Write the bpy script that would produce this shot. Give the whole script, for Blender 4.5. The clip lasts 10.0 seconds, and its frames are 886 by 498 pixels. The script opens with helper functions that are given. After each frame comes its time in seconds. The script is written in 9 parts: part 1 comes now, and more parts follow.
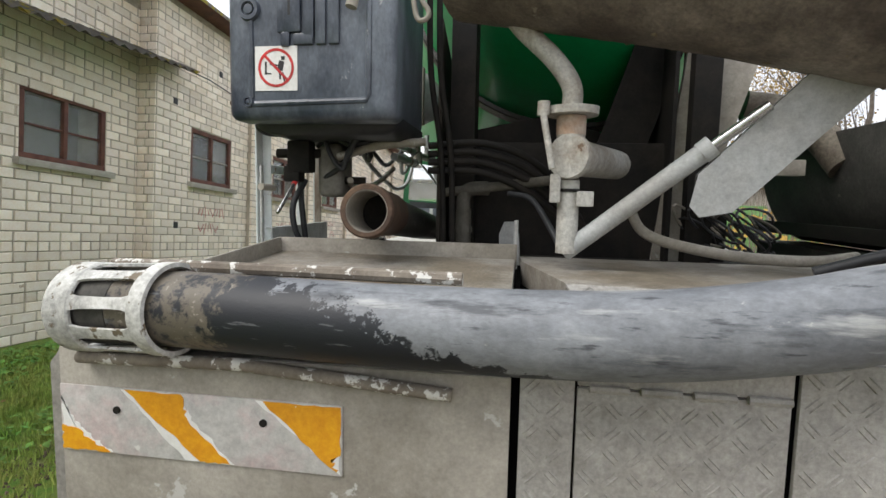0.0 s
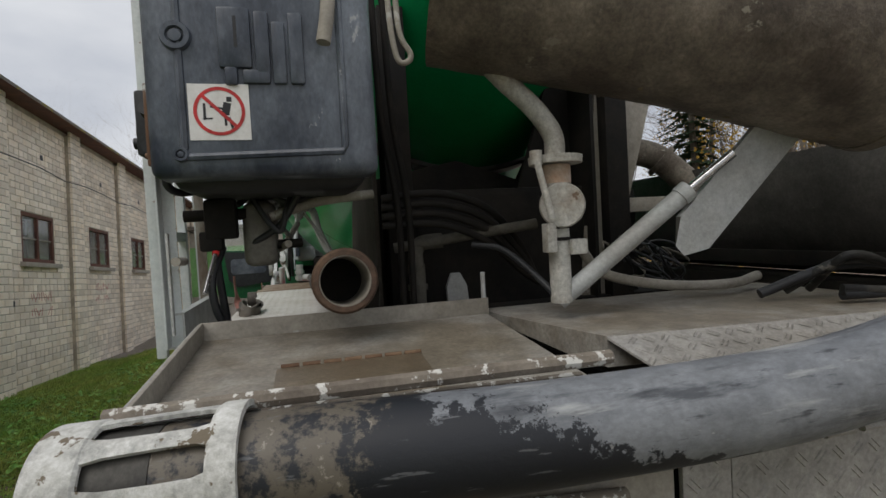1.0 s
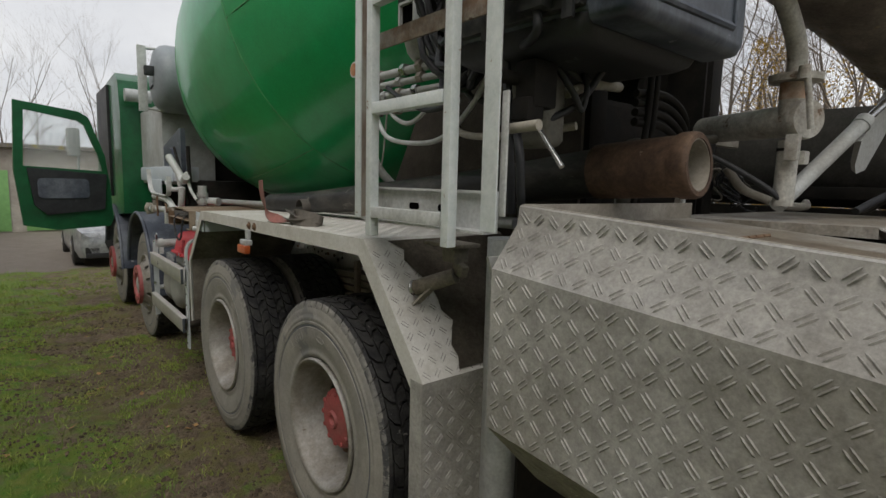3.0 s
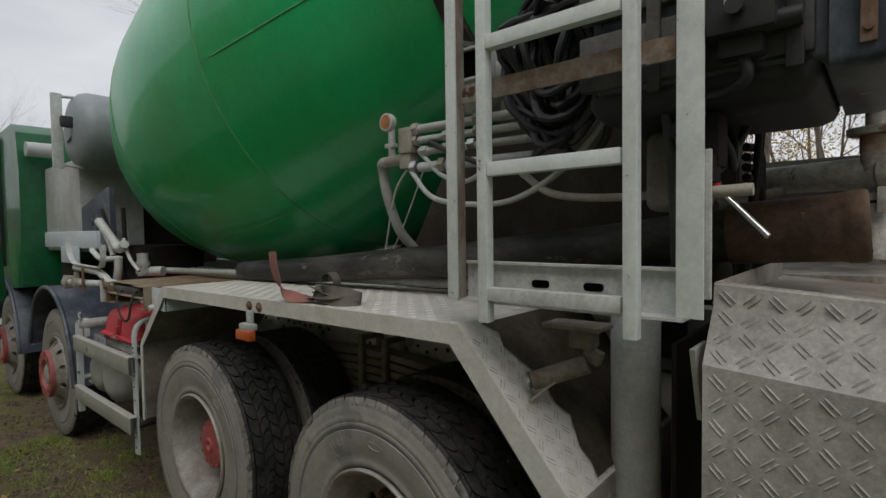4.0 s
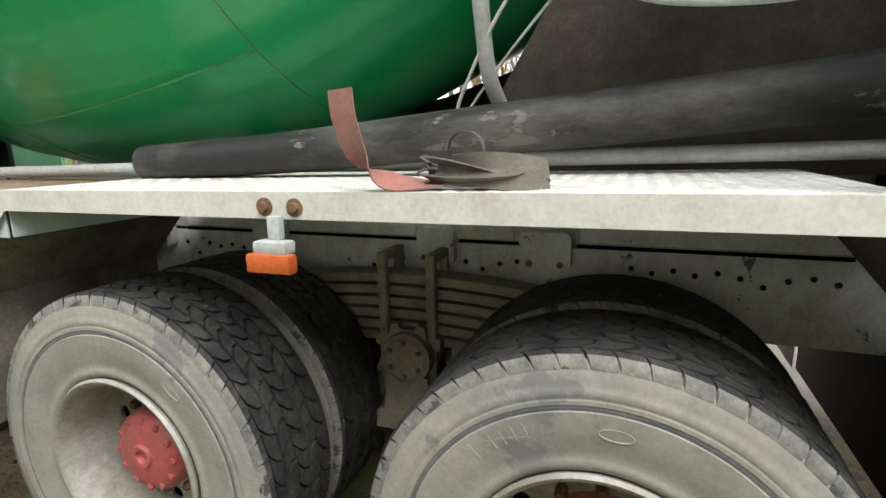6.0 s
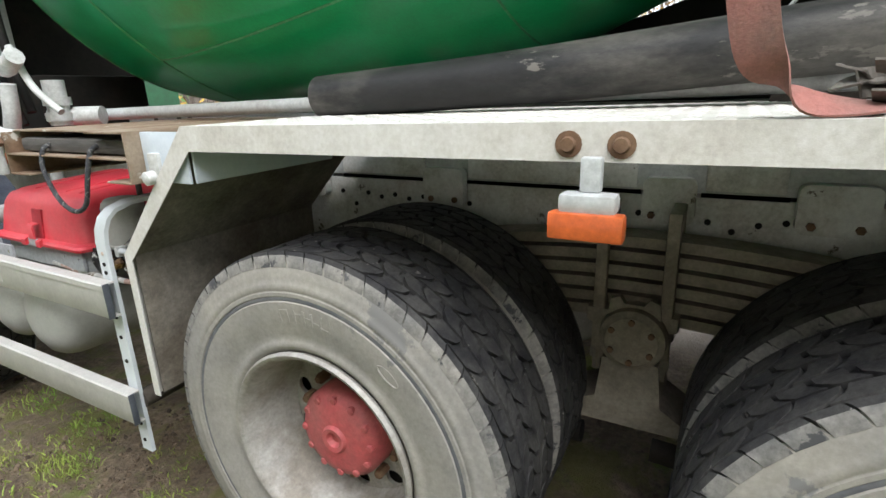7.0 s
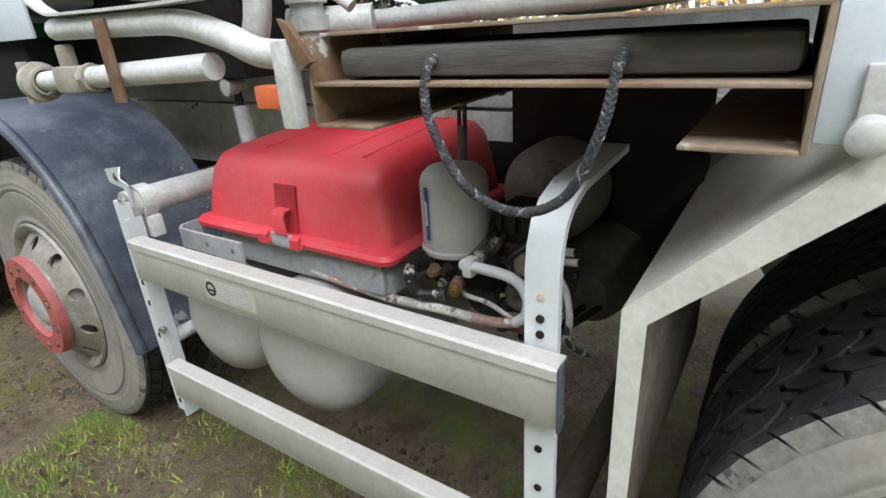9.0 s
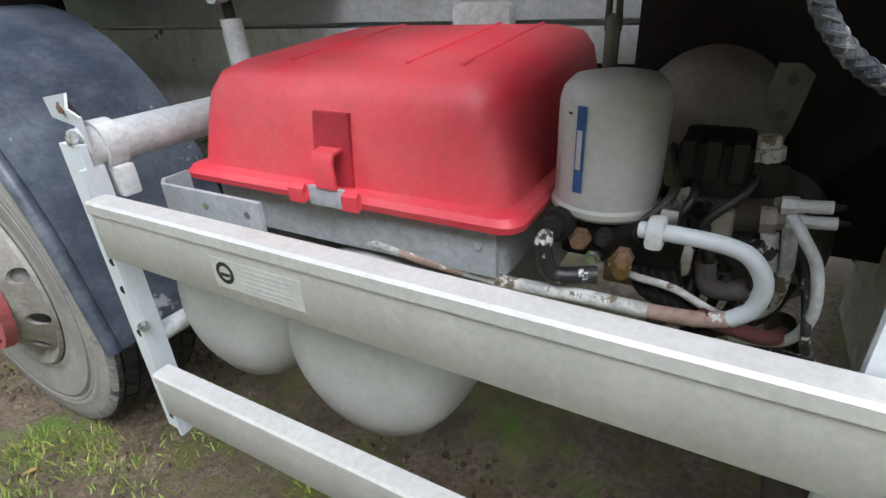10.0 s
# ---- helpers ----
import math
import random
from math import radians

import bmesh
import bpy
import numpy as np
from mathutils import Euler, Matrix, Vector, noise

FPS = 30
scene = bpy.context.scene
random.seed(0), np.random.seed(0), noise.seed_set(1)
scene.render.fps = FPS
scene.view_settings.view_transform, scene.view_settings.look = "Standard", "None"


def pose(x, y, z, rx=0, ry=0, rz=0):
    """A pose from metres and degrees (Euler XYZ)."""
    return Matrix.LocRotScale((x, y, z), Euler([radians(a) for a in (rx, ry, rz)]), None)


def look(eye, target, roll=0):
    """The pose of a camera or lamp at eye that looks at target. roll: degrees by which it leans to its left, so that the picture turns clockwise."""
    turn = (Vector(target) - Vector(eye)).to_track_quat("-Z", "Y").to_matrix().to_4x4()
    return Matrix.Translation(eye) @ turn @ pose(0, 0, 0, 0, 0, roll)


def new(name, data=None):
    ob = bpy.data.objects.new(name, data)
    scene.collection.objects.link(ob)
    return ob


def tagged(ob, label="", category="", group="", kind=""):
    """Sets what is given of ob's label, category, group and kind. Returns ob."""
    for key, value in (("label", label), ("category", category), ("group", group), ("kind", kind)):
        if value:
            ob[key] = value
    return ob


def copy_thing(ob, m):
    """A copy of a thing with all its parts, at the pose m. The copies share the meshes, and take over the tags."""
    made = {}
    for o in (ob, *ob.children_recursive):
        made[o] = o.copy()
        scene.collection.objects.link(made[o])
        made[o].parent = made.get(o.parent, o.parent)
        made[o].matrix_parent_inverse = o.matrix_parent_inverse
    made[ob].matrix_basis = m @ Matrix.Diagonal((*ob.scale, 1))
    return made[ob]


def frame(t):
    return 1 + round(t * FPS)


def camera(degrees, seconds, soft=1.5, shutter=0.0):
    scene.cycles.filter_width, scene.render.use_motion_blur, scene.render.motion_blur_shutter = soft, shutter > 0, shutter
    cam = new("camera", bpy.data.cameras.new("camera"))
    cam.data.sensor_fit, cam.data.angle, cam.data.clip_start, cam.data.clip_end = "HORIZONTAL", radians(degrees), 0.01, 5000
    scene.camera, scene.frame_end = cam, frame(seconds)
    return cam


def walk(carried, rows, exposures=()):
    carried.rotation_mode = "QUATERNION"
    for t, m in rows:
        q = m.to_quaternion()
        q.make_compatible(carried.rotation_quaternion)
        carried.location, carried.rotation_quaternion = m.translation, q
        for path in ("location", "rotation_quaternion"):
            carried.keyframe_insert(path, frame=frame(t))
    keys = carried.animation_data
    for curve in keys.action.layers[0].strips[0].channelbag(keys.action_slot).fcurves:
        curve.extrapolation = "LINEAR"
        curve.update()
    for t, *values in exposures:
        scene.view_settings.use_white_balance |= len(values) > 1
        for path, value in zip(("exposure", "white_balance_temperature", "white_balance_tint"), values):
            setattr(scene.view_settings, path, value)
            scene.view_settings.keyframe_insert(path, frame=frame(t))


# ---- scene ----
cam = camera(81.1, 10.0)
PATH = [
    (0, (-0.254, -2.906, 1.737), (-0.548, -0.937, 1.544), 1.2),
    (0.5, (-0.534, -2.769, 1.783), (-0.489, -0.772, 1.688), -2.3),
    (1, (-0.836, -2.702, 1.81), (-0.339, -0.766, 1.744), -3.2),
    (1.5, (-1.182, -2.749, 1.85), (-0.251, -0.983, 1.726), -1.8),
    (2, (-1.476, -2.539, 1.752), (-0.38, -0.875, 1.58), -2.2),
    (2.5, (-1.822, -2.191, 1.687), (-0.662, -0.581, 1.442), -0.6),
    (2.7, (-1.966, -2.092, 1.637), (-0.767, -0.514, 1.369), 0.8),
    (3.8, (-2.369, -1.44, 1.665), (-0.905, -0.084, 1.526), -0.3),
    (4, (-2.362, -1.315, 1.697), (-0.841, -0.018, 1.623), -0.8),
    (4.5, (-2.376, -1.037, 1.71), (-0.662, -0.009, 1.768), -0.5),
    (5, (-2.44, -0.703, 1.744), (-0.557, -0.034, 1.83), 1.3),
    (5.5, (-2.347, -0.435, 1.629), (-0.432, 0.138, 1.548), 1.7),
    (5.8, (-2.203, -0.216, 1.588), (-0.342, 0.433, 1.244), -0.6),
    (6, (-2.149, -0.049, 1.52), (-0.317, 0.644, 1.116), -1.2),
    (6.2, (-2.137, 0.082, 1.486), (-0.334, 0.805, 1.01), -1.3),
    (7.3, (-1.966, 0.688, 1.46), (-0.354, 1.711, 0.864), -2.5),
    (7.5, (-1.935, 0.854, 1.443), (-0.373, 1.942, 0.83), -3.4),
    (8, (-1.918, 1.182, 1.414), (-0.446, 2.361, 0.749), -5.5),
    (8.2, (-1.926, 1.321, 1.404), (-0.436, 2.471, 0.728), -4.7),
    (8.5, (-1.902, 1.508, 1.446), (-0.386, 2.609, 0.746), -4.7),
    (8.8, (-1.866, 1.663, 1.429), (-0.337, 2.73, 0.705), -4.1),
    (9, (-1.831, 1.784, 1.4), (-0.309, 2.821, 0.622), -3.7),
    (9.4, (-1.729, 1.997, 1.279), (-0.218, 3.0, 0.435), -1.1),
    (9.5, (-1.706, 2.028, 1.284), (-0.228, 3.017, 0.37), -2.9),
    (9.7, (-1.699, 2.089, 1.277), (-0.206, 3.01, 0.317), -2.4),
    (10, (-1.681, 2.169, 1.268), (-0.149, 3.072, 0.353), -3.1),
]
NOSE = pose(0, 0, 0, 4.6, 0, 0)          # the truck stands nose up on rising ground
EXPOSURE = [(0.0, 0.95, 6500, 10), (0.5, 0.5, 6500, 10), (1.0, 0.0, 6550, 10), (1.5, -0.1, 6600, 10), (2.0, 0.0, 6650, 10), (2.7, 0.1, 6700, 10), (3.8, -0.08, 6600, 10), (4.5, -0.15, 6500, 10),
            (5.0, 0.30, 6500, 7), (5.5, 1.76, 6500, 7), (6.0, 1.70, 6450, 8), (7.5, 1.70, 6150, 10), (8.5, 1.45, 6200, 9), (9.2, 1.60, 6050, 11), (10.0, 1.66, 5850, 12)]
walk(cam, [(t, NOSE @ look(eye, target, roll)) for t, eye, target, roll in PATH], EXPOSURE)

# ---- sky and sun ----
world = bpy.data.worlds.new("sky")
scene.world = world
world.use_nodes = True
wn = world.node_tree
bg = wn.nodes["Background"]
sky = wn.nodes.new("ShaderNodeTexSky")
sky.sky_type, sky.sun_disc = "NISHITA", False
sky.sun_elevation, sky.sun_rotation = radians(51), radians(-135)
sky.air_density, sky.dust_density, sky.ozone_density = 1.0, 6.0, 1.0
# cloud cover: the clear sky is mixed with a grey-white layer that has soft billows
tc = wn.nodes.new("ShaderNodeTexCoord")
mp = wn.nodes.new("ShaderNodeMapping")
mp.inputs["Scale"].default_value = (1.0, 1.0, 2.6)
nz = wn.nodes.new("ShaderNodeTexNoise")
nz.inputs["Scale"].default_value, nz.inputs["Detail"].default_value = 2.2, 6.0
rp = wn.nodes.new("ShaderNodeValToRGB")
rp.color_ramp.elements[0].position, rp.color_ramp.elements[0].color = 0.30, (6.2, 6.6, 7.4, 1)
rp.color_ramp.elements[1].position, rp.color_ramp.elements[1].color = 0.68, (10.5, 10.7, 11.0, 1)
mx = wn.nodes.new("ShaderNodeMix")
mx.data_type = "RGBA"
mx.inputs[0].default_value = 0.88
wn.links.new(tc.outputs["Generated"], mp.inputs["Vector"])
wn.links.new(mp.outputs["Vector"], nz.inputs["Vector"])
wn.links.new(nz.outputs["Fac"], rp.inputs["Fac"])
wn.links.new(sky.outputs["Color"], mx.inputs[6])
wn.links.new(rp.outputs["Color"], mx.inputs[7])
wn.links.new(mx.outputs[2], bg.inputs["Color"])
bg.inputs["Strength"].default_value = 0.086
sun_lamp = bpy.data.lights.new("sun", "SUN")
sun_lamp.energy, sun_lamp.angle, sun_lamp.color = 1.2, radians(40), (1.0, 0.97, 0.92)
sun = new("sun", sun_lamp)
sun.matrix_world = look((-8, -8, 14), (0, 0, 0))


# ---- materials ----
def material(name, colour, rough=0.6, metal=0.0, second=None, patch=0.5, scale=6.0, grain=90.0, bump=0.15,
             wear=None, wear_at=0.62, wear_scale=9.0, sheen=0.0, stretch=(1, 1, 1), vary=0.0, coat=0.0, gritty=1.0, spec=0.5):
    """A surface with a base colour, broad stains of a second colour, fine grain, worn spots and a little relief."""
    m = bpy.data.materials.new(name)
    m.use_nodes = True
    nt = m.node_tree
    b = nt.nodes["Principled BSDF"]
    co = nt.nodes.new("ShaderNodeTexCoord")
    ma = nt.nodes.new("ShaderNodeMapping")
    ma.inputs["Scale"].default_value = stretch
    nt.links.new(co.outputs["Object"], ma.inputs["Vector"])

    def noise_node(s, detail=5.0, rough_n=0.6):
        n = nt.nodes.new("ShaderNodeTexNoise")
        n.inputs["Scale"].default_value, n.inputs["Detail"].default_value, n.inputs["Roughness"].default_value = s, detail, rough_n
        nt.links.new(ma.outputs["Vector"], n.inputs["Vector"])
        return n.outputs["Fac"]

    def ramp(src, lo, hi):
        r = nt.nodes.new("ShaderNodeMapRange")
        r.inputs["From Min"].default_value, r.inputs["From Max"].default_value = lo, hi
        nt.links.new(src, r.inputs["Value"])
        return r.outputs["Result"]

    def mix(fac, a, c, mode="MIX"):
        n = nt.nodes.new("ShaderNodeMix")
        n.data_type, n.blend_type = "RGBA", mode
        for k, v in ((0, fac), (6, a), (7, c)):
            if hasattr(v, "links"):
                nt.links.new(v, n.inputs[k])
            else:
                n.inputs[k].default_value = v if k == 0 else (*v, 1)
        return n.outputs[2]

    second = second or tuple(c * 0.62 for c in colour)
    broad, fine, mid = noise_node(scale, 9.0, 0.66), noise_node(grain, 4.0, 0.7), noise_node(scale * 5.5, 8.0, 0.74)
    col = mix(ramp(broad, patch - 0.11, patch + 0.11), colour, second)
    for src, amount in ((mid, 0.26 * gritty), (fine, 0.20 * gritty)):
        g = nt.nodes.new("ShaderNodeMix")
        g.data_type, g.blend_type = "RGBA", "OVERLAY"
        g.inputs[0].default_value = amount
        nt.links.new(col, g.inputs[6])
        nt.links.new(ramp(src, 0.22, 0.78), g.inputs[7])
        col = g.outputs[2]
    if wear:
        col = mix(ramp(noise_node(wear_scale, 8.0, 0.68), wear_at, wear_at + 0.022), col, wear)
    if vary:
        oi = nt.nodes.new("ShaderNodeObjectInfo")
        hsv = nt.nodes.new("ShaderNodeHueSaturation")
        v = nt.nodes.new("ShaderNodeMapRange")
        v.inputs["To Min"].default_value, v.inputs["To Max"].default_value = 1 - vary, 1 + vary
        nt.links.new(oi.outputs["Random"], v.inputs["Value"])
        hsv.inputs["Fac"].default_value = 1
        nt.links.new(v.outputs["Result"], hsv.inputs["Value"])
        nt.links.new(col, hsv.inputs["Color"])
        col = hsv.outputs["Color"]
    nt.links.new(col, b.inputs["Base Color"])
    rr = nt.nodes.new("ShaderNodeMapRange")
    rr.inputs["To Min"].default_value, rr.inputs["To Max"].default_value = max(0.05, rough - 0.14), min(1, rough + 0.14)
    nt.links.new(broad, rr.inputs["Value"])
    nt.links.new(rr.outputs["Result"], b.inputs["Roughness"])
    b.inputs["Metallic"].default_value = metal
    b.inputs["Specular IOR Level"].default_value = spec
    b.inputs["Coat Weight"].default_value = coat
    if bump:
        bu = nt.nodes.new("ShaderNodeBump")
        bu.inputs["Strength"].default_value, bu.inputs["Distance"].default_value = bump, 0.004
        nt.links.new(fine, bu.inputs["Height"])
        nt.links.new(bu.outputs["Normal"], b.inputs["Normal"])
    return m


GREY = material("grey painted steel", (0.44, 0.46, 0.46), 0.5, second=(0.35, 0.35, 0.335), scale=3, wear=(0.20, 0.13, 0.08), wear_at=0.70)
PALE = material("pale grey paint", (0.57, 0.59, 0.59), 0.5, second=(0.47, 0.475, 0.46), scale=3.5, wear=(0.27, 0.175, 0.10), wear_at=0.675, wear_scale=12, gritty=1.2)
DUSTY = material("cement dusted steel", (0.36, 0.335, 0.29), 0.75, second=(0.25, 0.228, 0.19), scale=2.6, wear=(0.47, 0.46, 0.43), wear_at=0.63, wear_scale=6)
PLATE = material("grey chequer plate", (0.38, 0.37, 0.35), 0.6, second=(0.27, 0.255, 0.23), scale=1.8, wear=(0.17, 0.135, 0.10), wear_at=0.68, wear_scale=5, metal=0.05, gritty=1.5)
CREAM = material("dirty white fender plate", (0.60, 0.59, 0.56), 0.6, second=(0.53, 0.51, 0.465), scale=2.5, wear=(0.30, 0.245, 0.18), wear_at=0.71, gritty=0.9)
GREEN = material("green drum paint", (0.006, 0.385, 0.128), 0.34, second=(0.010, 0.325, 0.100), scale=1.6, bump=0.03, wear=(0.07, 0.22, 0.09), wear_at=0.70, wear_scale=4.0, coat=0.3, gritty=0.6)
CABGREEN = material("green cab paint", (0.006, 0.12, 0.04), 0.4, scale=3, bump=0.02, coat=0.3)
BLACK = material("black plastic", (0.014, 0.015, 0.018), 0.55, second=(0.030, 0.032, 0.036), wear=(0.10, 0.10, 0.105), wear_at=0.67, wear_scale=7)
TANK = material("weathered black tank plastic", (0.026, 0.034, 0.051), 0.34, second=(0.150, 0.172, 0.205), patch=0.52, scale=3.6, wear=(0.36, 0.37, 0.385), wear_at=0.635, wear_scale=9, stretch=(1, 1, 0.5), gritty=1.4)
# oily steel; also stands for shade in holes, rooms and added panels
DARK = material("dark oily steel and shade", (0.010, 0.0095, 0.009), 0.75, second=(0.022, 0.019, 0.016), wear=(0.065, 0.054, 0.042), wear_at=0.69, spec=0.2)
HOSE = material("black rubber hose", (0.024, 0.024, 0.024), 0.5, second=(0.110, 0.104, 0.092), scale=3.5, patch=0.55, spec=0.22, wear=(0.130, 0.122, 0.108), wear_at=0.60, wear_scale=9, stretch=(1, 0.4, 1), gritty=1.4)
TYRE = material("dusty tyre rubber", (0.245, 0.236, 0.220), 0.9, second=(0.310, 0.293, 0.258), scale=2.0, bump=0.08, wear=(0.185, 0.182, 0.178), wear_at=0.63, wear_scale=3, spec=0.2, gritty=0.8)
TREAD = material("black tread rubber", (0.020, 0.020, 0.022), 0.75, second=(0.050, 0.049, 0.047), scale=12, bump=0.4, wear=(0.20, 0.19, 0.175), wear_at=0.66, wear_scale=30, spec=0.3, gritty=1.6)
RIM = material("dirty silver rim", (0.36, 0.35, 0.33), 0.55, second=(0.22, 0.20, 0.17), metal=0.2, wear=(0.15, 0.12, 0.09), wear_at=0.68)
RED = material("faded red paint", (0.42, 0.075, 0.080), 0.6, second=(0.33, 0.10, 0.095), wear=(0.16, 0.10, 0.085), wear_at=0.70)
REDBOX = material("red plastic cover", (0.62, 0.032, 0.055), 0.45, second=(0.55, 0.075, 0.085), scale=3, wear=(0.56, 0.20, 0.20), wear_at=0.70, bump=0.08, gritty=0.6)
RUST = material("rusty steel", (0.105, 0.052, 0.028), 0.8, second=(0.190, 0.120, 0.070), scale=9, wear=(0.24, 0.19, 0.12), wear_at=0.66, wear_scale=14, bump=0.35)
CHUTE = material("muddy chute steel", (0.235, 0.200, 0.160), 0.5, second=(0.078, 0.060, 0.046), scale=2.2, wear=(0.27, 0.245, 0.20), wear_at=0.645, wear_scale=7, bump=0.6, gritty=2.2)
ALU = material("dull aluminium rail", (0.475, 0.468, 0.440), 0.5, second=(0.43, 0.42, 0.39), metal=0.1, scale=2, wear=(0.30, 0.27, 0.23), wear_at=0.72, wear_scale=14, gritty=0.6, bump=0.06)
CHROME = material("bright steel", (0.62, 0.62, 0.62), 0.25, metal=0.9, bump=0.02)
WHITE = material("white sticker", (0.78, 0.78, 0.76), 0.5, second=(0.68, 0.67, 0.64), bump=0.0)
YELLOW = material("yellow reflective film", (0.72, 0.33, 0.015), 0.4, second=(0.62, 0.27, 0.015), bump=0.02, wear=(0.70, 0.68, 0.62), wear_at=0.69, wear_scale=12)
ORANGE = material("orange lens", (0.66, 0.135, 0.035), 0.3, bump=0.02, coat=0.4)
REDSIGN = material("red sign print", (0.62, 0.03, 0.03), 0.5, bump=0)
INK = material("black print and shaded openings", (0.02, 0.02, 0.022), 0.5, bump=0)
BLUE = material("blue label print", (0.08, 0.20, 0.52), 0.5, bump=0)
DRYER = material("grey filter can", (0.39, 0.395, 0.37), 0.45, second=(0.35, 0.35, 0.325), scale=3, bump=0.04, gritty=0.5)
STRAP = material("worn red webbing", (0.30, 0.12, 0.10), 0.85, second=(0.22, 0.13, 0.11), grain=220, bump=0.4)
STRAPGREY = material("dirty grey webbing", (0.15, 0.135, 0.115), 0.9, second=(0.10, 0.09, 0.08), grain=220, bump=0.4)
BRICK = material("pale sand-lime brick", (0.87, 0.785, 0.675), 0.9, second=(0.79, 0.69, 0.575), scale=1.3, grain=60, bump=0.4, vary=0.13, wear=(0.46, 0.36, 0.27), wear_at=0.68, wear_scale=3, gritty=1.3)
MORTAR = material("grey mortar", (0.54, 0.465, 0.37), 0.95, scale=3, grain=120, bump=0.5)
SLATE = material("grey corrugated roof sheet", (0.20, 0.18, 0.16), 0.9, second=(0.13, 0.12, 0.10), wear=(0.30, 0.24, 0.03), wear_at=0.56, wear_scale=4)
BROWN = material("peeling brown window paint", (0.085, 0.030, 0.020), 0.7, second=(0.15, 0.06, 0.04), wear=(0.28, 0.22, 0.16), wear_at=0.68, wear_scale=20)
ASPHALT = material("pale worn asphalt", (0.30, 0.265, 0.235), 0.9, second=(0.24, 0.21, 0.185), scale=0.8, grain=40)
GARAGE = material("light green garage door", (0.20, 0.42, 0.14), 0.55, second=(0.17, 0.37, 0.12), scale=1, bump=0.05)
LIMESTONE = material("weathered pale wall", (0.42, 0.39, 0.34), 0.9, second=(0.33, 0.30, 0.26), scale=1.2)
BARK = material("grey tree bark", (0.16, 0.135, 0.11), 0.95, second=(0.10, 0.085, 0.07), scale=9, grain=60, bump=0.6)
TWIG = material("brown twigs", (0.20, 0.165, 0.135), 0.95)
NEEDLE = material("dark green needles", (0.020, 0.045, 0.018), 0.9, second=(0.035, 0.065, 0.024), scale=3)
LEAFY = material("yellow autumn leaves", (0.45, 0.27, 0.035), 0.8, second=(0.34, 0.24, 0.05), scale=2)
GRASS = material("grass blades", (0.175, 0.300, 0.042), 0.8, second=(0.30, 0.325, 0.075), scale=1.5)
CARPAINT = material("silver grey car paint", (0.42, 0.44, 0.46), 0.35, metal=0.3, bump=0, coat=0.6)
FRAMEPAINT = material("chassis paint", (0.66, 0.67, 0.66), 0.6, second=(0.50, 0.485, 0.45), scale=4, wear=(0.14, 0.12, 0.095), wear_at=0.63, gritty=1.3)
SPRING = material("brown spring steel", (0.285, 0.255, 0.213), 0.85, second=(0.185, 0.163, 0.134), spec=0.2)
MUDGUARD = material("dark blue-grey mudguard plastic", (0.046, 0.056, 0.080), 0.42, second=(0.150, 0.166, 0.195), patch=0.53, scale=2.6, wear=(0.33, 0.34, 0.35), wear_at=0.645, wear_scale=5, gritty=1.4)
ROPE = material("black braided rope", (0.022, 0.024, 0.030), 0.9, second=(0.055, 0.057, 0.062), scale=45, grain=160, bump=0.5)
CYLPAINT = material("blue-grey tank paint", (0.27, 0.30, 0.33), 0.45, second=(0.22, 0.245, 0.265), scale=2, gritty=0.6, bump=0.05)
CHIPPED = material("black fitting with paint flakes", (0.018, 0.018, 0.019), 0.45, second=(0.035, 0.034, 0.034), wear=(0.60, 0.60, 0.58), wear_at=0.57, wear_scale=45, bump=0.2)
ROPEGREY = material("flecked rope yarn", (0.035, 0.036, 0.040), 0.9, second=(0.36, 0.36, 0.33), patch=0.57, scale=60)
HATCH = material("wet brown hatch", (0.140, 0.108, 0.072), 0.42, second=(0.185, 0.150, 0.108), scale=5, bump=0.3, gritty=1.5)
SEAM = material("pale green weld bead", (0.10, 0.36, 0.15), 0.5, bump=0.1)
WHITEWORN = material("flaking white paint", (0.60, 0.60, 0.57), 0.7, second=(0.36, 0.36, 0.34), scale=8, wear=(0.155, 0.125, 0.085), wear_at=0.585, wear_scale=26, bump=0.4, gritty=1.8)
UPRIGHT = material("smooth pale blue-grey paint", (0.57, 0.61, 0.63), 0.45, second=(0.53, 0.565, 0.58), scale=2.0, bump=0.03, wear=(0.33, 0.22, 0.13), wear_at=0.735, wear_scale=16, gritty=0.35)
VALVEPAINT = material("dirty pale valve paint", (0.46, 0.455, 0.42), 0.6, second=(0.29, 0.255, 0.21), patch=0.53, scale=7, wear=(0.15, 0.10, 0.065), wear_at=0.635, wear_scale=14, bump=0.25, gritty=1.5)
PIPEDUST = material("brown dusty pipe steel", (0.185, 0.160, 0.125), 0.8, second=(0.105, 0.085, 0.065), scale=8, wear=(0.30, 0.27, 0.22), wear_at=0.65, gritty=1.6, bump=0.3)
CAPGREY = material("dark grey plastic cap", (0.075, 0.085, 0.10), 0.5)
COLLAR = material("dark rusty pipe steel", (0.060, 0.034, 0.022), 0.75, second=(0.130, 0.080, 0.050), patch=0.54, scale=7, wear=(0.24, 0.19, 0.14), wear_at=0.66, wear_scale=12, bump=0.4, gritty=1.6)
BARRUST = material("half-bare rusty bar", (0.155, 0.095, 0.060), 0.75, second=(0.36, 0.345, 0.31), patch=0.55, scale=5, wear=(0.085, 0.045, 0.028), wear_at=0.60, wear_scale=10, bump=0.3, gritty=1.4)
BOARD = material("grey weathered board", (0.055, 0.052, 0.048), 0.9, second=(0.105, 0.098, 0.088), scale=6, grain=50, bump=0.5, stretch=(4, 0.6, 4))

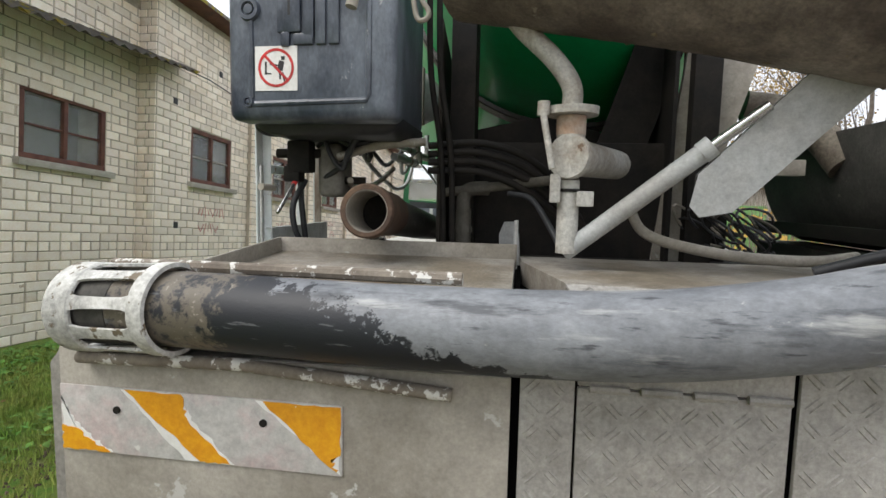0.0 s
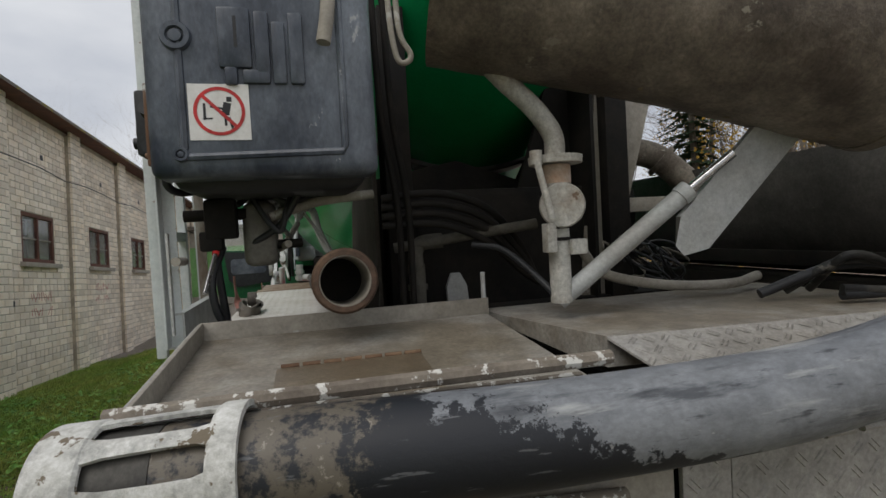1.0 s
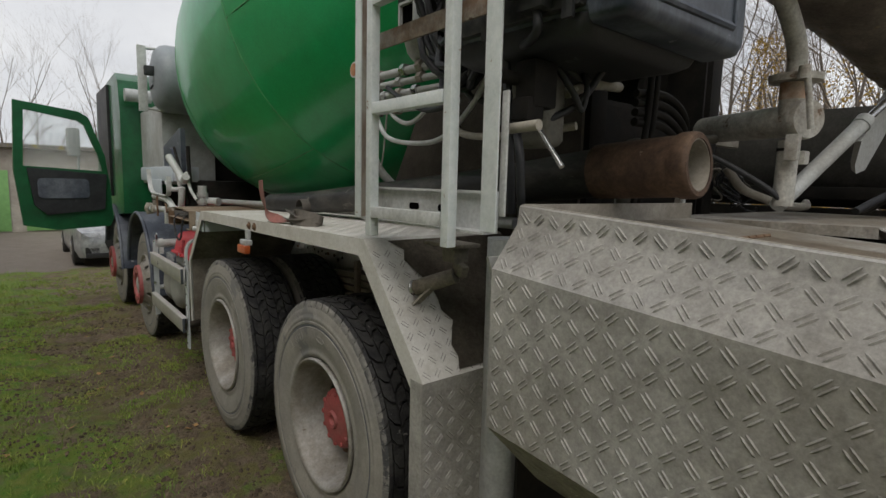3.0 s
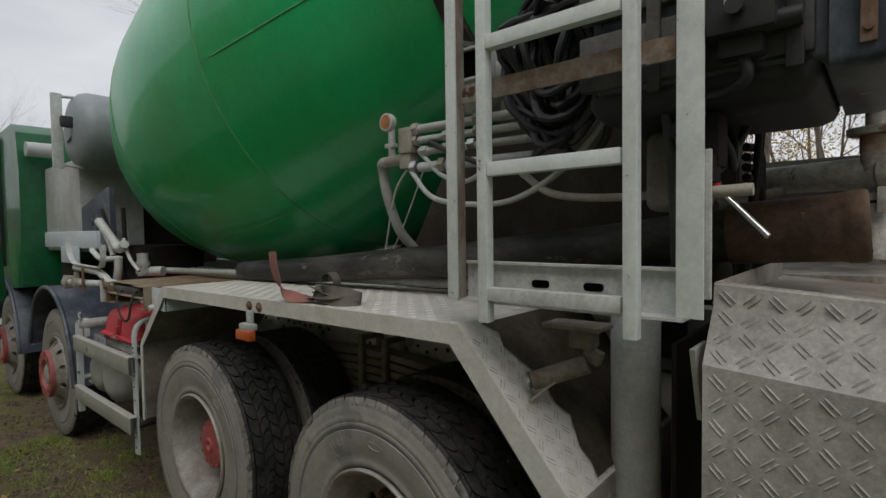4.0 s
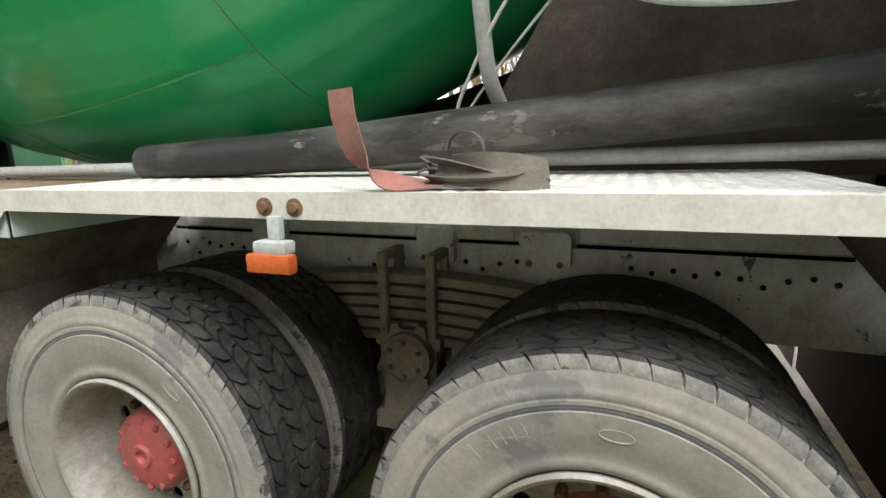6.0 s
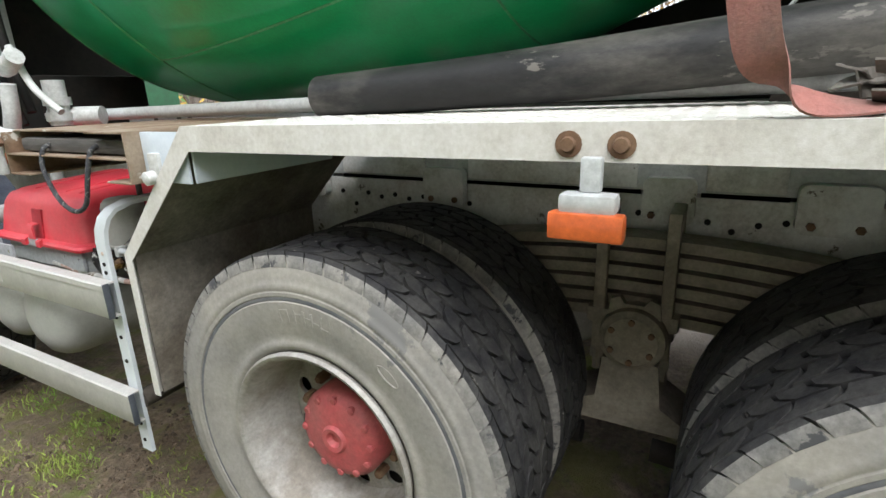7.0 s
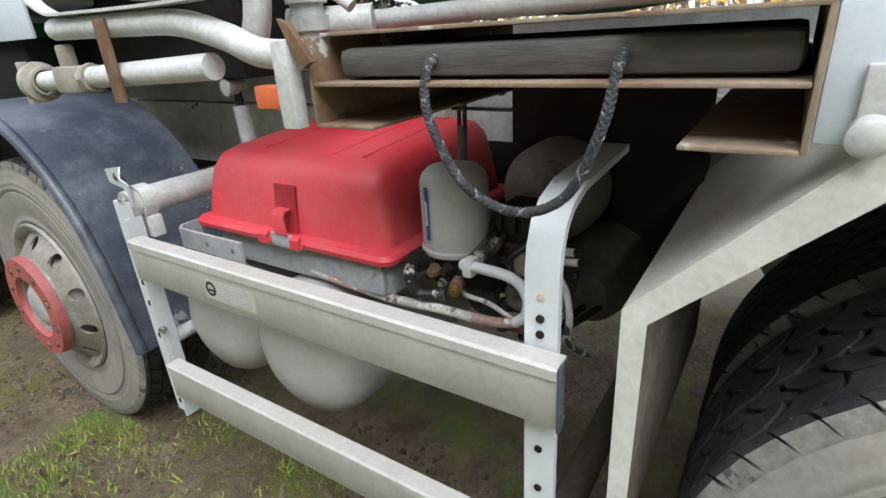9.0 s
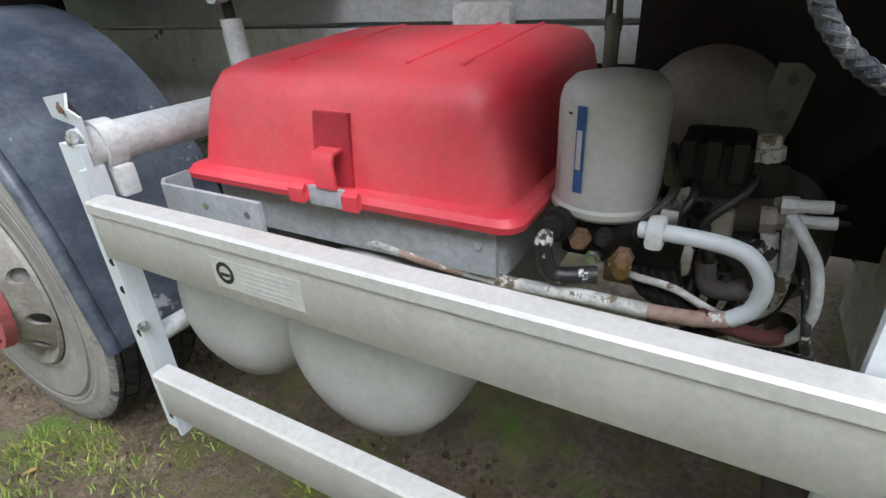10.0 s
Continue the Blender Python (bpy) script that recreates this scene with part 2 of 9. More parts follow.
PLATEBAR = PLATE
MUDSPOT = material("dried cement spots", (0.27, 0.225, 0.155), 0.95, second=(0.18, 0.145, 0.10), scale=20)
RUSTNECK = material("rust-stained pale paint", (0.36, 0.22, 0.14), 0.75, second=(0.50, 0.42, 0.35), scale=9, bump=0.3)
GREASE = material("black grease", (0.012, 0.011, 0.011), 0.45, second=(0.030, 0.024, 0.018), scale=14, bump=0.5, wear=(0.09, 0.075, 0.06), wear_at=0.68, wear_scale=25)
BLUEGREY = material("pale blue-grey plate paint", (0.56, 0.62, 0.68), 0.45, second=(0.50, 0.555, 0.60), scale=2, gritty=0.5, bump=0.04, wear=(0.40, 0.34, 0.28), wear_at=0.72)
RUSTPAINT = material("rust-streaked pale paint", (0.38, 0.36, 0.32), 0.75, second=(0.16, 0.085, 0.048), patch=0.51, scale=7, wear=(0.60, 0.62, 0.61), wear_at=0.60, wear_scale=11, stretch=(1, 1, 0.35), bump=0.3)
LADDER = material("chipped pale ladder paint", (0.74, 0.79, 0.80), 0.5, second=(0.63, 0.665, 0.665), scale=4, wear=(0.24, 0.12, 0.06), wear_at=0.635, wear_scale=16, gritty=1.2)
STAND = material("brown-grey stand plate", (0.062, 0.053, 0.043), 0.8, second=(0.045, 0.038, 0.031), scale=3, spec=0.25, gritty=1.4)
TROUGH = material("blackened trough steel", (0.052, 0.049, 0.046), 0.7, second=(0.085, 0.080, 0.074), scale=3, wear=(0.17, 0.15, 0.13), wear_at=0.68, bump=0.4, gritty=1.6)
BARWORN = material("muddy bar with paint flakes", (0.235, 0.205, 0.165), 0.8, second=(0.15, 0.125, 0.10), scale=6, wear=(0.62, 0.61, 0.57), wear_at=0.555, wear_scale=22, bump=0.5)
SLOTSTEEL = material("rusty tan steel edge", (0.26, 0.205, 0.150), 0.75, second=(0.17, 0.105, 0.062), scale=6, wear=(0.46, 0.43, 0.38), wear_at=0.62, wear_scale=10)
# near-black puts the shade inside gaps, slots and mouths into the colour
VOID = material("black for shaded openings", (0.004, 0.004, 0.004), 1.0, bump=0, spec=0.0)
SIDEGROOVE = material("bluish dark rubber", (0.085, 0.092, 0.105), 0.7, second=(0.13, 0.132, 0.138), scale=7, bump=0.1)
SHOULDER = material("dusty tyre shoulder", (0.150, 0.148, 0.143), 0.85, second=(0.235, 0.225, 0.205), scale=5, bump=0.2, wear=(0.070, 0.071, 0.074), wear_at=0.57, wear_scale=9, spec=0.25, gritty=1.5)
CAKED = material("mud-caked fender underside", (0.225, 0.205, 0.175), 0.9, second=(0.135, 0.116, 0.092), scale=3, spec=0.2, gritty=1.5)
DECK = material("muddy cement film on the deck", (0.205, 0.176, 0.135), 0.5, second=(0.37, 0.355, 0.325), patch=0.56, scale=2.6, wear=(0.115, 0.092, 0.066), wear_at=0.64, wear_scale=4, gritty=1.7, bump=0.3)
MUDCAKE = material("dried brown mud", (0.105, 0.088, 0.068), 0.9, second=(0.16, 0.14, 0.11), scale=8, bump=0.6, gritty=1.5)
OILY = material("dirty grey tank paint", (0.115, 0.108, 0.092), 0.7, second=(0.075, 0.068, 0.056), scale=6, spec=0.25)
TANKSIDE = material("dusty black plastic", (0.026, 0.028, 0.032), 0.5, second=(0.120, 0.114, 0.104), patch=0.53, scale=4, wear=(0.24, 0.22, 0.19), wear_at=0.66, wear_scale=8, gritty=1.4)
TRAY = material("grey-blue tray paint", (0.36, 0.38, 0.40), 0.5, second=(0.30, 0.31, 0.32), wear=(0.09, 0.07, 0.06), wear_at=0.70)
RUSTPINK = material("rusty pink primer", (0.26, 0.15, 0.115), 0.8, second=(0.36, 0.27, 0.23), scale=14, wear=(0.60, 0.59, 0.56), wear_at=0.62, wear_scale=30)
LIMEPAINT = material("warning plate film", (0.47, 0.46, 0.44), 0.5, second=(0.52, 0.37, 0.37), patch=0.60, scale=5, wear=(0.66, 0.65, 0.62), wear_at=0.70)
WEED = material("clover leaves", (0.085, 0.235, 0.030), 0.7, second=(0.15, 0.29, 0.05), scale=3)


def hose_material():
    """Chalk-grey rubber with a wet black stretch along one side and dried mud at the end."""
    m = material("chalky rubber hose", (0.105, 0.114, 0.130), 0.5, second=(0.200, 0.212, 0.228), scale=3.0, wear=(0.40, 0.40, 0.385), wear_at=0.66, wear_scale=13, stretch=(0.6, 1, 1), gritty=1.3)
    nt = m.node_tree
    b = nt.nodes["Principled BSDF"]
    src = b.inputs["Base Color"].links[0].from_socket
    co = nt.nodes.new("ShaderNodeTexCoord")
    sep = nt.nodes.new("ShaderNodeSeparateXYZ")
    nt.links.new(co.outputs["Object"], sep.inputs[0])
    n = nt.nodes.new("ShaderNodeTexNoise")
    n.inputs["Scale"].default_value, n.inputs["Detail"].default_value, n.inputs["Roughness"].default_value = 13.0, 10.0, 0.74
    nt.links.new(co.outputs["Object"], n.inputs["Vector"])

    def calc(op, a, c):
        k = nt.nodes.new("ShaderNodeMath")
        k.operation = op
        for i, v in ((0, a), (1, c)):
            if hasattr(v, "links"):
                nt.links.new(v, k.inputs[i])
            else:
                k.inputs[i].default_value = v
        return k.outputs[0]

    def blend(fac, a, c):
        k = nt.nodes.new("ShaderNodeMix")
        k.data_type = "RGBA"
        nt.links.new(fac, k.inputs[0])
        nt.links.new(a, k.inputs[6])
        k.inputs[7].default_value = (*c, 1)
        return k.outputs[2]

    def step(v, lo, hi):
        k = nt.nodes.new("ShaderNodeMapRange")
        k.inputs["From Min"].default_value, k.inputs["From Max"].default_value = lo, hi
        nt.links.new(v, k.inputs["Value"])
        return k.outputs["Result"]

    # long chalky smears and dark rubbed streaks along the hose
    mp_ = nt.nodes.new("ShaderNodeMapping")
    mp_.inputs["Scale"].default_value = (0.16, 1.0, 1.0)
    nt.links.new(co.outputs["Object"], mp_.inputs["Vector"])
    for seed_, sc, lo_, hi_, tone in ((3.0, 26.0, 0.55, 0.66, (0.034, 0.038, 0.046)), (9.0, 16.0, 0.58, 0.66, (0.40, 0.41, 0.405)), (5.0, 60.0, 0.60, 0.68, (0.030, 0.033, 0.040))):
        mp2 = nt.nodes.new("ShaderNodeMapping")
        mp2.inputs["Location"].default_value = (seed_, seed_ * 2, 0)
        nt.links.new(mp_.outputs["Vector"], mp2.inputs["Vector"])
        k2 = nt.nodes.new("ShaderNodeTexNoise")
        k2.inputs["Scale"].default_value, k2.inputs["Detail"].default_value, k2.inputs["Roughness"].default_value = sc, 6.0, 0.62
        nt.links.new(mp2.outputs["Vector"], k2.inputs["Vector"])
        src = blend(calc("MULTIPLY", step(k2.outputs["Fac"], lo_, hi_), 0.8), src, tone)
    wob = calc("MULTIPLY", calc("SUBTRACT", n.outputs["Fac"], 0.5), 0.80)
    # the black stretch runs out in a slant: low on the hose it reaches further along
    slant = calc("ADD", calc("ADD", sep.outputs["X"], calc("MULTIPLY", calc("SUBTRACT", sep.outputs["Z"], 1.51), 3.2)), wob)
    black = step(slant, -0.42, -0.435)
    col = blend(black, src, (0.011, 0.013, 0.018))
    mud = step(calc("ADD", sep.outputs["X"], calc("MULTIPLY", wob, 0.9)), -0.80, -0.83)
    k3 = nt.nodes.new("ShaderNodeTexNoise")
    k3.inputs["Scale"].default_value, k3.inputs["Detail"].default_value, k3.inputs["Roughness"].default_value = 34.0, 8.0, 0.7
    nt.links.new(co.outputs["Object"], k3.inputs["Vector"])
    col = blend(calc("MULTIPLY", mud, step(k3.outputs["Fac"], 0.40, 0.50)), col, (0.120, 0.103, 0.080))
    col = blend(calc("MULTIPLY", mud, step(k3.outputs["Fac"], 0.60, 0.64)), col, (0.26, 0.235, 0.195))
    # chalk flecks on the black stretch
    col = blend(calc("MULTIPLY", black, calc("MULTIPLY", step(k2.outputs["Fac"], 0.605, 0.64), 0.55)), col, (0.17, 0.175, 0.185))
    nt.links.new(col, b.inputs["Base Color"])
    return m


HOSEGREY = hose_material()


def glass(name, tint, rough=0.05):
    m = bpy.data.materials.new(name)
    m.use_nodes = True
    b = m.node_tree.nodes["Principled BSDF"]
    b.inputs["Base Color"].default_value = (*tint, 1)
    b.inputs["Roughness"].default_value = rough
    b.inputs["Transmission Weight"].default_value = 0.9
    b.inputs["IOR"].default_value = 1.25
    return m


PANE = glass("clear pane", (0.90, 0.93, 0.93))
LAMP = glass("headlight glass", (0.9, 0.9, 0.9))


# ---- mesh building ----
def box(bm, c, size, rot=(0, 0, 0), bevel=0.0):
    m = pose(*c, *rot) @ Matrix.Diagonal((*size, 1))
    r = bmesh.ops.create_cube(bm, size=1, matrix=m)
    if bevel:
        edges = {e for v in r["verts"] for e in v.link_edges}
        bmesh.ops.bevel(bm, geom=list(edges), offset=bevel, segments=2, profile=0.6, affect="EDGES")


def frame_axes(d):
    d = Vector(d).normalized()
    up = Vector((0, 0, 1)) if abs(d.z) < 0.95 else Vector((0, 1, 0))
    a = d.cross(up).normalized()
    return a, a.cross(d)


def sweep(bm, pts, radius, seg=12, caps=True, section=None):
    """A tube (or a given flat section) along a polyline; radius may be a number or one per point."""
    pts = [Vector(p) for p in pts]
    rad = radius if isinstance(radius, (list, tuple)) else [radius] * len(pts)
    rings, a = [], None
    for i, p in enumerate(pts):
        d = (pts[min(i + 1, len(pts) - 1)] - pts[max(i - 1, 0)]).normalized()
        if a is None:
            a, b = frame_axes(d)
        else:
            a = (a - d * a.dot(d)).normalized()
            b = a.cross(d)
        shape = section or [(math.cos(2 * math.pi * k / seg), math.sin(2 * math.pi * k / seg)) for k in range(seg)]
        rings.append([bm.verts.new(p + (a * u + b * v) * rad[i]) for u, v in shape])
    n = len(rings[0])
    for r, s in zip(rings, rings[1:]):
        for k in range(n):
            bm.faces.new((r[k], r[(k + 1) % n], s[(k + 1) % n], s[k]))
    if caps:
        bm.faces.new(rings[0][::-1])
        bm.faces.new(rings[-1])


def curve(pts, steps=8):
    """A smooth line (Catmull-Rom) through a few points."""
    p = [Vector(q) for q in pts]
    p = [p[0] * 2 - p[1], *p, p[-1] * 2 - p[-2]]
    out = []
    for i in range(1, len(p) - 2):
        for k in range(steps):
            t = k / steps
            out.append(0.5 * ((2 * p[i]) + (p[i + 1] - p[i - 1]) * t + (2 * p[i - 1] - 5 * p[i] + 4 * p[i + 1] - p[i + 2]) * t * t
                              + (3 * p[i] - p[i - 1] - 3 * p[i + 1] + p[i + 2]) * t ** 3))
    return [*out, p[-2]]


def lathe(bm, profile, start, axis, seg=32, closed=False):
    """Turn (distance along axis, radius) pairs round an axis."""
    start, axis = Vector(start), Vector(axis).normalized()
    a, b = frame_axes(axis)
    rings = []
    for s, r in profile:
        if r < 1e-5:
            rings.append([bm.verts.new(start + axis * s)])
        else:
            rings.append([bm.verts.new(start + axis * s + (a * math.cos(2 * math.pi * k / seg) + b * math.sin(2 * math.pi * k / seg)) * r) for k in range(seg)])
    pairs = list(zip(rings, rings[1:])) + ([(rings[-1], rings[0])] if closed else [])
    for r, s in pairs:
        for k in range(seg):
            f = [r[k % len(r)], r[(k + 1) % len(r)], s[(k + 1) % len(s)], s[k % len(s)]]
            u = []
            for v in f:
                if v not in u:
                    u.append(v)
            if len(u) > 2:
                bm.faces.new(u)


def prism(bm, outline, a, b, axis="x"):
    """A flat outline, given in the two other axes, drawn out from a to b along an axis."""
    def put(p, w):
        u, v = p
        return {"x": (w, u, v), "y": (u, w, v), "z": (u, v, w)}[axis]
    lo = [bm.verts.new(put(p, a)) for p in outline]
    hi = [bm.verts.new(put(p, b)) for p in outline]
    n = len(outline)
    bm.faces.new(lo)
    bm.faces.new(hi[::-1])
    for k in range(n):
        bm.faces.new((lo[k], hi[k], hi[(k + 1) % n], lo[(k + 1) % n]))


def rounded_rect(x0, x1, y0, y1, r, n=5):
    out = []
    for cx, cy, a0 in ((x1 - r, y1 - r, 0), (x0 + r, y1 - r, 90), (x0 + r, y0 + r, 180), (x1 - r, y0 + r, 270)):
        for k in range(n + 1):
            a = radians(a0 + 90 * k / n)
            out.append((cx + r * math.cos(a), cy + r * math.sin(a)))
    return out


def sheet(bm, line, a, b, thick, axis="x"):
    """A bent plate: a polyline in the two other axes, with thickness, drawn out from a to b."""
    line = [Vector(p) for p in line]
    nrm = []
    for i in range(len(line)):
        d = (line[min(i + 1, len(line) - 1)] - line[max(i - 1, 0)]).normalized()
        nrm.append(Vector((-d.y, d.x)))
    prism(bm, [tuple(p) for p in line] + [tuple(p - n * thick) for p, n in reversed(list(zip(line, nrm)))], a, b, axis)


def bevelled(bm, width=0.006, segments=2, angle=40):
    edges = [e for e in bm.edges if len(e.link_faces) == 2 and e.calc_face_angle(0) > radians(angle)]
    bmesh.ops.bevel(bm, geom=edges, offset=width, segments=segments, profile=0.6, affect="EDGES", clamp_overlap=True)


def ribbon(bm, pts, wides, width, thick):
    """A flat band through points; wides gives the way across the band at each."""
    pts, n = curve(pts, 6), len(pts)
    ws = curve(wides, 6)
    rows = []
    for i, (p, w) in enumerate(zip(pts, ws)):
        d = (pts[min(i + 1, len(pts) - 1)] - pts[max(i - 1, 0)]).normalized()
        w = (w - d * w.dot(d)).normalized() * width / 2
        nn = d.cross(w).normalized() * thick / 2
        rows.append([bm.verts.new(p + q) for q in (w + nn, -w + nn, -w - nn, w - nn)])
    for r, s in zip(rows, rows[1:]):
        for k in range(4):
            bm.faces.new((r[k], r[(k + 1) % 4], s[(k + 1) % 4], s[k]))
    bm.faces.new(rows[0][::-1])
    bm.faces.new(rows[-1])


def mesh_of(name, bm, mat, smooth=True):
    bmesh.ops.recalc_face_normals(bm, faces=bm.faces[:])
    me = bpy.data.meshes.new(name)
    if smooth:
        for f in bm.faces:
            f.smooth = True
    bm.to_mesh(me)
    bm.free()
    me.materials.append(mat)
    if smooth:
        me.set_sharp_from_angle(angle=radians(38))
    return me


def part(name, bm, mat, parent, label=""):
    ob = new(name, mesh_of(name, bm, mat))
    ob.parent = parent
    return tagged(ob, label)


def thing(name, label, category, at=None, bm=None, mat=None, group="", kind=""):
    ob = new(name, mesh_of(name, bm, mat) if bm else None)
    if at is not None:
        ob.matrix_world = at
    return tagged(ob, label, category, group, kind)


def B():
    return bmesh.new()


def lozenges(bm, origin, u, v, nu, nv, step=0.044, size=0.036, lift=0.0016, bounds=None):
    """Raised tread bars of chequer plate, in pairs that alternate in slant, on the plane origin + a*u + b*v."""
    u, v = Vector(u).normalized(), Vector(v).normalized()
    n = u.cross(v)
    for i in range(nu):
        for j in range(nv):
            s, t = (i + 0.5) * step, (j + 0.5) * step
            if bounds and not bounds(s, t):
                continue
            turn = 1 if (i + j) % 2 else -1
            d = (u + v * turn).normalized()
            w = n.cross(d)
            for off in (-0.0052, 0.0052):
                c = Vector(origin) + u * s + v * t + w * off
                h, e = d * size / 2, w * 0.0025
                base = [bm.verts.new(c + q - n * 0.001) for q in (-h, -h * 0.72 + e, h * 0.72 + e, h, h * 0.72 - e, -h * 0.72 - e)]
                r0, r1 = bm.verts.new(c - h * 0.62 + n * lift), bm.verts.new(c + h * 0.62 + n * lift)
                for f in ((base[0], base[1], r0), (base[1], base[2], r1, r0), (base[2], base[3], r1), (base[3], base[4], r1), (base[4], base[5], r0, r1), (base[5], base[0], r0)):
                    bm.faces.new(f)

# ---- the truck ----
truck = thing("concrete_mixer_truck", "green and grey concrete mixer truck parked on muddy grass", "truck", NOSE)


# wheels
def holed_ring(bm, centre, r0, r1, holes, hole_r, rc, thick, bulge=0.0):
    """A ring across the x axis with round holes, open towards -x."""
    cx, cy, cz = centre
    rings = []
    for h in range(holes):
        a0 = 2 * math.pi * h / holes
        da = math.pi / holes
        n = 16
        inner, outer = [], []
        for k in range(n):
            q = 2 * math.pi * k / n
            u, v = math.cos(q), math.sin(q)
            inner.append((rc + hole_r * u, a0 + hole_r * v / rc))
            m = max(abs(u), abs(v))
            ru = (r1 - rc) if u > 0 else (rc - r0)
            outer.append((rc + ru * u / m, a0 + da * v / m))
        for layer in (0.0, thick):
            def vert(p):
                r, a = p
                x = cx + layer + bulge * (r - r0) / (r1 - r0)
                return bm.verts.new((x, cy + r * math.sin(a), cz + r * math.cos(a)))
            iv, ov = [vert(p) for p in inner], [vert(p) for p in outer]
            for k in range(n):
                bm.faces.new((iv[k], iv[(k + 1) % n], ov[(k + 1) % n], ov[k]))
            rings.append(iv)
        i0, i1 = rings[-2], rings[-1]
        for k in range(n):
            bm.faces.new((i0[k], i0[(k + 1) % n], i1[(k + 1) % n], i1[k]))
    bmesh.ops.remove_doubles(bm, verts=bm.verts[:], dist=0.0005)


TYRE_R, HUB_Z = 0.545, 0.53
REAR_HUB_Z, REAR_GROW = 0.608, 0.975


def tyre_profile(w):
    """Cross-section of a tyre, from the outer bead over the tread to the inner bead."""
    h = w / 2
    return [(-h * 0.80, 0.288), (-h * 0.92, 0.298), (-h * 0.985, 0.309), (-h * 1.0, 0.318), (-h * 0.985, 0.325), (-h * 0.975, 0.331), (-h * 0.99, 0.345), (-h * 1.025, 0.365), (-h * 1.05, 0.388), (-h * 1.062, 0.412),
            (-h * 1.064, 0.424), (-h * 1.046, 0.4265), (-h * 1.043, 0.4355), (-h * 1.061, 0.438), (-h * 1.060, 0.446), (-h * 1.048, 0.448), (-h * 1.047, 0.451), (-h * 1.055, 0.453), (-h * 1.045, 0.468), (-h * 1.036, 0.470),
            (-h * 1.030, 0.482), (-h * 1.010, 0.498), (-h * 0.985, 0.511), (-h * 0.94, 0.521), (-h * 0.88, 0.526), (-h * 0.80, 0.527),
            (h * 0.80, 0.527), (h * 0.90, 0.522), (h * 0.99, 0.505), (h * 1.04, 0.46), (h * 1.06, 0.40), (h * 0.98, 0.33), (h * 0.80, 0.288)]


def tread_row(bm, c, x0, x1, n, phase, slant, zig, fill, r0, r1, big, rnd):
    """One row of tread blocks round the x axis, each with a kinked edge and its own small unevenness."""
    cx, cy, cz = c
    xm = (x0 + x1) / 2
    for k in range(n):
        a = 2 * math.pi * (k + phase) / n + rnd.uniform(-0.006, 0.006)
        d = math.pi / n * fill * rnd.uniform(0.95, 1.03)
        top = r1 + rnd.uniform(-0.0015, 0.001)
        lo, hi = [], []
        for x, sl in ((x0, -slant), (xm, zig), (x1, slant)):
            for q in (-1, 1):
                ang = a + q * d + sl
                for r, store in ((r0, lo), (top, hi)):
                    store.append(bm.verts.new((cx + x, cy + big(r) * math.sin(ang), cz + big(r) * math.cos(ang))))
        for f in ((0, 1, 3, 2), (2, 3, 5, 4)):
            bm.faces.new([hi[i] for i in f])
        for p, q in ((0, 1), (1, 3), (3, 5), (5, 4), (4, 2), (2, 0)):
            bm.faces.new((lo[p], lo[q], hi[q], hi[p]))


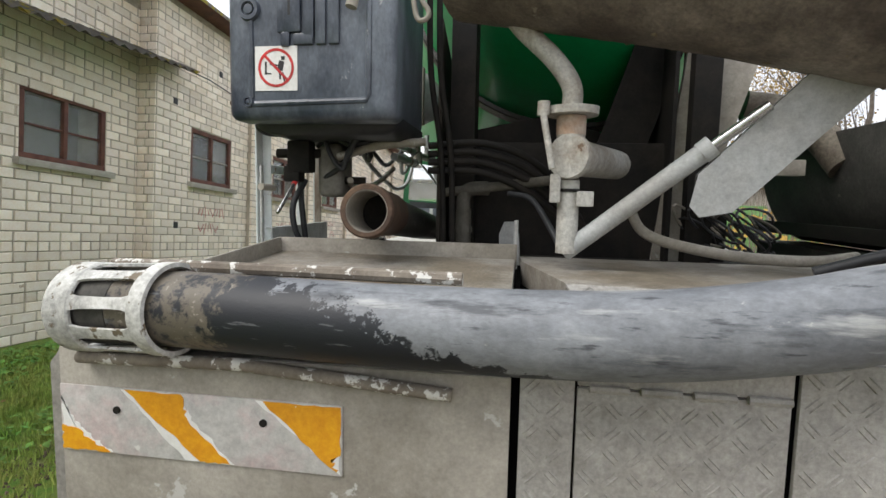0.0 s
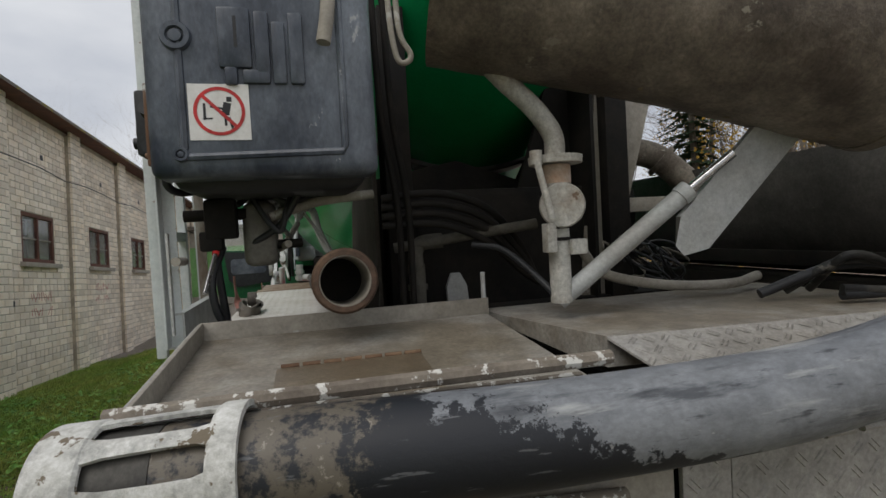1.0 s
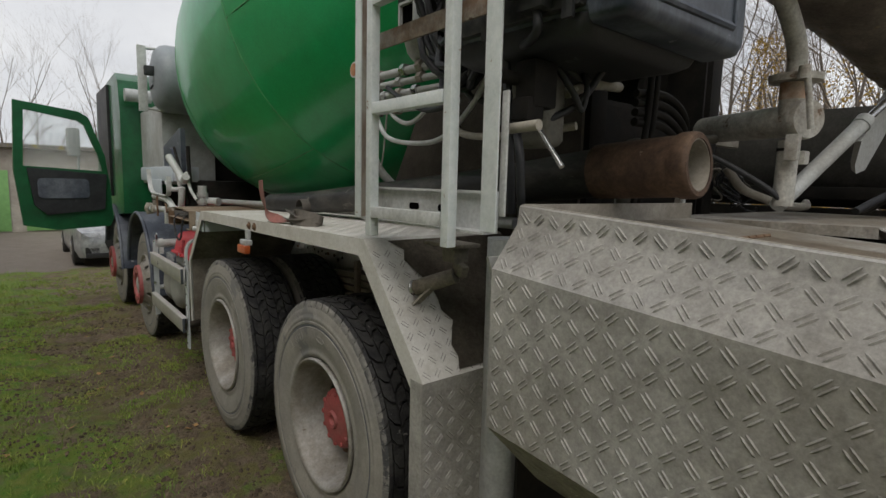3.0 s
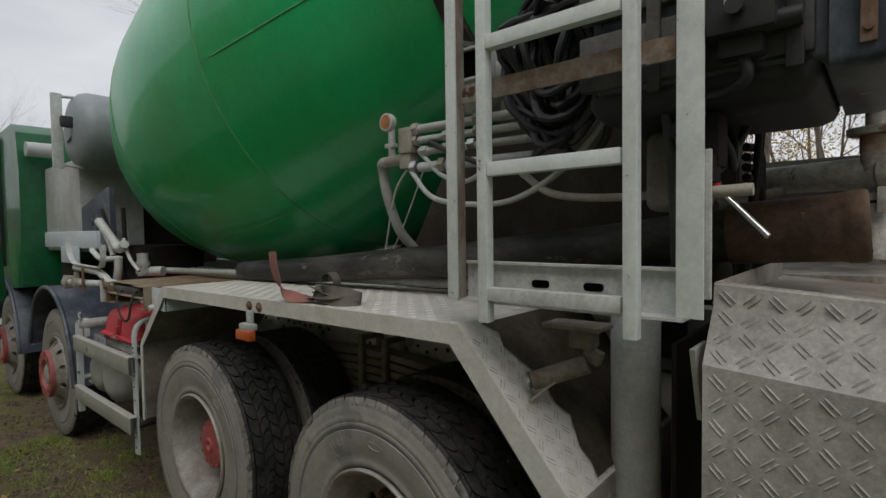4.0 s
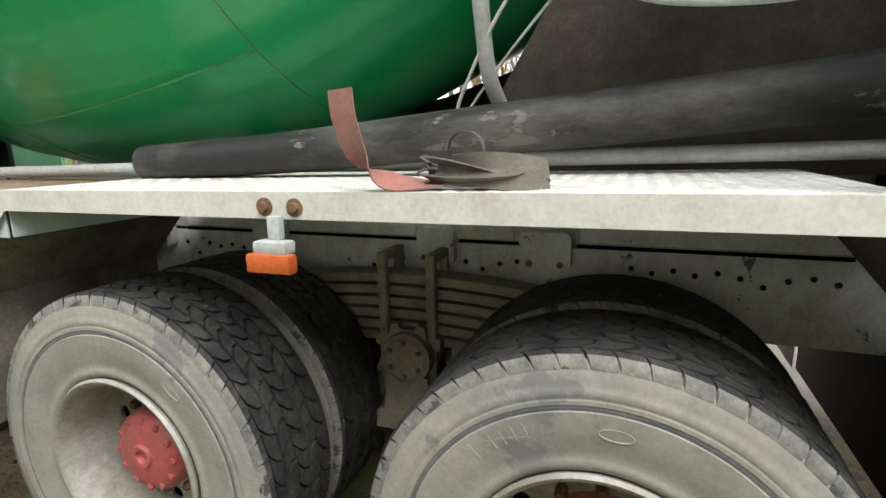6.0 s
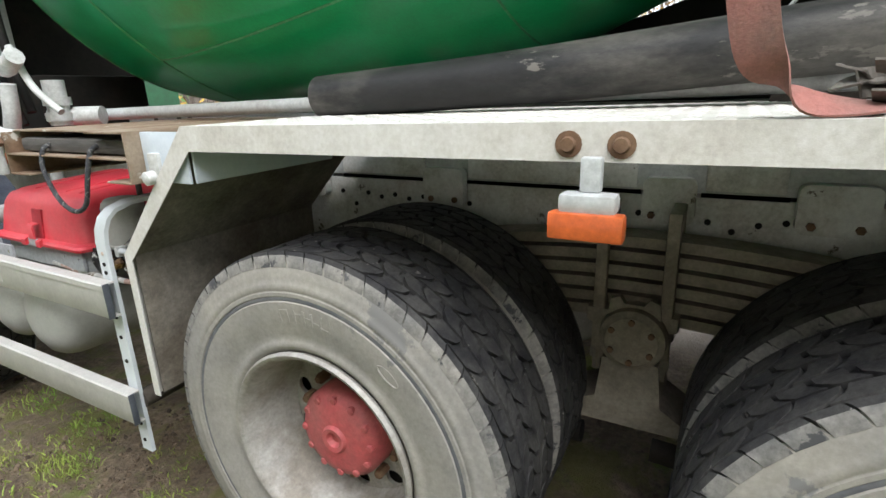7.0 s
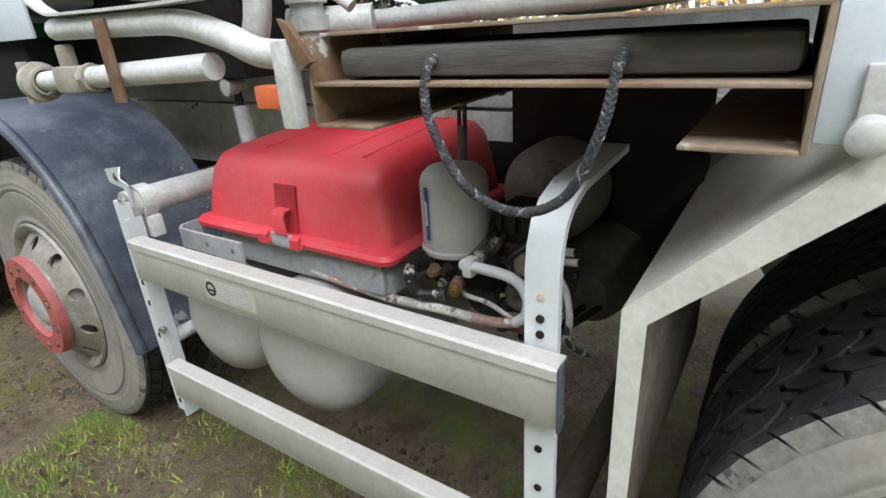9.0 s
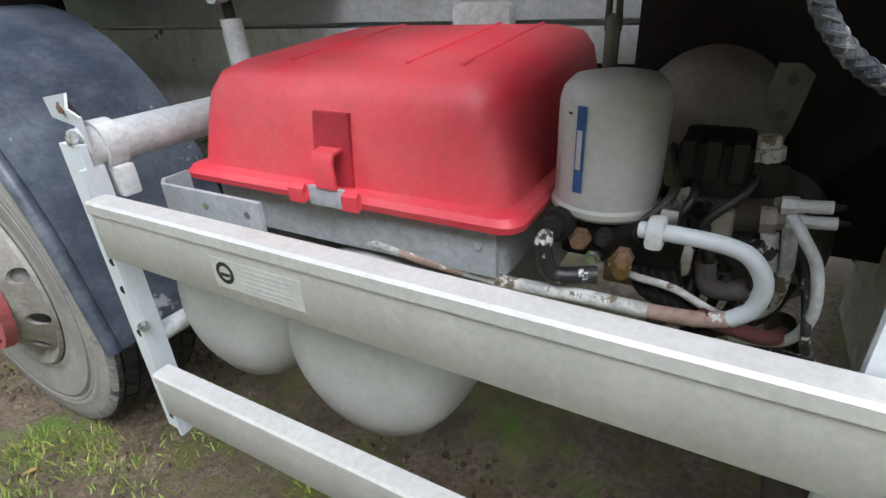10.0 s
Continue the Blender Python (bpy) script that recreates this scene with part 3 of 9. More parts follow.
def tyre(name, cx, cy, w, parent, grow=1.0, hz=HUB_Z):
    big = lambda r: r * grow if r > 0.45 or grow == 1.0 else 0.2664 + (r - 0.288) * (0.45 * grow - 0.2664) / 0.162
    rnd = random.Random(int(cy * 100) + int(cx * 1000))
    bm = B()
    lathe(bm, [(s, big(r)) for s, r in tyre_profile(w)], (cx, cy, hz), (1, 0, 0), 80, closed=True)
    t = part(name, bm, TYRE, parent, "dusty worn black truck tyre")
    c = (cx, cy, hz)
    h = w / 2
    bm = B()
    lathe(bm, [(-h * 0.83, big(0.5285)), (h * 0.83, big(0.5285)), (h * 0.83, big(0.52)), (-h * 0.83, big(0.52))], c, (1, 0, 0), 64, closed=True)
    part("groove_floor", bm, TREAD, t, "black floor of the tread grooves")
    # the worn shoulders, cut by narrow notches
    for label, mat, outline in (("dusty grey edge of the shoulder with narrow cuts", SHOULDER, ((1.0, 0.507), (0.990, 0.517), (0.966, 0.5285), (0.935, 0.5345), (0.935, 0.515))),
                                ("black shoulder blocks", TREAD, ((0.9345, 0.515), (0.9345, 0.5345), (0.90, 0.5385), (0.845, 0.5405), (0.845, 0.518)))):
        bm = B()
        for s in (-1, 1):
            for k in range(58):
                a, d = 2 * math.pi * k / 58 + rnd.uniform(-0.003, 0.003), math.pi / 58 * 0.91
                rings = []
                for q in (-1, 1):
                    rings.append([bm.verts.new((cx + s * h * x, cy + big(r) * math.sin(a + q * d + 0.25 * (1 - x)), hz + big(r) * math.cos(a + q * d + 0.25 * (1 - x)))) for x, r in outline])
                for i in range(4):
                    bm.faces.new((rings[0][i], rings[0][i + 1], rings[1][i + 1], rings[1][i]))
                bm.faces.new(rings[0])
                bm.faces.new(rings[1][::-1])
        tagged(part("shoulder", bm, mat, t, label), kind="stuff")
    # the moulded groove of the sidewall has a darker ring
    bm = B()
    lathe(bm, [(-h * 1.045, big(0.4262)), (-h * 1.050, big(0.4275)), (-h * 1.049, big(0.4350)), (-h * 1.043, big(0.4362))], c, (1, 0, 0), 80, closed=True)
    part("groove_ring", bm, SIDEGROOVE, t, "dark ring groove of the sidewall")
    # staggered dark blocks between
    bm = B()
    edges = (-0.83, -0.50, -0.17, 0.17, 0.50, 0.83)
    for j, (e0, e1) in enumerate(zip(edges, edges[1:])):
        s = 1 if j % 2 else -1
        tread_row(bm, c, e0 * h + 0.004, e1 * h - 0.004, 44 if j in (0, 4) else 56, 0.5 * (j % 2), 0.030 * s, 0.020 * s, 0.84 if j in (0, 4) else 0.80, 0.518, 0.541, big, rnd)
    tagged(part("tread", bm, TREAD, t, "black tread blocks with packed dirt"), kind="stuff")
    return t


def bolts(bm, centre, r, n, size, height, axis=-1, turn=0.0):
    cx, cy, cz = centre
    for k in range(n):
        a = 2 * math.pi * k / n + turn
        y, z = cy + r * math.sin(a), cz + r * math.cos(a)
        lathe(bm, [(0, size), (height * 0.8, size), (height, size * 0.7), (height, 0)], (cx, y, z), (axis, 0, 0), 6)


def rear_wheel(cy):
    face, hz, g = -1.222, REAR_HUB_Z, REAR_GROW
    rim = lambda rows: [(x, r * 0.925) for x, r in rows]
    bm = B()
    lathe(bm, rim([(0.0, 0.283), (-0.006, 0.288), (-0.008, 0.296), (0.000, 0.303), (0.010, 0.300), (0.012, 0.288), (0.03, 0.276), (0.06, 0.270), (0.062, 0.264), (0.11, 0.260), (0.15, 0.254), (0.17, 0.24), (0.165, 0.238),
                   (0.145, 0.250), (0.05, 0.262), (0.01, 0.276)]), (face, cy, hz), (1, 0, 0), 56, closed=True)
    holed_ring(bm, (face + 0.158, cy, hz), 0.115, 0.252 * 0.925, 10, 0.026, 0.192, 0.012, 0.01)
    w = part("wheel", bm, RIM, truck, "dirty silver dual wheel rim of a drive axle")
    tyre("tyre", face + 0.148, cy, 0.29, w, g, hz)
    tyre("inner_tyre", face + 0.148 + 0.34, cy, 0.29, w, g, hz)
    bm = B()
    lathe(bm, [(0.004, 0.0), (0.004, 0.014), (0.0, 0.018), (-0.010, 0.022), (-0.012, 0.034), (-0.002, 0.040), (0.0, 0.088), (0.010, 0.114), (0.030, 0.130), (0.16, 0.136), (0.16, 0.0)], (face + 0.070, cy, hz), (1, 0, 0), 40)
    hub = part("hub", bm, RED, w, "faded red planetary hub")
    bm = B()
    bolts(bm, (face + 0.086, cy, hz), 0.109, 12, 0.0115, 0.014)
    tagged(part("bolt_set", bm, RED, hub, "red painted hub bolts"), kind="stuff")
    bm = B()
    bolts(bm, (face + 0.160, cy, hz), 0.152, 10, 0.015, 0.040)
    tagged(part("nut_set", bm, RUST, w, "rusty wheel nuts"), kind="stuff")
    bm = B()
    lathe(bm, [(0, 0.0), (0, 0.24), (0.02, 0.26), (0.62, 0.26), (0.62, 0.0)], (face + 0.20, cy, hz), (1, 0, 0), 32)
    part("drum_brake", bm, DARK, w, "dark brake drum behind the rim")
    return w


def front_wheel(cy):
    face = -1.175
    bm = B()
    lathe(bm, [(0.0, 0.285), (-0.006, 0.300), (0.004, 0.306), (0.012, 0.300), (0.014, 0.288), (0.03, 0.274), (0.06, 0.268), (0.06, 0.260), (0.02, 0.268)],
          (face, cy, HUB_Z), (1, 0, 0), 48, closed=True)
    holed_ring(bm, (face - 0.055, cy, HUB_Z), 0.185, 0.268, 10, 0.024, 0.232, 0.012, 0.075)
    lathe(bm, [(0.075, 0.205), (0.0, 0.195), (-0.012, 0.185), (-0.012, 0.11), (0.05, 0.10)], (face - 0.055, cy, HUB_Z), (1, 0, 0), 40)
    w = part("wheel", bm, RIM, truck, "dirty silver steering wheel rim")
    tyre("tyre", face + 0.145, cy, 0.28, w)
    bm = B()
    holed_ring(bm, (face - 0.085, cy, HUB_Z), 0.125, 0.195, 10, 0.019, 0.162, 0.014)
    lathe(bm, [(0, 0.195), (0.03, 0.2), (0.03, 0.192), (0.014, 0.19)], (face - 0.085, cy, HUB_Z), (1, 0, 0), 40, closed=True)
    lathe(bm, [(0, 0.125), (0.03, 0.12), (0.03, 0.112), (0.014, 0.118)], (face - 0.085, cy, HUB_Z), (1, 0, 0), 40, closed=True)
    part("nut_ring", bm, RED, w, "pinkish red wheel nut ring with holes")
    bm = B()
    bolts(bm, (face - 0.067, cy, HUB_Z), 0.162, 10, 0.014, 0.022)
    tagged(part("nuts", bm, RUST, w), kind="stuff")
    bm = B()
    lathe(bm, [(-0.02, 0.0), (-0.02, 0.05), (-0.012, 0.07), (0.0, 0.085), (0.03, 0.10), (0.1, 0.11), (0.1, 0)], (face - 0.06, cy, HUB_Z), (1, 0, 0), 32)
    part("hub", bm, GREY, w, "grey hub cap")
    return w


AXLES = (-0.01, 1.312, 4.05, 5.85)
rear_wheel(AXLES[0])
rear_wheel(AXLES[1])
front_wheel(AXLES[2])
front_wheel(AXLES[3])
# worn raised lettering on the drive tyres, as plain bars, and an oval mark
def sidewall_marks(cy, first, turn):
    tyre_ob = [o for o in bpy.data.objects if o.name.split(".")[0] == "tyre"][first]
    x = -1.222 + 0.148 - 0.145 * 1.050
    for k, (a, wide) in enumerate(((-9.5, 0.030), (-5.6, 0.030), (-1.8, 0.026), (2.2, 0.030), (9.5, 0.030))):
        ang = radians(a + turn)
        bm = B()
        for q in (-1, 1):
            box(bm, (0, q * wide * 0.42, 0), (0.0016, 0.005, 0.034), bevel=0.0005)
        box(bm, (0, 0, 0.006 * (k - 2)), (0.0016, wide * 0.8, 0.005), bevel=0.0005)
        bmesh.ops.transform(bm, matrix=pose(x, cy + 0.378 * math.sin(ang), REAR_HUB_Z + 0.378 * math.cos(ang), -math.degrees(ang), -4, 0), verts=bm.verts[:])
        part("raised_mark", bm, TYRE, tyre_ob)
    ang = radians(turn - 38)
    bm = B()
    sweep(bm, [(x, cy + (0.372 + 0.012 * math.sin(q)) * math.sin(ang + 0.085 * math.cos(q)), REAR_HUB_Z + (0.372 + 0.012 * math.sin(q)) * math.cos(ang + 0.085 * math.cos(q))) for q in [2 * math.pi * i / 32 for i in range(33)]], 0.0018, 5, caps=False)
    part("oval_mark", bm, TYRE, tyre_ob)


sidewall_marks(AXLES[0], 0, 34)
sidewall_marks(AXLES[1], 1, -2)
# the far side of the axles
for cy in AXLES:
    bm = B()
    lathe(bm, tyre_profile(0.5 if cy < 2 else 0.3), (1.0, cy, HUB_Z if cy > 2 else REAR_HUB_Z), (1, 0, 0), 40, closed=True)
    lathe(bm, [(0, 0), (0, 0.28), (0.1, 0.29), (0.1, 0.0)], (0.85, cy, HUB_Z), (1, 0, 0), 24)
    part("far_wheel", bm, TYRE, truck)
    bm = B()
    sweep(bm, [(-0.8, cy, HUB_Z), (0.8, cy, HUB_Z)], 0.075, 16)
    lathe(bm, [(0, 0.0), (0.03, 0.14), (0.16, 0.21), (0.3, 0.14), (0.33, 0)], (-0.16, cy, HUB_Z), (1, 0, 0), 20)
    part("axle", bm, DARK, truck)

# chassis rails, with slots and flanges
for sx in (-1, 1):
    bm = B()
    x = sx * 0.42
    prism(bm, [(x, 0.90), (x - sx * 0.07, 0.90), (x - sx * 0.07, 0.91), (x - sx * 0.01, 0.91), (x - sx * 0.01, 1.155), (x - sx * 0.07, 1.155), (x - sx * 0.07, 1.165), (x, 1.165)], -1.0, 6.9, "y")
    rail = part("chassis_rail", bm, FRAMEPAINT, truck, "dirty grey steel chassis rail with bolt holes")
    for k in range(44):
        y = -0.6 + k * 0.062
        if (k // 5) % 3 != 2:
            bm = B()
            lathe(bm, [(0, 0.009), (0.004, 0.009), (0.004, 0)], (x - 0.003 * sx * -1, y, 1.098 + 0.012 * (k % 2) - 0.035 * (k % 7 == 3)), (sx, 0, 0), 8)
            part("bolt_hole", bm, DARK, rail)
    bm = B()
    prism(bm, [(x + sx * 0.004, 1.180), (x - sx * 0.1, 1.180), (x - sx * 0.1, 1.41), (x + sx * 0.004, 1.41)], -0.9, 4.6, "y")
    sub = part("subframe", bm, GREY, truck, "pale grey mixer subframe beam")
    for y0, y1 in ((-0.62, 0.12), (0.34, 0.53), (0.71, 1.26), (1.43, 1.80)):
        bm = B()
        box(bm, (x + sx * 0.009, (y0 + y1) / 2, 1.262), (0.010, y1 - y0, 0.150), bevel=0.004)
        part("cover_strip", bm, FRAMEPAINT, sub, "grey cover strip on the beam")
        bm = B()
        box(bm, (x + sx * 0.002, (y0 + y1) / 2, 1.173), (0.006, y1 - y0 + 0.02, 0.012))
        part("beam_gap", bm, VOID, sub, "black strip for the shaded gap between beam and rail")
    # bracket plates with rounded corners that tie the beam to the rail
    for y, w in ((0.23, 0.17), (0.62, 0.14), (1.345, 0.155), (1.95, 0.15), (2.75, 0.15)):
        bm = B()
        prism(bm, rounded_rect(y - w / 2, y + w / 2, 1.092, 1.222, 0.022), x + sx * 0.006, x + sx * 0.042, "x")
        bevelled(bm, 0.010)
        g_ = part("gusset_plate", bm, FRAMEPAINT, sub, "grey pressed bracket plate")
        for q in (-1, 1):
            bm = B()
            lathe(bm, [(0, 0.011), (0.008, 0.011), (0.010, 0.006), (0.010, 0)], (x + sx * 0.042, y + q * w * 0.30, 1.115), (sx, 0, 0), 6)
            part("bracket_bolt", bm, RUST, g_)

# leaf spring between the two drive axles
for k in range(6):
    bm = B()
    half = 0.64 - k * 0.065
    z = 1.075 - k * 0.043
    sheet(bm, [(0.675 + y, z - 0.055 * (y / 0.62) ** 2) for y in [half * (i / 8 - 1) for i in range(17)]], -0.575, -0.475, 0.030)
    if k == 0:
        spring = part("leaf_spring", bm, SPRING, truck, "brown dirty stack of leaf springs")
    else:
        part("leaf", bm, SPRING, spring)
for dy in (-0.09, 0.09):
    bm = B()
    for x in (-0.59, -0.46):
        box(bm, (x, 0.675 + dy, 0.94), (0.034, 0.034, 0.42), bevel=0.010)
    box(bm, (-0.525, 0.675 + dy, 1.14), (0.16, 0.034, 0.03), bevel=0.006)
    part("u_bolt", bm, SPRING, spring)
    bm = B()
    lathe(bm, [(0, 0.022), (0.03, 0.022), (0.03, 0.013), (0.07, 0.013), (0.07, 0)], (-0.59, 0.675 + dy, 0.735), (0, 0, -1), 6)
    part("nut", bm, SPRING, spring)
bm = B()
lathe(bm, [(0, 0.0), (0, 0.070), (0.010, 0.080), (0.012, 0.088), (0.05, 0.092), (0.30, 0.095), (0.30, 0)], (-0.66, 0.664, 0.798), (1, 0, 0), 32)
box(bm, (-0.53, 0.675, 0.842), (0.16, 0.25, 0.05), bevel=0.015)
prism(bm, [(0.735, 0.86), (0.595, 0.86), (0.60, 0.905), (0.625, 0.915), (0.64, 0.895), (0.69, 0.895), (0.705, 0.915), (0.73, 0.905)], -0.625, -0.60, "x")
prism(bm, [(0.74, 0.73), (0.59, 0.73), (0.575, 0.60), (0.50, 0.55), (0.50, 0.52), (0.84, 0.52), (0.84, 0.56), (0.755, 0.60)], -0.64, -0.46, "x")
trun = part("trunnion", bm, SPRING, truck, "round trunnion bearing cap of the tandem axle")
for k in range(6):
    a = math.pi * k / 3
    bm = B()
    lathe(bm, [(0, 0.009), (0.008, 0.009), (0.008, 0)], (-0.66, 0.664 + 0.06 * math.sin(a), 0.798 + 0.06 * math.cos(a)), (-1, 0, 0), 6)
    part("cap_bolt", bm, RUST, trun)
for cy, s in ((0.03, 1), (1.36, -1)):
    bm = B()
    sweep(bm, [(-0.62, cy, 0.42), (-0.62, 0.69 - s * 0.1, 0.45)], 0.035, 10)
    part("torque_rod", bm, DARK, truck)

# fender of the drive axles
FT, FX = 1.435, -1.25
line = [(-0.765, 0.46), (-0.765, 1.035), (-0.42, FT), (1.585, FT - 0.018), (1.918, 1.070), (1.916, 0.632)]
bm = B()
sheet(bm, [(y, z) for y, z in line[1:]], FX, -0.52, 0.004)
fender = part("fender", bm, CREAM, truck, "dirty white chequer plate fender over the drive wheels")
bm = B()
out, inn = line[1:], [(-0.703, 1.004), (-0.388, FT - 0.060), (1.568, FT - 0.074), (1.887, 1.056), (1.890, 0.632)]
prism(bm, out + inn[::-1], FX - 0.003, FX, "x")
part("edge_lip", bm, CREAM, fender, "bent white outer lip with chipped edges")
bm = B()
lozenges(bm, (FX, -0.41, FT), (1, 0, 0), (0, 1, -0.009), 17, 47, step=0.042, size=0.030, bounds=lambda s, t: s < 0.70 and t < 1.98)
tagged(part("tread_pattern", bm, CREAM, fender), kind="stuff")
bm = B()
lozenges(bm, (-0.54, 1.921, 0.645), (-1, 0, 0), (0, 0, 1), 16, 9, lift=0.0012)
tagged(part("tread_pattern", bm, CREAM, fender), kind="stuff")
bm = B()
d = (Vector((0, -0.42, FT)) - Vector((0, -0.765, 1.035))).normalized()
lozenges(bm, (FX, -0.765, 1.035), (1, 0, 0), tuple(d), 16, 12, bounds=lambda s, t: s < 0.70 and t < 0.50)
tagged(part("tread_pattern", bm, PLATEBAR, fender), kind="stuff")
bm = B()
sheet(bm, [(-0.765, 0.46), (-0.765, 1.035)], FX, -0.52, 0.005)
box(bm, (FX - 0.002, -0.735, 0.75), (0.004, 0.06, 0.57))
flap = part("mud_flap", bm, PLATE, truck, "grey chequer plate flap behind the rear wheel")
bm = B()
lozenges(bm, (FX, -0.7665, 0.47), (1, 0, 0), (0, 0, 1), 16, 12, bounds=lambda s, t: s < 0.70 and t < 0.55)
tagged(part("tread_pattern", bm, PLATEBAR, flap), kind="stuff")
for y in (0.618, 0.694):
    bm = B()
    lathe(bm, [(0, 0.02), (0.004, 0.02), (0.004, 0.012), (0.012, 0.010), (0.012, 0)], (FX - 0.002, y, FT - 0.042), (-1, 0, 0), 16)
    part("bolt", bm, RUST, fender)
bm = B()
box(bm, (-1.285, 0.653, 1.314), (0.04, 0.082, 0.028), bevel=0.008)
box(bm, (-1.275, 0.653, 1.353), (0.02, 0.03, 0.05), bevel=0.004)
mk = part("side_marker_lamp", bm, GREY, truck, "grey side marker lamp with an orange lens")
bm = B()
box(bm, (-1.297, 0.653, 1.282), (0.030, 0.108, 0.040), bevel=0.006)
part("lens", bm, ORANGE, mk, "orange plastic lens")

# mirrored fender, also added to close off light from the far side
bm = B()
sheet(bm, [(y, z) for y, z in line], 0.52, 1.25, 0.004)
part("far_fender", bm, PLATE, truck, "chequer plate fender on the far side")
for cy in AXLES[:2]:
    bm = B()
    lathe(bm, tyre_profile(0.29), (0.72, cy, REAR_HUB_Z), (1, 0, 0), 40, closed=True)
    part("far_inner_tyre", bm, TYRE, truck)
# side guard of two aluminium rails on holed uprights
bm = B()
sweep(bm, [(-1.24, 3.13, 1.045), (-0.45, 3.13, 1.045)], 0.036, 18)
guard = part("side_guard", bm, PALE, truck, "aluminium side guard with two rails")
for z0, z1 in ((0.882, 0.987), (0.530, 0.634)):
    bm = B()
    prism(bm, [(-1.262, z0), (-1.292, z0), (-1.295, z0 + 0.004), (-1.295, z1 - 0.022), (-1.2985, z1 - 0.020), (-1.2985, z1 - 0.004), (-1.294, z1), (-1.262, z1),
               (-1.262, z1 - 0.004), (-1.289, z1 - 0.004), (-1.289, z0 + 0.004), (-1.262, z0 + 0.004)], 1.982, 3.05, "y")
    r = part("rail", bm, ALU, guard, "silver ribbed aluminium rail")
    bm = B()
    box(bm, (-1.289, 1.979, (z0 + z1) / 2), (0.018, 0.005, z1 - z0 + 0.001), bevel=0.002)
    part("end_cap", bm, CAPGREY, r, "dark plastic end cap")
bm = B()
sheet(bm, [(-1.255, 0.40), (-1.255, 1.095), (-1.250, 1.130), (-1.235, 1.163), (-1.21, 1.185), (-1.16, 1.200), (-0.95, 1.208)], 1.998, 2.047, 0.012, "y")
bevelled(bm, 0.002, 2)
up = part("upright", bm, UPRIGHT, guard, "white-grey bent upright with bolt holes")
for z in (0.44, 0.50, 0.72, 0.80, 0.865, 1.005, 1.030):
    bm = B()
    lathe(bm, [(0, 0.0062), (0.003, 0.0062), (0.003, 0)], (-1.2555, 2.023, z), (-1, 0, 0), 12)
    part("bolt_hole", bm, DARK, up)
bm = B()
lathe(bm, [(0, 0.0060), (0.0012, 0.0060), (0.0016, 0.004), (0.0016, 0)], (-1.255, 2.023, 1.062), (-1, 0, 0), 9)
part("rust_spot", bm, RUSTNECK, up, "rusty plugged hole")
bm = B()
sheet(bm, [(-1.255, 0.42), (-1.255, 1.06)], 3.095, 3.155, 0.012, "y")
box(bm, (-1.245, 3.10, 0.72), (0.04, 0.008, 0.6))
up = part("upright", bm, UPRIGHT, guard, "grey upright with bolt holes")
for z in (0.46, 0.52, 0.68, 0.78, 0.84):
    bm = B()
    lathe(bm, [(0, 0.008), (0.003, 0.008), (0.003, 0)], (-1.2555, 3.125, z), (-1, 0, 0), 12)
    part("bolt_hole", bm, DARK, up)
bm = B()
prism(bm, [(3.243, 1.122), (3.168, 1.133), (3.150, 1.124), (3.118, 1.116), (3.086, 1.104), (3.088, 1.045), (3.150, 1.040), (3.160, 1.070), (3.172, 1.078), (3.236, 1.088)], -1.214, -1.209, "x")
for v in bm.verts:
    v.co.x -= 0.030 * min(1, max(0, (3.165 - v.co.y) / 0.04))
bevelled(bm, 0.0015, 1)
br = part("bracket", bm, UPRIGHT, guard, "bent white bracket with a rusty bolt")
bm = B()
lathe(bm, [(0, 0.011), (0.006, 0.011), (0.008, 0.007), (0.008, 0)], (-1.214, 3.186, 1.108), (-1, 0.05, 0.1), 6)
part("bolt", bm, RUST, br, "rusty bolt head")
bm = B()
sweep(bm, [(-1.25, 3.12, 0.66), (-0.5, 3.12, 0.66)], 0.02, 12)
part("cross_tube", bm, PALE, guard)
bm = B()
lathe(bm, [(0, 0.0365), (0, 0.044), (0.034, 0.044), (0.034, 0.0365)], (-1.215, 3.13, 1.045), (1, 0, 0), 28, closed=True)
box(bm, (-1.198, 3.10, 0.985), (0.034, 0.030, 0.055), bevel=0.005)
part("tube_clamp", bm, PALE, guard, "pale clamp round the tube")
bm = B()
lathe(bm, [(0, 0.013), (0.009, 0.013), (0.011, 0.009), (0.011, 0)], (-1.247, 3.115, 1.070), (-1, 0, 0.2), 6)
part("bracket_bolt", bm, CHROME, guard, "bright bolt head")

# caked fender underside, dark panels added for underbody shade, members between the rails
bm = B()
sheet(bm, [(-0.745, 1.025), (-0.41, FT - 0.012), (1.575, FT - 0.030), (1.898, 1.067), (1.898, 0.637)], FX + 0.012, -0.53, 0.004)
part("fender_liner", bm, CAKED, fender, "dark mud-caked underside of the fender")
# added black panel that keeps the view under the tail dark
for y, z0, z1, name in ((-0.772, 0.27, 1.40, "rear_apron"),):
    bm = B()
    box(bm, (0.0, y - 0.14, (z0 + z1) / 2), (1.98, 0.014, z1 - z0), bevel=0.004)
    part(name, bm, DARK, truck, "black panel added for the shade between the fenders")
# added panel, blocks the bright ground beyond the far rail
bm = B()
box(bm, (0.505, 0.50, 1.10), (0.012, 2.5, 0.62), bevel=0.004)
part("splash_panel", bm, DARK, truck, "dark panel added for the shade at the far rail")
# added near-black sheets for the shade behind the valves and rail
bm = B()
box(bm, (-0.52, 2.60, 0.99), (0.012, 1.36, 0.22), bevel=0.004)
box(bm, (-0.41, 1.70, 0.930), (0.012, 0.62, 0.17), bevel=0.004)
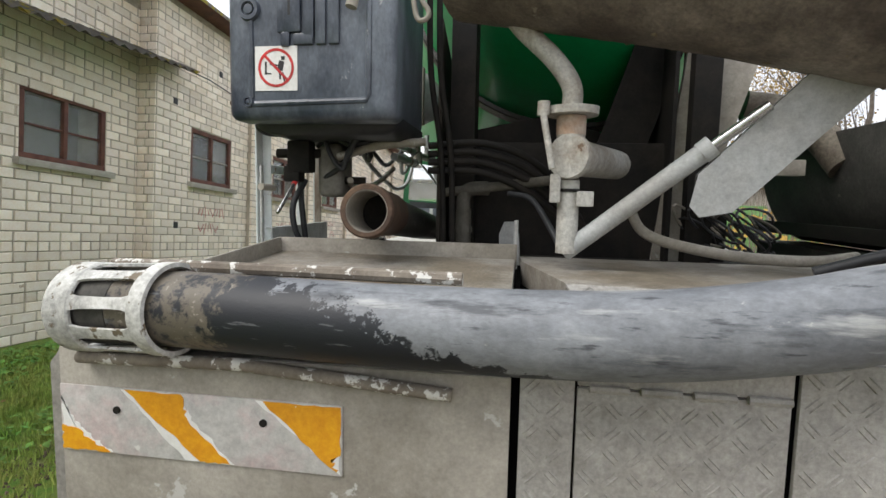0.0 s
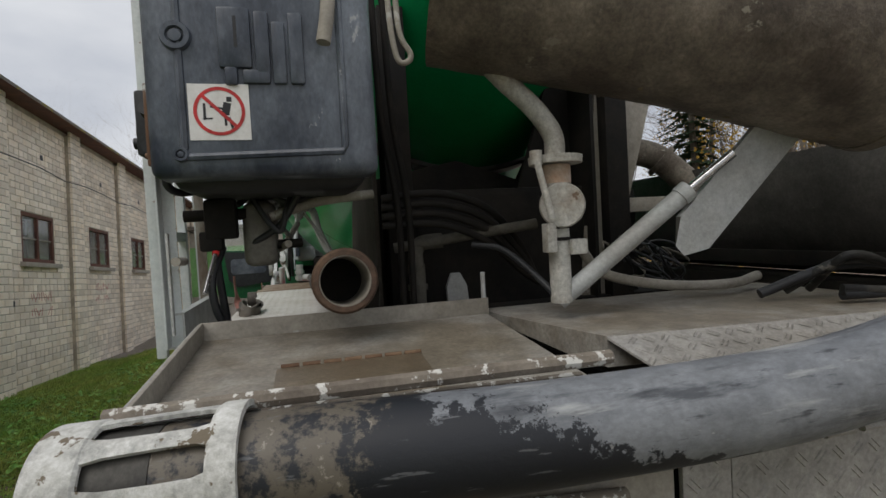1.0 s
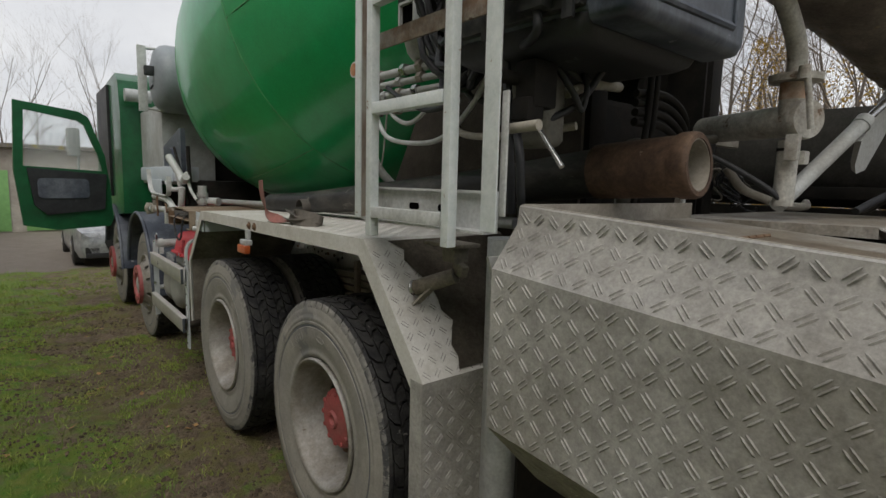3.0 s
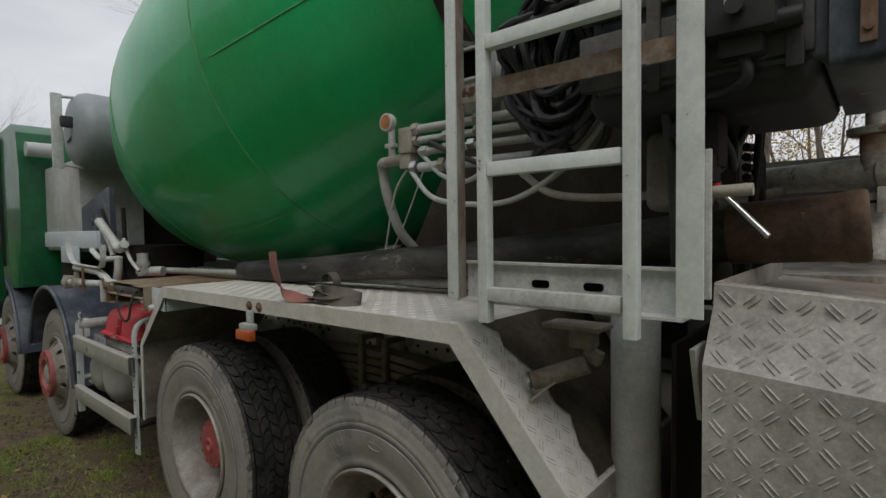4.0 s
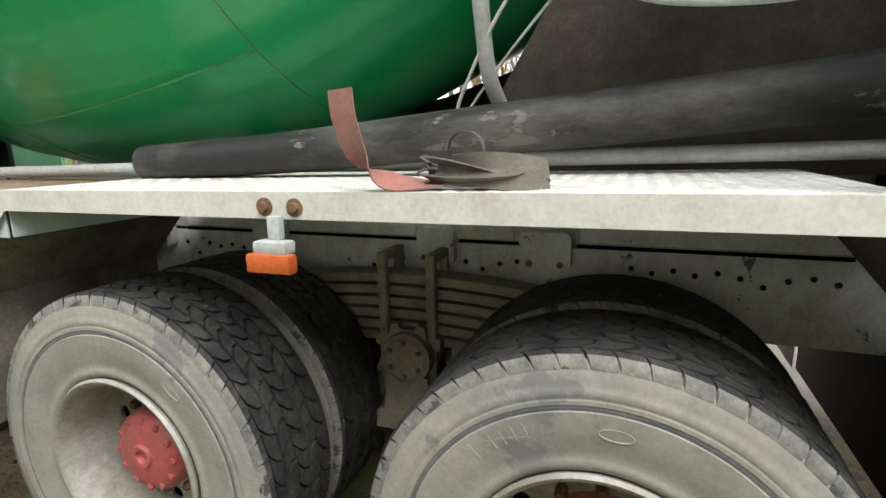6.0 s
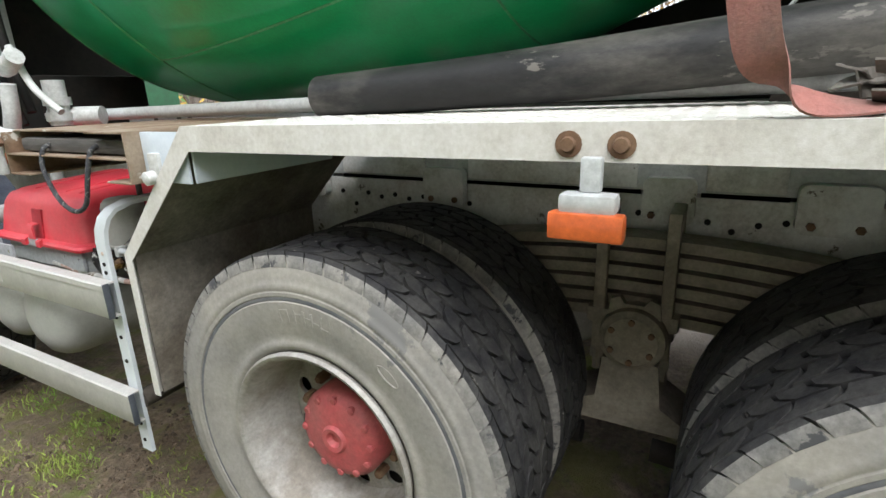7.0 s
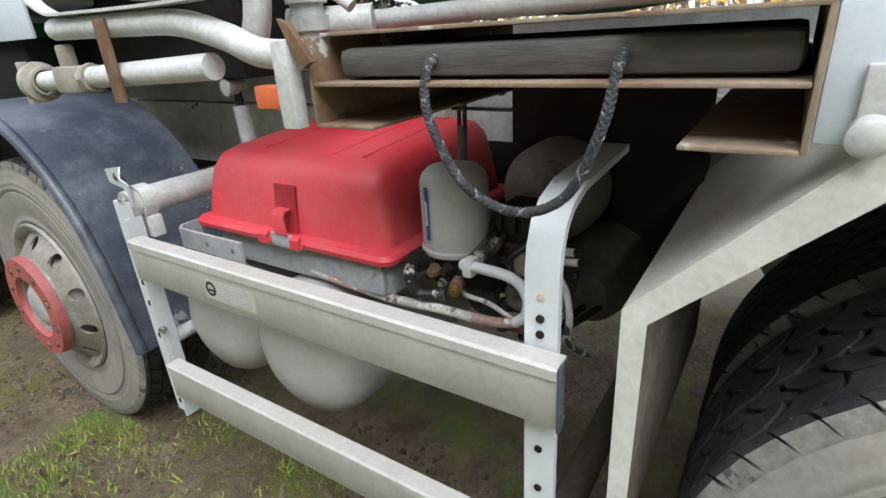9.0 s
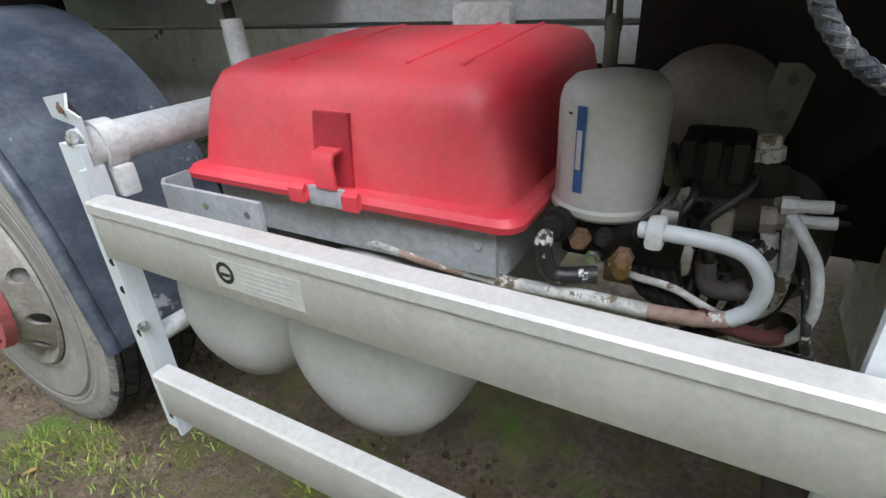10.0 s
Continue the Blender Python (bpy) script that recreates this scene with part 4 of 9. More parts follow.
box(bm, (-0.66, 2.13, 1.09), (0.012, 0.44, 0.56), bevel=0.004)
part("gearbox_shield", bm, DARK, truck, "black panels added for the shade behind valves and rail")
for y in (-0.55, 0.35, 0.98, 1.75):
    bm = B()
    box(bm, (0, y, 1.13), (0.80, 0.10, 0.20), bevel=0.01)
    part("crossmember", bm, DARK, truck)
for cy in AXLES[:2]:
    bm = B()
    lathe(bm, [(0, 0.0), (0.02, 0.16), (0.10, 0.22), (0.42, 0.22), (0.50, 0.16), (0.52, 0)], (-0.26, cy, HUB_Z + 0.06), (1, 0, 0), 24)
    part("differential", bm, DARK, truck)
bm = B()
prism(bm, [(0.25, 1.40), (1.50, 1.40), (1.46, 1.61), (1.15, 1.69), (0.85, 1.75), (0.45, 1.80), (0.25, 1.80)], 0.41, 0.43, "x")
part("drum_support", bm, DARK, truck, "dark support plate under the drum")
bm = B()
sweep(bm, [(0, 0.03, 0.70), (0, 4.4, 0.90)], 0.07, 16)
part("propeller_shaft", bm, DARK, truck)

# air tanks, lying across the truck
for cy, r, x0 in ((2.95, 0.165, -1.215), (2.635, 0.172, -1.225)):
    bm = B()
    z = 0.725
    lathe(bm, [(0, 0), (0.003, r * 0.3), (0.014, r * 0.6), (0.035, r * 0.82), (0.06, r * 0.93), (0.09, r * 0.98), (0.13, r), (0.78, r), (0.82, r * 0.9), (0.86, 0)], (x0, cy, z), (1, 0, 0), 36)
    a = part("air_tank", bm, DRYER, truck, "grey painted compressed-air tank with a domed end")
    bm = B()
    lathe(bm, [(0, 0.008), (0.004, 0.008), (0.004, 0)], (x0 + 0.03, cy, z - 0.10), (-1, 0, -0.4), 8)
    part("drain_plug", bm, DARK, a)

# battery box with its red cover
def loft(bm, loops, caps=True):
    """Join closed loops of points, each as long as the others."""
    rings = [[bm.verts.new(p) for p in l] for l in loops]
    n = len(rings[0])
    for r, s in zip(rings, rings[1:]):
        for k in range(n):
            bm.faces.new((r[k], r[(k + 1) % n], s[(k + 1) % n], s[k]))
    if caps:
        bm.faces.new(rings[0][::-1])
        bm.faces.new(rings[-1])


BX0, BX1, BY0, BY1 = -1.125, -0.62, 2.40, 2.985
bm = B()
lv = [(0.985, 0.022, 0.03), (0.995, 0.024, 0.03), (1.004, 0.018, 0.03), (1.008, 0.0, 0.035), (1.10, -0.010, 0.045), (1.158, -0.018, 0.055), (1.184, -0.032, 0.06), (1.194, -0.055, 0.06), (1.199, -0.09, 0.06)]
loft(bm, [[(x, y, z) for x, y in rounded_rect(BX0 - g, BX1 + g, BY0 - g, BY1 + g, r)] for z, g, r in lv])
for v in bm.verts:
    v.co.z -= 0.034 * min(1, max(0, (v.co.z - 1.03) / 0.12)) * (1 - (v.co.x - BX0) / (BX1 - BX0))
cover = part("battery_cover", bm, REDBOX, truck, "red plastic battery box cover with rounded corners")
# flat patch on the cover; the pocket's shade is put into its red
bm = B()
prism(bm, [(2.640, 1.008), (2.712, 1.008), (2.708, 1.112), (2.644, 1.112)], BX0 - 0.0045, BX0 + 0.004, "x")
for v in bm.verts:
    v.co.x += 0.012 * max(0, (v.co.z - 1.03) / 0.08)
pocket = part("latch_recess", bm, material("red with the pocket's shade in it", (0.46, 0.026, 0.042), 0.6), cover, "flat latch patch, darker red for the pocket's shade")
bm = B()
sheet(bm, [(BX0 - 0.004, 1.062), (BX0 - 0.022, 1.060), (BX0 - 0.026, 1.052), (BX0 - 0.024, 1.010)], 2.652, 2.690, 0.004, "y")
bevelled(bm, 0.0012, 1)
part("latch", bm, REDBOX, pocket)
for y0, y1 in ((2.612, 2.640), (2.712, 2.742)):
    bm = B()
    loft(bm, [[(BX0 - 0.020, y0 if q else y0 + 0.006, z) , (BX0 - 0.034, y0, z - 0.006), (BX0 - 0.034, y1, z - 0.006), (BX0 - 0.020, y1, z)] for q, z in ((0, 1.012), (1, 0.990))])
    part("flange_flare", bm, REDBOX, cover)
for y in (2.50, 2.585, 2.80):
    bm = B()
    sweep(bm, [(-1.045, y, 1.1700), (-0.70, y + 0.01, 1.1935)], 0.0035, 6)
    part("top_rib", bm, REDBOX, cover)
bm = B()
box(bm, (BX0 - 0.021, 2.676, 0.995), (0.008, 0.068, 0.030), bevel=0.002)
part("flange_notch", bm, TRAY, cover, "grey strip seen through the notch in the flange")
bm = B()
loft(bm, [[(x, y, z) for x, y in rounded_rect(BX0 + 0.01, BX1, BY0 + 0.01, BY1 - 0.01, 0.03)] for z in (0.90, 0.984)])
box(bm, (BX0 + 0.004, 2.545, 0.945), (0.012, 0.26, 0.075), bevel=0.004)
tray = part("battery_tray", bm, TRAY, truck, "blue-grey steel battery tray under the red cover")
for y in (2.44, 2.53):
    bm = B()
    lathe(bm, [(0, 0.006), (0.004, 0.006), (0.004, 0)], (BX0 - 0.002, y, 0.955), (-1, 0, 0), 6)
    part("bolt", bm, TRAY, tray)
bm = B()
sheet(bm, [(-1.10, 3.06), (-1.15, 3.06), (-1.165, 3.04), (-1.165, 2.80)], 0.925, 0.975, 0.008, "z")
tb_ = part("tray_bracket", bm, TRAY, truck, "grey bent bracket strip")
for y in (2.83, 2.93):
    bm = B()
    lathe(bm, [(0, 0.007), (0.005, 0.007), (0.005, 0)], (-1.169, y, 0.95), (-1, 0, 0), 6)
    part("bolt", bm, CHROME, tb_)

# air dryer with its valves and pipes
bm = B()
DC = (-1.015, 2.305)
lathe(bm, [(0, 0), (0, 0.066), (0.005, 0.0705), (0.012, 0.0705), (0.016, 0.067), (0.030, 0.0665), (0.140, 0.0665), (0.156, 0.062), (0.168, 0.050), (0.173, 0.022), (0.174, 0)], (*DC, 0.992), (0, 0, 1), 48)
dry = part("air_dryer", bm, DRYER, truck, "grey air dryer canister with a blue label")


def on_can(a0, a1, z0, z1, r, name, mat, parent, label=""):
    """A thin piece of film wrapped on the canister."""
    bm = B()
    n = 5
    for k in range(n):
        q = [(DC[0] + r * math.cos(a), DC[1] + r * math.sin(a)) for a in [radians(a0 + (a1 - a0) * (k + j) / n) for j in (0, 1)]]
        bm.faces.new([bm.verts.new((*q[0], z0)), bm.verts.new((*q[1], z0)), bm.verts.new((*q[1], z1)), bm.verts.new((*q[0], z1))])
    bmesh.ops.solidify(bm, geom=bm.faces[:], thickness=0.0006)
    return part(name, bm, mat, parent, label)


strip = on_can(155, 166, 1.028, 1.134, 0.0680, "label_strip", BLUE, dry, "blue label strip with a worn white mark")
on_can(157, 163, 1.058, 1.106, 0.0690, "worn_mark", WHITE, strip)
on_can(143, 149, 1.122, 1.125, 0.0680, "print_bar", INK, dry)


def block(name, c, s, mat, parent, label="", rot=(0, 0, 0), bevel=0.006):
    bm = B()
    box(bm, c, s, rot, bevel=bevel)
    return part(name, bm, mat, parent, label)


def plug(name, p, axis, r, l, mat, parent, label="", seg=6):
    bm = B()
    lathe(bm, [(0, 0), (0, r), (l * 0.55, r), (l * 0.55, r * 0.72), (l, r * 0.68), (l, 0)], p, axis, seg)
    return part(name, bm, mat, parent, label)


def line(name, pts, r, mat, parent, label="", seg=10):
    bm = B()
    sweep(bm, curve(pts) if len(pts) > 2 else pts, r, seg)
    return part(name, bm, mat, parent, label)


valve_block = block("valve_block", (-1.0, 2.275, 0.965), (0.13, 0.15, 0.065), DARK, truck, "black oily valve block with fittings under the dryer", bevel=0.012)
block("valve_step", (-1.01, 2.255, 0.925), (0.10, 0.07, 0.05), RUST, valve_block)
for p, r, m in (((-1.075, 2.318, 0.968), 0.014, RUST), ((-1.075, 2.288, 0.976), 0.012, DARK), ((-1.08, 2.262, 0.955), 0.013, RUST), ((-1.07, 2.30, 0.945), 0.010, CHROME)):
    plug("plug", p, (-1, 0, 0), r, 0.022, m, valve_block)
plug("brass_plug", (-1.08, 2.267, 0.948), (-1, -0.3, -0.2), 0.014, 0.03, material("dull brass", (0.30, 0.19, 0.06), 0.5, metal=0.6), valve_block, "dull brass plug")
line("elbow", [(-1.06, 2.335, 0.985), (-1.10, 2.346, 0.985), (-1.112, 2.356, 0.968), (-1.11, 2.350, 0.935), (-1.105, 2.335, 0.922), (-1.09, 2.29, 0.925)], 0.012, CHIPPED, valve_block, "black elbow with flakes of white paint")
plug("elbow_nut", (-1.085, 2.345, 0.988), (-1, 0.1, 0), 0.022, 0.03, DARK, valve_block, seg=12)
line("fat_fitting", [(-1.06, 2.24, 0.985), (-1.06, 2.205, 1.004)], 0.020, DARK, valve_block)
block("silver_clip", (-1.066, 2.218, 1.004), (0.030, 0.022, 0.040), CHROME, valve_block, "bright clip")
block("pipe_nut", (-1.095, 2.228, 0.999), (0.032, 0.022, 0.036), PALE, valve_block, "white painted pipe nut", bevel=0.008)
# the white pipe that bends back on itself
pipe_a = line("air_pipe", [(-1.095, 2.245, 1.000), (-1.10, 2.216, 1.003), (-1.10, 2.160, 1.000), (-1.10, 2.130, 0.990), (-1.10, 2.112, 0.962), (-1.10, 2.116, 0.928), (-1.10, 2.136, 0.908)], 0.0100, UPRIGHT, truck, "white painted bent air pipe with rusty stretches", 14)
line("rusty_stretch", [(-1.10, 2.136, 0.908), (-1.10, 2.17, 0.899), (-1.10, 2.223, 0.895)], 0.0098, RUSTPINK, pipe_a, "rusty stretch of pipe", 14)
line("pipe_run", [(-1.10, 2.223, 0.895), (-1.10, 2.306, 0.895), (-1.105, 2.40, 0.893), (-1.115, 2.47, 0.903)], 0.0098, WHITEWORN, pipe_a, "", 14)
line("rusty_stretch", [(-1.115, 2.47, 0.903), (-1.12, 2.53, 0.91), (-1.12, 2.57, 0.915)], 0.0098, RUSTPINK, pipe_a, "rusty stretch of pipe", 14)
line("pipe_run", [(-1.12, 2.57, 0.915), (-1.12, 2.62, 0.918), (-1.10, 2.655, 0.905), (-1.05, 2.67, 0.885)], 0.0098, WHITEWORN, pipe_a, "", 14)
# protection valve behind it
prot = block("protection_valve", (-0.95, 2.185, 1.045), (0.10, 0.085, 0.075), DARK, truck, "black air protection valve with white fittings", bevel=0.012)
block("valve_plate", (-0.985, 2.175, 1.010), (0.05, 0.10, 0.010), STAND, prot, "brownish flange plate")
line("valve_body", [(-0.985, 2.20, 0.985), (-1.0, 2.095, 1.004)], 0.024, STAND, prot, "brown-grey valve body", 14)
line("valve_body", [(-0.99, 2.19, 0.955), (-1.0, 2.12, 0.965)], 0.018, DARK, prot, "", 14)
block("lug", (-1.01, 2.165, 0.985), (0.03, 0.03, 0.05), SPRING, prot, bevel=0.01)
block("tall_body", (-0.975, 2.125, 1.035), (0.05, 0.04, 0.060), DARK, prot, bevel=0.01)
plug("white_cap", (-0.98, 2.130, 1.062), (0, 0.1, 1), 0.018, 0.030, WHITEWORN, prot, "white chipped cap", 8)
for k in range(3):
    block("fin", (-0.995, 2.215 - 0.028 * k, 1.062), (0.03, 0.018, 0.050), DARK, prot, bevel=0.006)
plug("hex_fitting", (-1.015, 2.125, 1.002), (0, -1, 0.1), 0.017, 0.03, SPRING, prot)
for z, y in ((1.024, 2.108), (1.006, 2.100)):
    plug("white_fitting", (-1.02, y, z), (0, -1, 0.08), 0.0105, 0.030, PALE, prot, "pale blue-white hose fitting")
    line("fitting_stub", [(-1.02, y - 0.028, z + 0.002), (-1.02, y - 0.048, z + 0.004)], 0.0075, PALE, prot)
    plug("fitting_tip", (-1.02, y - 0.045, z + 0.004), (0, -1, 0.1), 0.005, 0.014, DARK, prot)
line("white_hose", [(-1.02, 2.094, 1.0), (-1.022, 2.090, 0.975), (-1.02, 2.087, 0.94), (-1.0, 2.09, 0.88), (-0.96, 2.12, 0.82)], 0.0085, WHITEWORN, prot, "white chipped hose")
line("white_stub", [(-1.02, 2.112, 0.988), (-1.02, 2.104, 0.940)], 0.010, WHITEWORN, prot)
line("drain_elbow", [(-1.04, 2.172, 0.945), (-1.045, 2.165, 0.918), (-1.045, 2.145, 0.914), (-1.04, 2.115, 0.921)], 0.013, material("red-grey elbow", (0.14, 0.075, 0.065), 0.6, second=(0.10, 0.10, 0.10), scale=20), prot, "dark elbow with a red cap")
line("side_hose", [(-1.03, 2.095, 1.015), (-1.05, 2.082, 1.0), (-1.05, 2.062, 0.965), (-1.05, 2.053, 0.905), (-1.03, 2.07, 0.85), (-0.97, 2.12, 0.80)], 0.0065, PALE, prot, "pale grey hose")
line("thin_hose", [(-1.07, 2.262, 0.925), (-1.085, 2.238, 0.930), (-1.08, 2.199, 0.922), (-1.075, 2.155, 0.900), (-1.04, 2.11, 0.87)], 0.005, WHITEWORN, prot, "thin white hose")
for k in range(5):
    line("black_hose", [(-1.05, 2.26 - 0.012 * k, 0.94), (-1.07, 2.235 - 0.014 * k, 0.905 - 0.004 * k), (-1.04, 2.19 - 0.02 * k, 0.875), (-0.98, 2.10 + 0.02 * k, 0.84 - 0.01 * k), (-0.85, 2.05 + 0.03 * k, 0.84)], 0.0075, DARK, prot)
line("drain_pipe", [(-1.10, 2.165, 0.905), (-1.08, 2.13, 0.885), (-1.05, 2.09, 0.862), (-1.02, 2.07, 0.855)], 0.010, material("dull red pipe", (0.13, 0.045, 0.038), 0.6), prot, "dull red drain pipe")
tangle = random.Random(31)
for k in range(9):
    y0, z0 = tangle.uniform(2.08, 2.27), tangle.uniform(0.93, 1.06)
    line("oily_hose", [(-0.93, y0, z0), (-1.0 - 0.05 * tangle.random(), y0 - 0.02, z0 - 0.02), (-1.03 - 0.04 * tangle.random(), y0 + tangle.uniform(-0.04, 0.03), z0 - 0.075), (-0.99, y0 + tangle.uniform(-0.06, 0.05), z0 - 0.14), (-0.90, y0 + 0.02, z0 - 0.19)], tangle.uniform(0.005, 0.008), GREASE if k % 3 else CHIPPED, prot, "oily black hose with paint flakes" if k % 3 == 0 else "")
for k in range(8):
    plug("nut", (-1.0 - 0.03 * tangle.random(), tangle.uniform(2.09, 2.28), tangle.uniform(0.92, 1.02)), (tangle.uniform(-1, 0), tangle.uniform(-1, 1), 0.3), tangle.uniform(0.008, 0.014), 0.022, (CHIPPED, GREASE, SPRING)[k % 3], prot)
# bracket plate with two holes
bm = B()
prism(bm, [(2.140, 1.168), (2.117, 1.168), (2.102, 1.155), (2.113, 1.089), (2.120, 1.084), (2.148, 1.117)], -0.953, -0.947, "x")
bp = part("hanger_bracket", bm, OILY, truck, "dirty grey bracket plate with two holes")
# black discs for the shade in the bracket's holes
for y, z in ((2.123, 1.150), (2.125, 1.109)):
    bm = B()
    lathe(bm, [(0, 0), (0, 0.006), (0.001, 0.006), (0.001, 0)], (-0.9535, y, z), (-1, 0, 0), 14)
    part("hole", bm, INK, bp)
bm = B()
lathe(bm, [(0, 0), (0.02, 0.06), (0.06, 0.085), (0.13, 0.10), (0.3, 0.105), (0.3, 0)], (-0.88, 2.10, 0.86), (1, 0, 0), 28)
part("air_tank", bm, OILY, truck, "dirty grey air tank behind the valves")
bm = B()
lathe(bm, [(0, 0), (0.01, 0.05), (0.04, 0.09), (0.09, 0.115), (0.25, 0.118), (0.25, 0)], (-0.84, 2.215, 1.040), (1, 0, 0), 36)
part("air_tank", bm, material("dusty beige tank paint", (0.25, 0.235, 0.195), 0.6, second=(0.18, 0.165, 0.135), scale=5), truck, "dirty grey domed air tank behind the dryer")
# inner tube of the rear upright, shock absorber and the pipe over the dryer
line("cross_tube", [(-1.245, 2.01, 0.585), (-0.55, 2.01, 0.585)], 0.030, STAND, guard, "dark dirty tube behind the upright", 16)
damper = line("shock_absorber", [(-0.75, 3.262, 1.06), (-0.75, 3.270, 1.215)], 0.026, GREY, truck, "grey shock absorber behind the mudguard", 16)
line("shock_rod", [(-0.75, 3.270, 1.21), (-0.75, 3.275, 1.27)], 0.013, DARK, damper)
plug("shock_eye", (-0.79, 3.275, 1.275), (1, 0, 0), 0.026, 0.07, GREY, damper, seg=16)
riser = line("riser_pipe", [(-0.93, 2.335, 1.10), (-0.928, 2.335, 1.20), (-0.925, 2.335, 1.215)], 0.010, OILY, truck, "dirty pipe rising behind the dryer", 12)
for dy in (-0.006, 0.008):
    line("thin_pipe", [(-0.925, 2.335 + dy, 1.20), (-0.915, 2.338 + dy, 1.27), (-0.88, 2.345 + 2 * dy, 1.34), (-0.80, 2.35 + 3 * dy, 1.38)], 0.0045, STAND, riser)
for y in (2.40, 2.47, 2.62):
    line("hose", [(-0.62, y, 1.24), (-0.63, y + 0.01, 1.34), (-0.60, y + 0.03, 1.44)], 0.008, STAND, truck, "thin dirty hose before the beam")
# printed plate on the upper rail
bm = B()
box(bm, (-1.2958, 2.686, 0.9265), (0.0008, 0.165, 0.046))
plate_ = part("rail_sticker", bm, ALU, guard, "silver sticker with a round mark and small print")
bm = B()
lathe(bm, [(0, 0.011), (0, 0.017), (0.0006, 0.017), (0.0006, 0.011)], (-1.2962, 2.744, 0.9285), (-1, 0, 0), 28, closed=True)
box(bm, (-1.2965, 2.744, 0.9255), (0.0006, 0.018, 0.005))
part("round_mark", bm, INK, plate_)
for k in range(5):
    bm = B()
    box(bm, (-1.2965, 2.668 - 0.003 * (k % 2), 0.941 - 0.0075 * k), (0.0005, 0.100 - 0.012 * (k % 3), 0.0016))
    part("print_bar", bm, GREY, plate_)
bm = B()
lathe(bm, [(0, 0.011), (0.008, 0.011), (0.008, 0.007), (0.02, 0.007), (0.02, 0)], (-1.257, 3.10, 0.708), (-0.4, -1, 0), 6)
part("rail_bolt", bm, CHROME, guard)

# open steel slot that holds a board, above the batteries
bm = B()
slot = None
for c_, size_ in (((-0.95, 1.768, 1.340), (0.66, 0.006, 0.124)), ((-0.95, 2.371, 1.340), (0.66, 0.006, 0.122)), ((-0.95, 1.822, 1.279), (0.66, 0.102, 0.005)), ((-0.95, 2.316, 1.280), (0.66, 0.104, 0.005)),
                  ((-0.95, 1.850, 1.4025), (0.66, 0.166, 0.005)), ((-0.935, 2.152, 1.4035), (0.63, 0.437, 0.005)), ((-0.95, 2.069, 1.338), (0.66, 0.594, 0.005))):
    bm = B()
    box(bm, c_, size_, bevel=0.0015)
    if slot is None:
        slot = part("board_slot", bm, SLOTSTEEL, truck, "rusty-edged steel slot holding a board")
    else:
        part("slot_plate", bm, SLOTSTEEL, slot)
bm = B()
box(bm, (-1.236, 1.680, 1.342), (0.008, 0.166, 0.122), bevel=0.003)
box(bm, (-0.985, 1.590, 1.342), (0.49, 0.008, 0.120), bevel=0.003)
slot_end = part("slot_end", bm, BLUEGREY, slot, "smooth pale blue-grey end plate")
bm = B()
box(bm, (-1.285, 2.41, 1.338), (0.024, 0.034, 0.125), bevel=0.004)
part("slot_post", bm, PALE, slot, "pale chipped post")
bm = B()
prism(bm, [(2.385, 1.42), (2.405, 1.428), (2.37, 1.36), (2.35, 1.37)], -1.295, -1.285, "x")
part("slot_tab", bm, RUST, slot)
bm = B()
box(bm, (-1.02, 2.060, 1.364), (0.46, 0.56, 0.040), bevel=0.014)
thing("wooden_board", "grey weathered board pushed into a steel slot", "board", NOSE, bm, BOARD)
rope_line = curve([(-1.245, 2.175, 1.368), (-1.27, 2.175, 1.352), (-1.285, 2.165, 1.30), (-1.285, 2.12, 1.22), (-1.285, 2.05, 1.190), (-1.285, 1.985, 1.215), (-1.285, 1.948, 1.29), (-1.27, 1.938, 1.352), (-1.245, 1.938, 1.368)], 40)
bm = B()
sweep(bm, rope_line, 0.0056, 10)
rope = thing("rope_loop", "black braided rope loop with grey flecks hanging from the board", "rope", NOSE, bm, ROPE)
for k in range(8):
    way, mat_ = (1, -1)[k % 2], ROPEGREY if k in (2, 5) else ROPE
    pts_ = []
    for i, p in enumerate(rope_line):
        d = (rope_line[min(i + 1, len(rope_line) - 1)] - rope_line[max(i - 1, 0)]).normalized()
        e1 = d.orthogonal().normalized() if i == 0 else (e1 - d * e1.dot(d)).normalized()
        q = way * i * 0.38 + k // 2 * 1.571
        pts_.append(p + (e1 * math.cos(q) + d.cross(e1) * math.sin(q)) * (0.0048 + 0.0003 * way * math.sin(2 * q)))
    bm = B()
    sweep(bm, pts_, 0.0017, 5)
    part("strand", bm, mat_, rope, "grey flecked strand" if mat_ is ROPEGREY else "black woven strand")
bm = B()
lathe(bm, [(0, 0), (0, 0.012), (0.003, 0.017), (0.22, 0.018), (0.22, 0)], (-1.272, 1.725, 1.292), (1, -0.12, 0.10), 24)
box(bm, (-1.225, 1.715, 1.325), (0.05, 0.040, 0.055), bevel=0.004)
box(bm, (-1.13, 1.695, 1.335), (0.04, 0.034, 0.06), bevel=0.004)
part("round_latch", bm, PALE, truck, "pale blue round latch")
bm = B()
box(bm, (-1.262, 2.475, 1.318), (0.03, 0.062, 0.036), bevel=0.005)
part("side_reflector", bm, ORANGE, truck, "orange side reflector")

# mixer drum
AX0, TILT = Vector((0, 3.72, 2.33)), radians(10.5)
ADIR = Vector((0, -math.cos(TILT), math.sin(TILT)))
